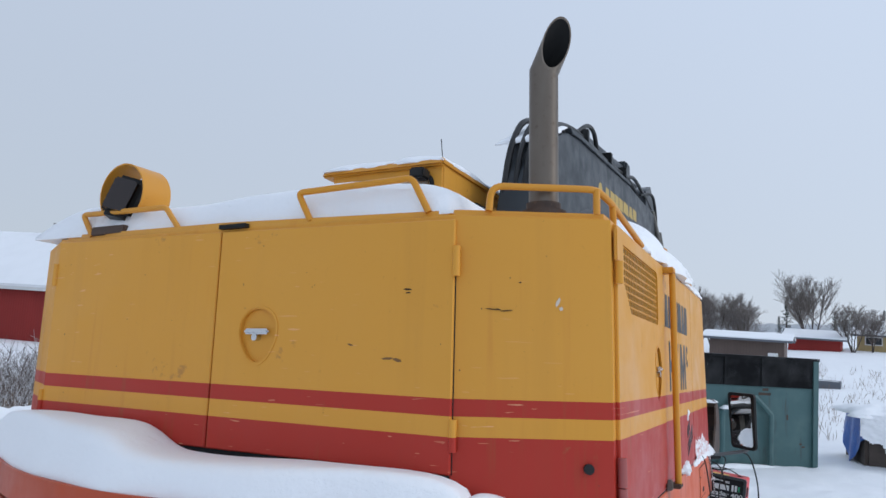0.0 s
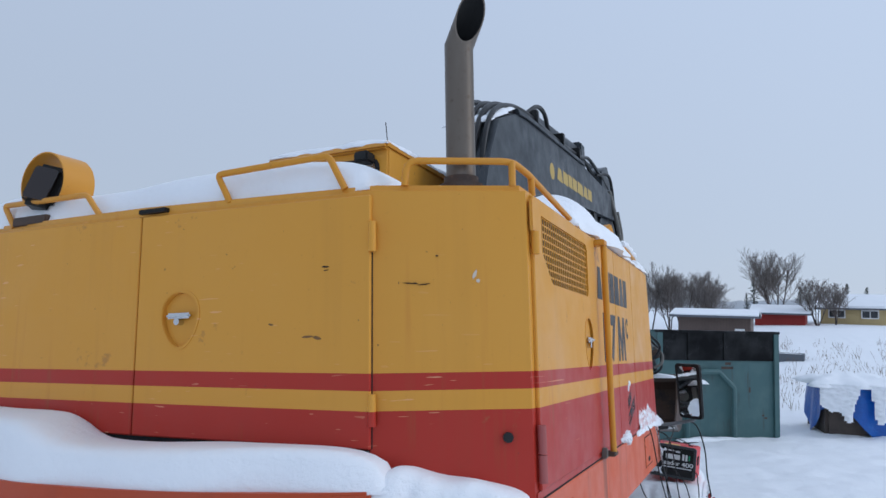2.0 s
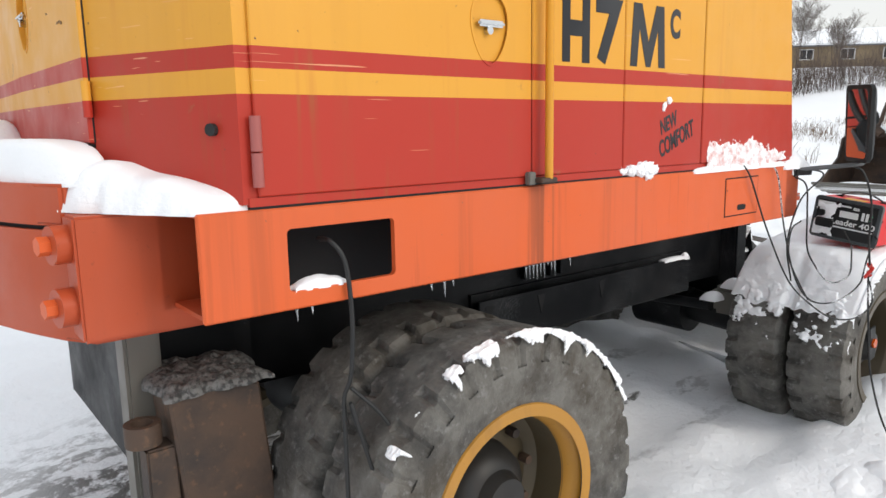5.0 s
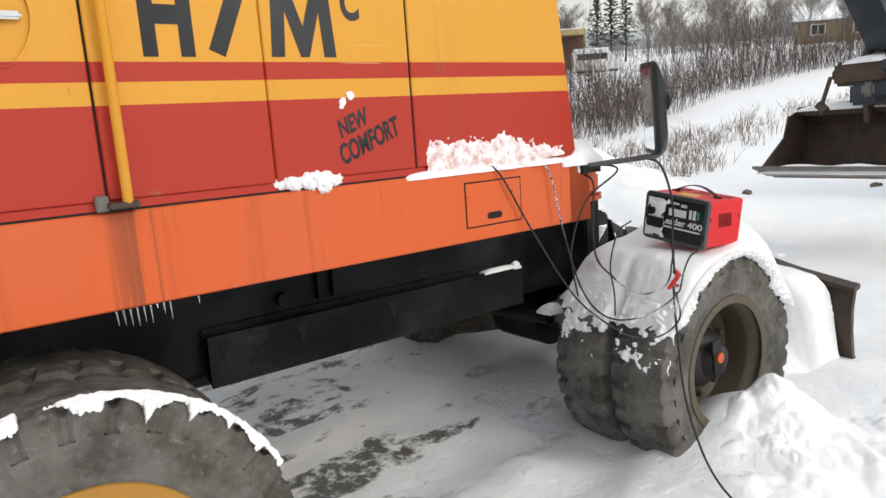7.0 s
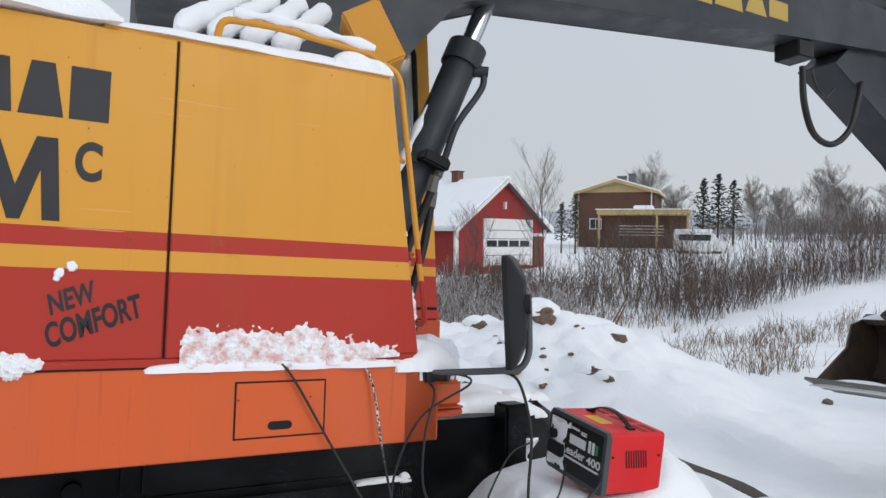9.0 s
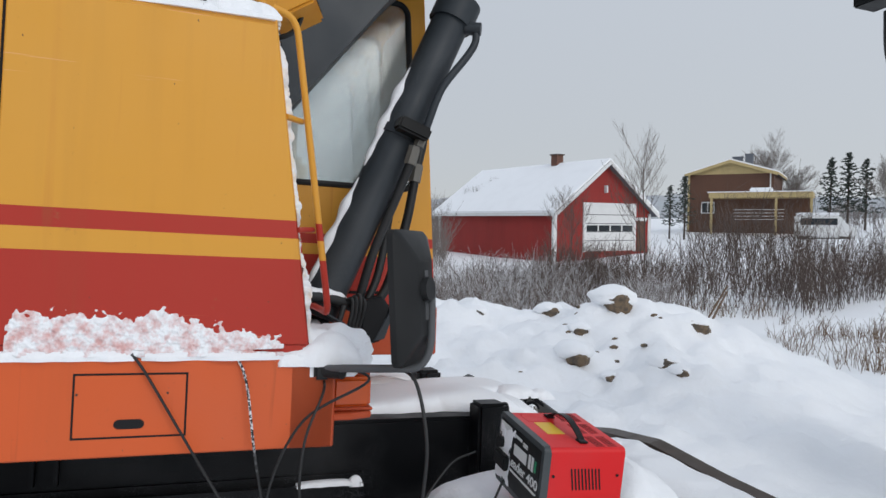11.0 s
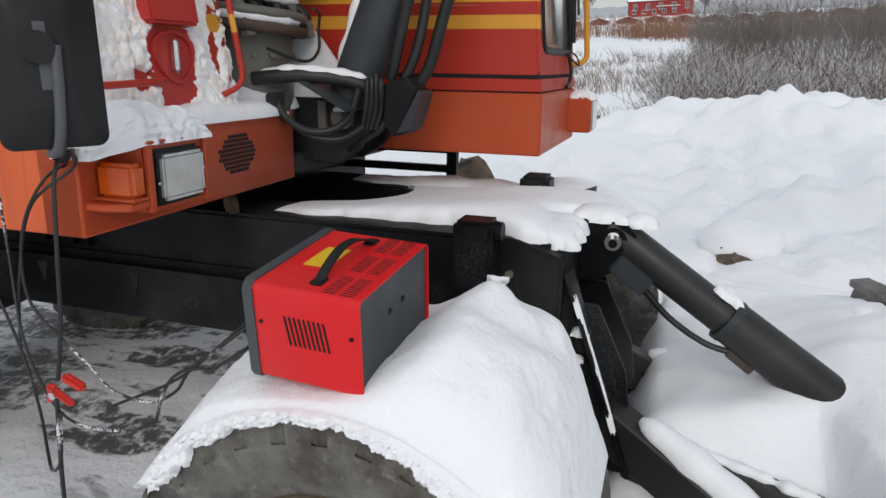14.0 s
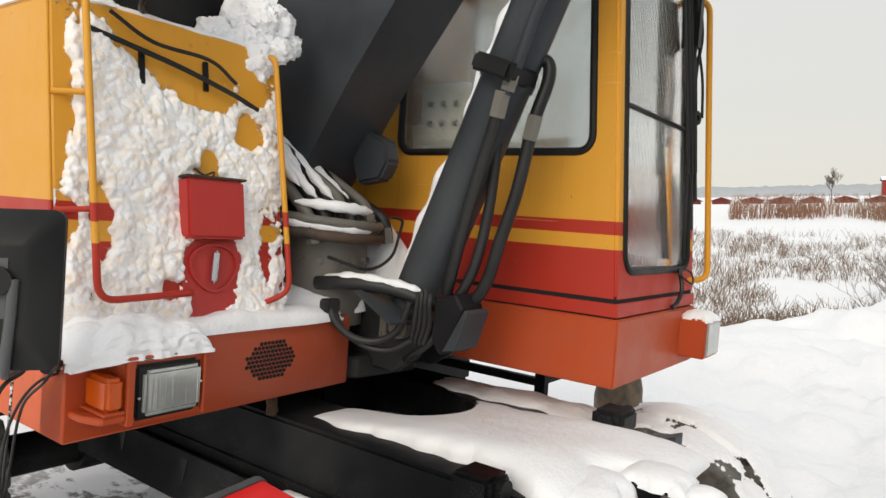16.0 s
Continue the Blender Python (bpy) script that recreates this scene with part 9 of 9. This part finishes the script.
def tarp():
    blue = Mat("blue_tarpaulin", (0.015, 0.10, 0.42), 0.35)
    blue.blend(blue.ramp(blue.noise(4, 4), 0.45, 0.65, 0, 0.5), (0.02, 0.16, 0.55)).bump(blue.noise(7, 4), 0.5, 0.04)
    t = thing("covered_stack", "stack under a blue tarpaulin and snow", "stack", m=pose(3.6, 14.6, -0.3, 0, 0, 10))
    part("crate", boxed(-0.7, 0.9, -0.5, 0.9, 0, 0.9, 0.06), BARK, t, "grey-brown stacked load")
    bm = bmesh.new()
    n, rows = 44, []
    for i in range(n + 1):
        a = 2 * math.pi * i / n
        col = []
        for k in range(9):
            f = k / 8
            rx, ry = (0.98 + 0.10 * f), (0.84 + 0.10 * f)
            sq = 1 / max(abs(math.cos(a)), abs(math.sin(a))) ** 0.75
            r = sq * (1 if k else 0.86) + 0.05 * f * math.sin(a * 11 + 2)
            col.append(bm.verts.new((0.1 + rx * math.cos(a) * r * 0.86, 0.2 + ry * math.sin(a) * r * 0.86, 1.14 - 0.06 * (k == 0) * 0 - f ** 1.2 * (0.72 + 0.30 * math.sin(a * 4.0 + 1)))))
        rows.append(col)
    for u, v in zip(rows, rows[1:]):
        for k in range(8):
            bm.faces.new((u[k], v[k], v[k + 1], u[k + 1]))
    bm.faces.new([r[0] for r in rows[:-1]])
    part("tarpaulin", bm, blue.m, t, "wrinkled blue tarpaulin", 50)
    snow("snow_on_stack", pillow(-0.92, 1.12, -0.70, 1.08, 1.10, 0.22, 30, 26, 0.12, 75, power=3), "thick snow on the tarpaulin", m=t.matrix_world.copy())

    def hang(u, v):
        return 0.30 - v * 0.55 + 0.7 * n2(u * 2, v * 0.4, 2.0, 3)

    snow("snow_on_stack", crust(lambda u, v, o: (0.1 + u, -0.66 - 0.10 * v - o * 1.5, 1.16 - v * 0.9), -0.95, 0.95, 0.0, 0.8, hang, 0.05, 50, 40, 6), "snow sliding down the tarpaulin's side", m=t.matrix_world.copy())


tarp()


# ---- rocks and clods in the snow ----
def rock(x, y, z, r, seed, capped=True, label="brown rock with a snow cap", flat=0.7):
    bm = bmesh.new()
    bmesh.ops.create_icosphere(bm, subdivisions=3, radius=r)
    for v in bm.verts:
        d = v.co.normalized()
        k = 1 + 0.28 * noise.noise(d * 1.6 + Vector((seed, 0, 0))) + 0.10 * noise.noise(d * 5 + Vector((0, seed, 0)))
        v.co = Vector((d.x, d.y * 0.8, d.z * flat)) * r * k
    ob = tagged(part("rock", bm, ROCK, None, "", 35, pose(x, y, z, 0, 0, seed * 40)), label, "rock")
    if capped:
        cap = bmesh.new()
        bmesh.ops.create_icosphere(cap, subdivisions=4, radius=r)
        for v in cap.verts:
            d = v.co.normalized()
            k = 1.42 + 0.24 * noise.noise(d * 1.6 + Vector((seed, 0, 0))) + 0.06 * noise.noise(d * 5 + Vector((0, seed, 3)))
            v.co = Vector((d.x, d.y * 0.9, d.z * 0.50 if d.z > 0 else d.z * 0.45)) * r * k
        snow("snow_on_rock", cap, "snow cap on a rock", m=pose(x - 0.62 * r, y + 0.12 * r, z + r * flat * 0.42, 0, 0, seed * 40))
    return ob


def rocks():
    rnd = random.Random(3)
    for x, y, r, up in ((-5.0, 7.66, 0.25, 0.04), (-5.9, 7.14, 0.15, 0.03), (-4.3, 6.64, 0.19, 0.02), (-4.27, 8.34, 0.20, -0.02), (-3.46, 7.29, 0.14, 0.0), (-5.2, 8.9, 0.24, 0.02), (-6.3, 6.15, 0.12, -0.02), (-4.86, 7.02, 0.12, 0.0), (-3.75, 6.76, 0.08, 0.0), (-4.28, 5.86, 0.07, 0.0), (-3.22, 7.30, 0.09, 0.0), (-5.35, 7.9, 0.14, 0.02)):
        rock(x, y, land(x, y) + up - 0.38 * r, r, rnd.uniform(1, 9))
    p = LEVEL @ Vector((-3.39, 4.43, 0.2))
    rock(p.x, p.y, land(p.x, p.y) + 0.01, 0.26, 4.2, flat=0.5)
    p = LEVEL @ Vector((-2.8, 2.36, 0.78))
    rock(p.x, p.y, p.z - 0.15, 0.20, 6.1, False, "pale brown boulder standing in the snow", 1.6)
    for k in range(14):
        a, b, c = ((-4.25, 7.25, 0.16), (-4.9, 7.5, 0.22), (-4.5, 8.0, 0.25), (-5.1, 6.9, 0.2))[k % 4]
        x, y = rnd.gauss(a, c), rnd.gauss(b, c)
        rock(x, y, land(x, y) - 0.02, rnd.uniform(0.03, 0.06), rnd.uniform(1, 9), False, "small dark clod showing through snow", 0.5)
    for x, y in ((-1.6, 12.6), (-2.97, 11.2), (-0.9, 12.2)):
        rock(x, y, land(x, y) + 0.02, 0.09, rnd.uniform(1, 9), False, "dark clod near the bucket", 0.6)


rocks()


def backdrop():
    """Wooded hills far off, all round."""
    # snowy woods paled by distance haze, which is mixed into these greys
    m = Mat("hazed_snowy_woods", (0.42, 0.435, 0.45), 1.0)
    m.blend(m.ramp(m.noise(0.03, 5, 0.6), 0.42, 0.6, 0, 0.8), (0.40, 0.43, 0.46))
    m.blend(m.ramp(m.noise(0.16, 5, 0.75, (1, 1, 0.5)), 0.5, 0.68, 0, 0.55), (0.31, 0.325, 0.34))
    n, co, fs = 1440, [], []
    for i in range(n):
        a = 2 * math.pi * i / n
        top = 24 + 10 * noise.noise(Vector((math.cos(a) * 2.2, math.sin(a) * 2.2, 3))) + 5 * noise.noise(Vector((math.cos(a) * 7, math.sin(a) * 7, 1)))
        if not 100 < math.degrees(a) < 165:
            top *= 0.55
        top += 1.6 * noise.noise(Vector((a * 130, 0, 2))) + 1.0 * noise.noise(Vector((a * 330, 4, 2)))
        for r, z in ((560, -3), (575, top * 0.6), (600, top), (640, -3)):
            co.append((r * math.cos(a), r * math.sin(a), z))
    for i in range(n):
        j = (i + 1) % n
        for k in range(3):
            fs.append((i * 4 + k, j * 4 + k, j * 4 + k + 1, i * 4 + k + 1))
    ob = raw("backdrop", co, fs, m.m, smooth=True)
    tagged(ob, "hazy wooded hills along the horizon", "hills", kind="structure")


backdrop()
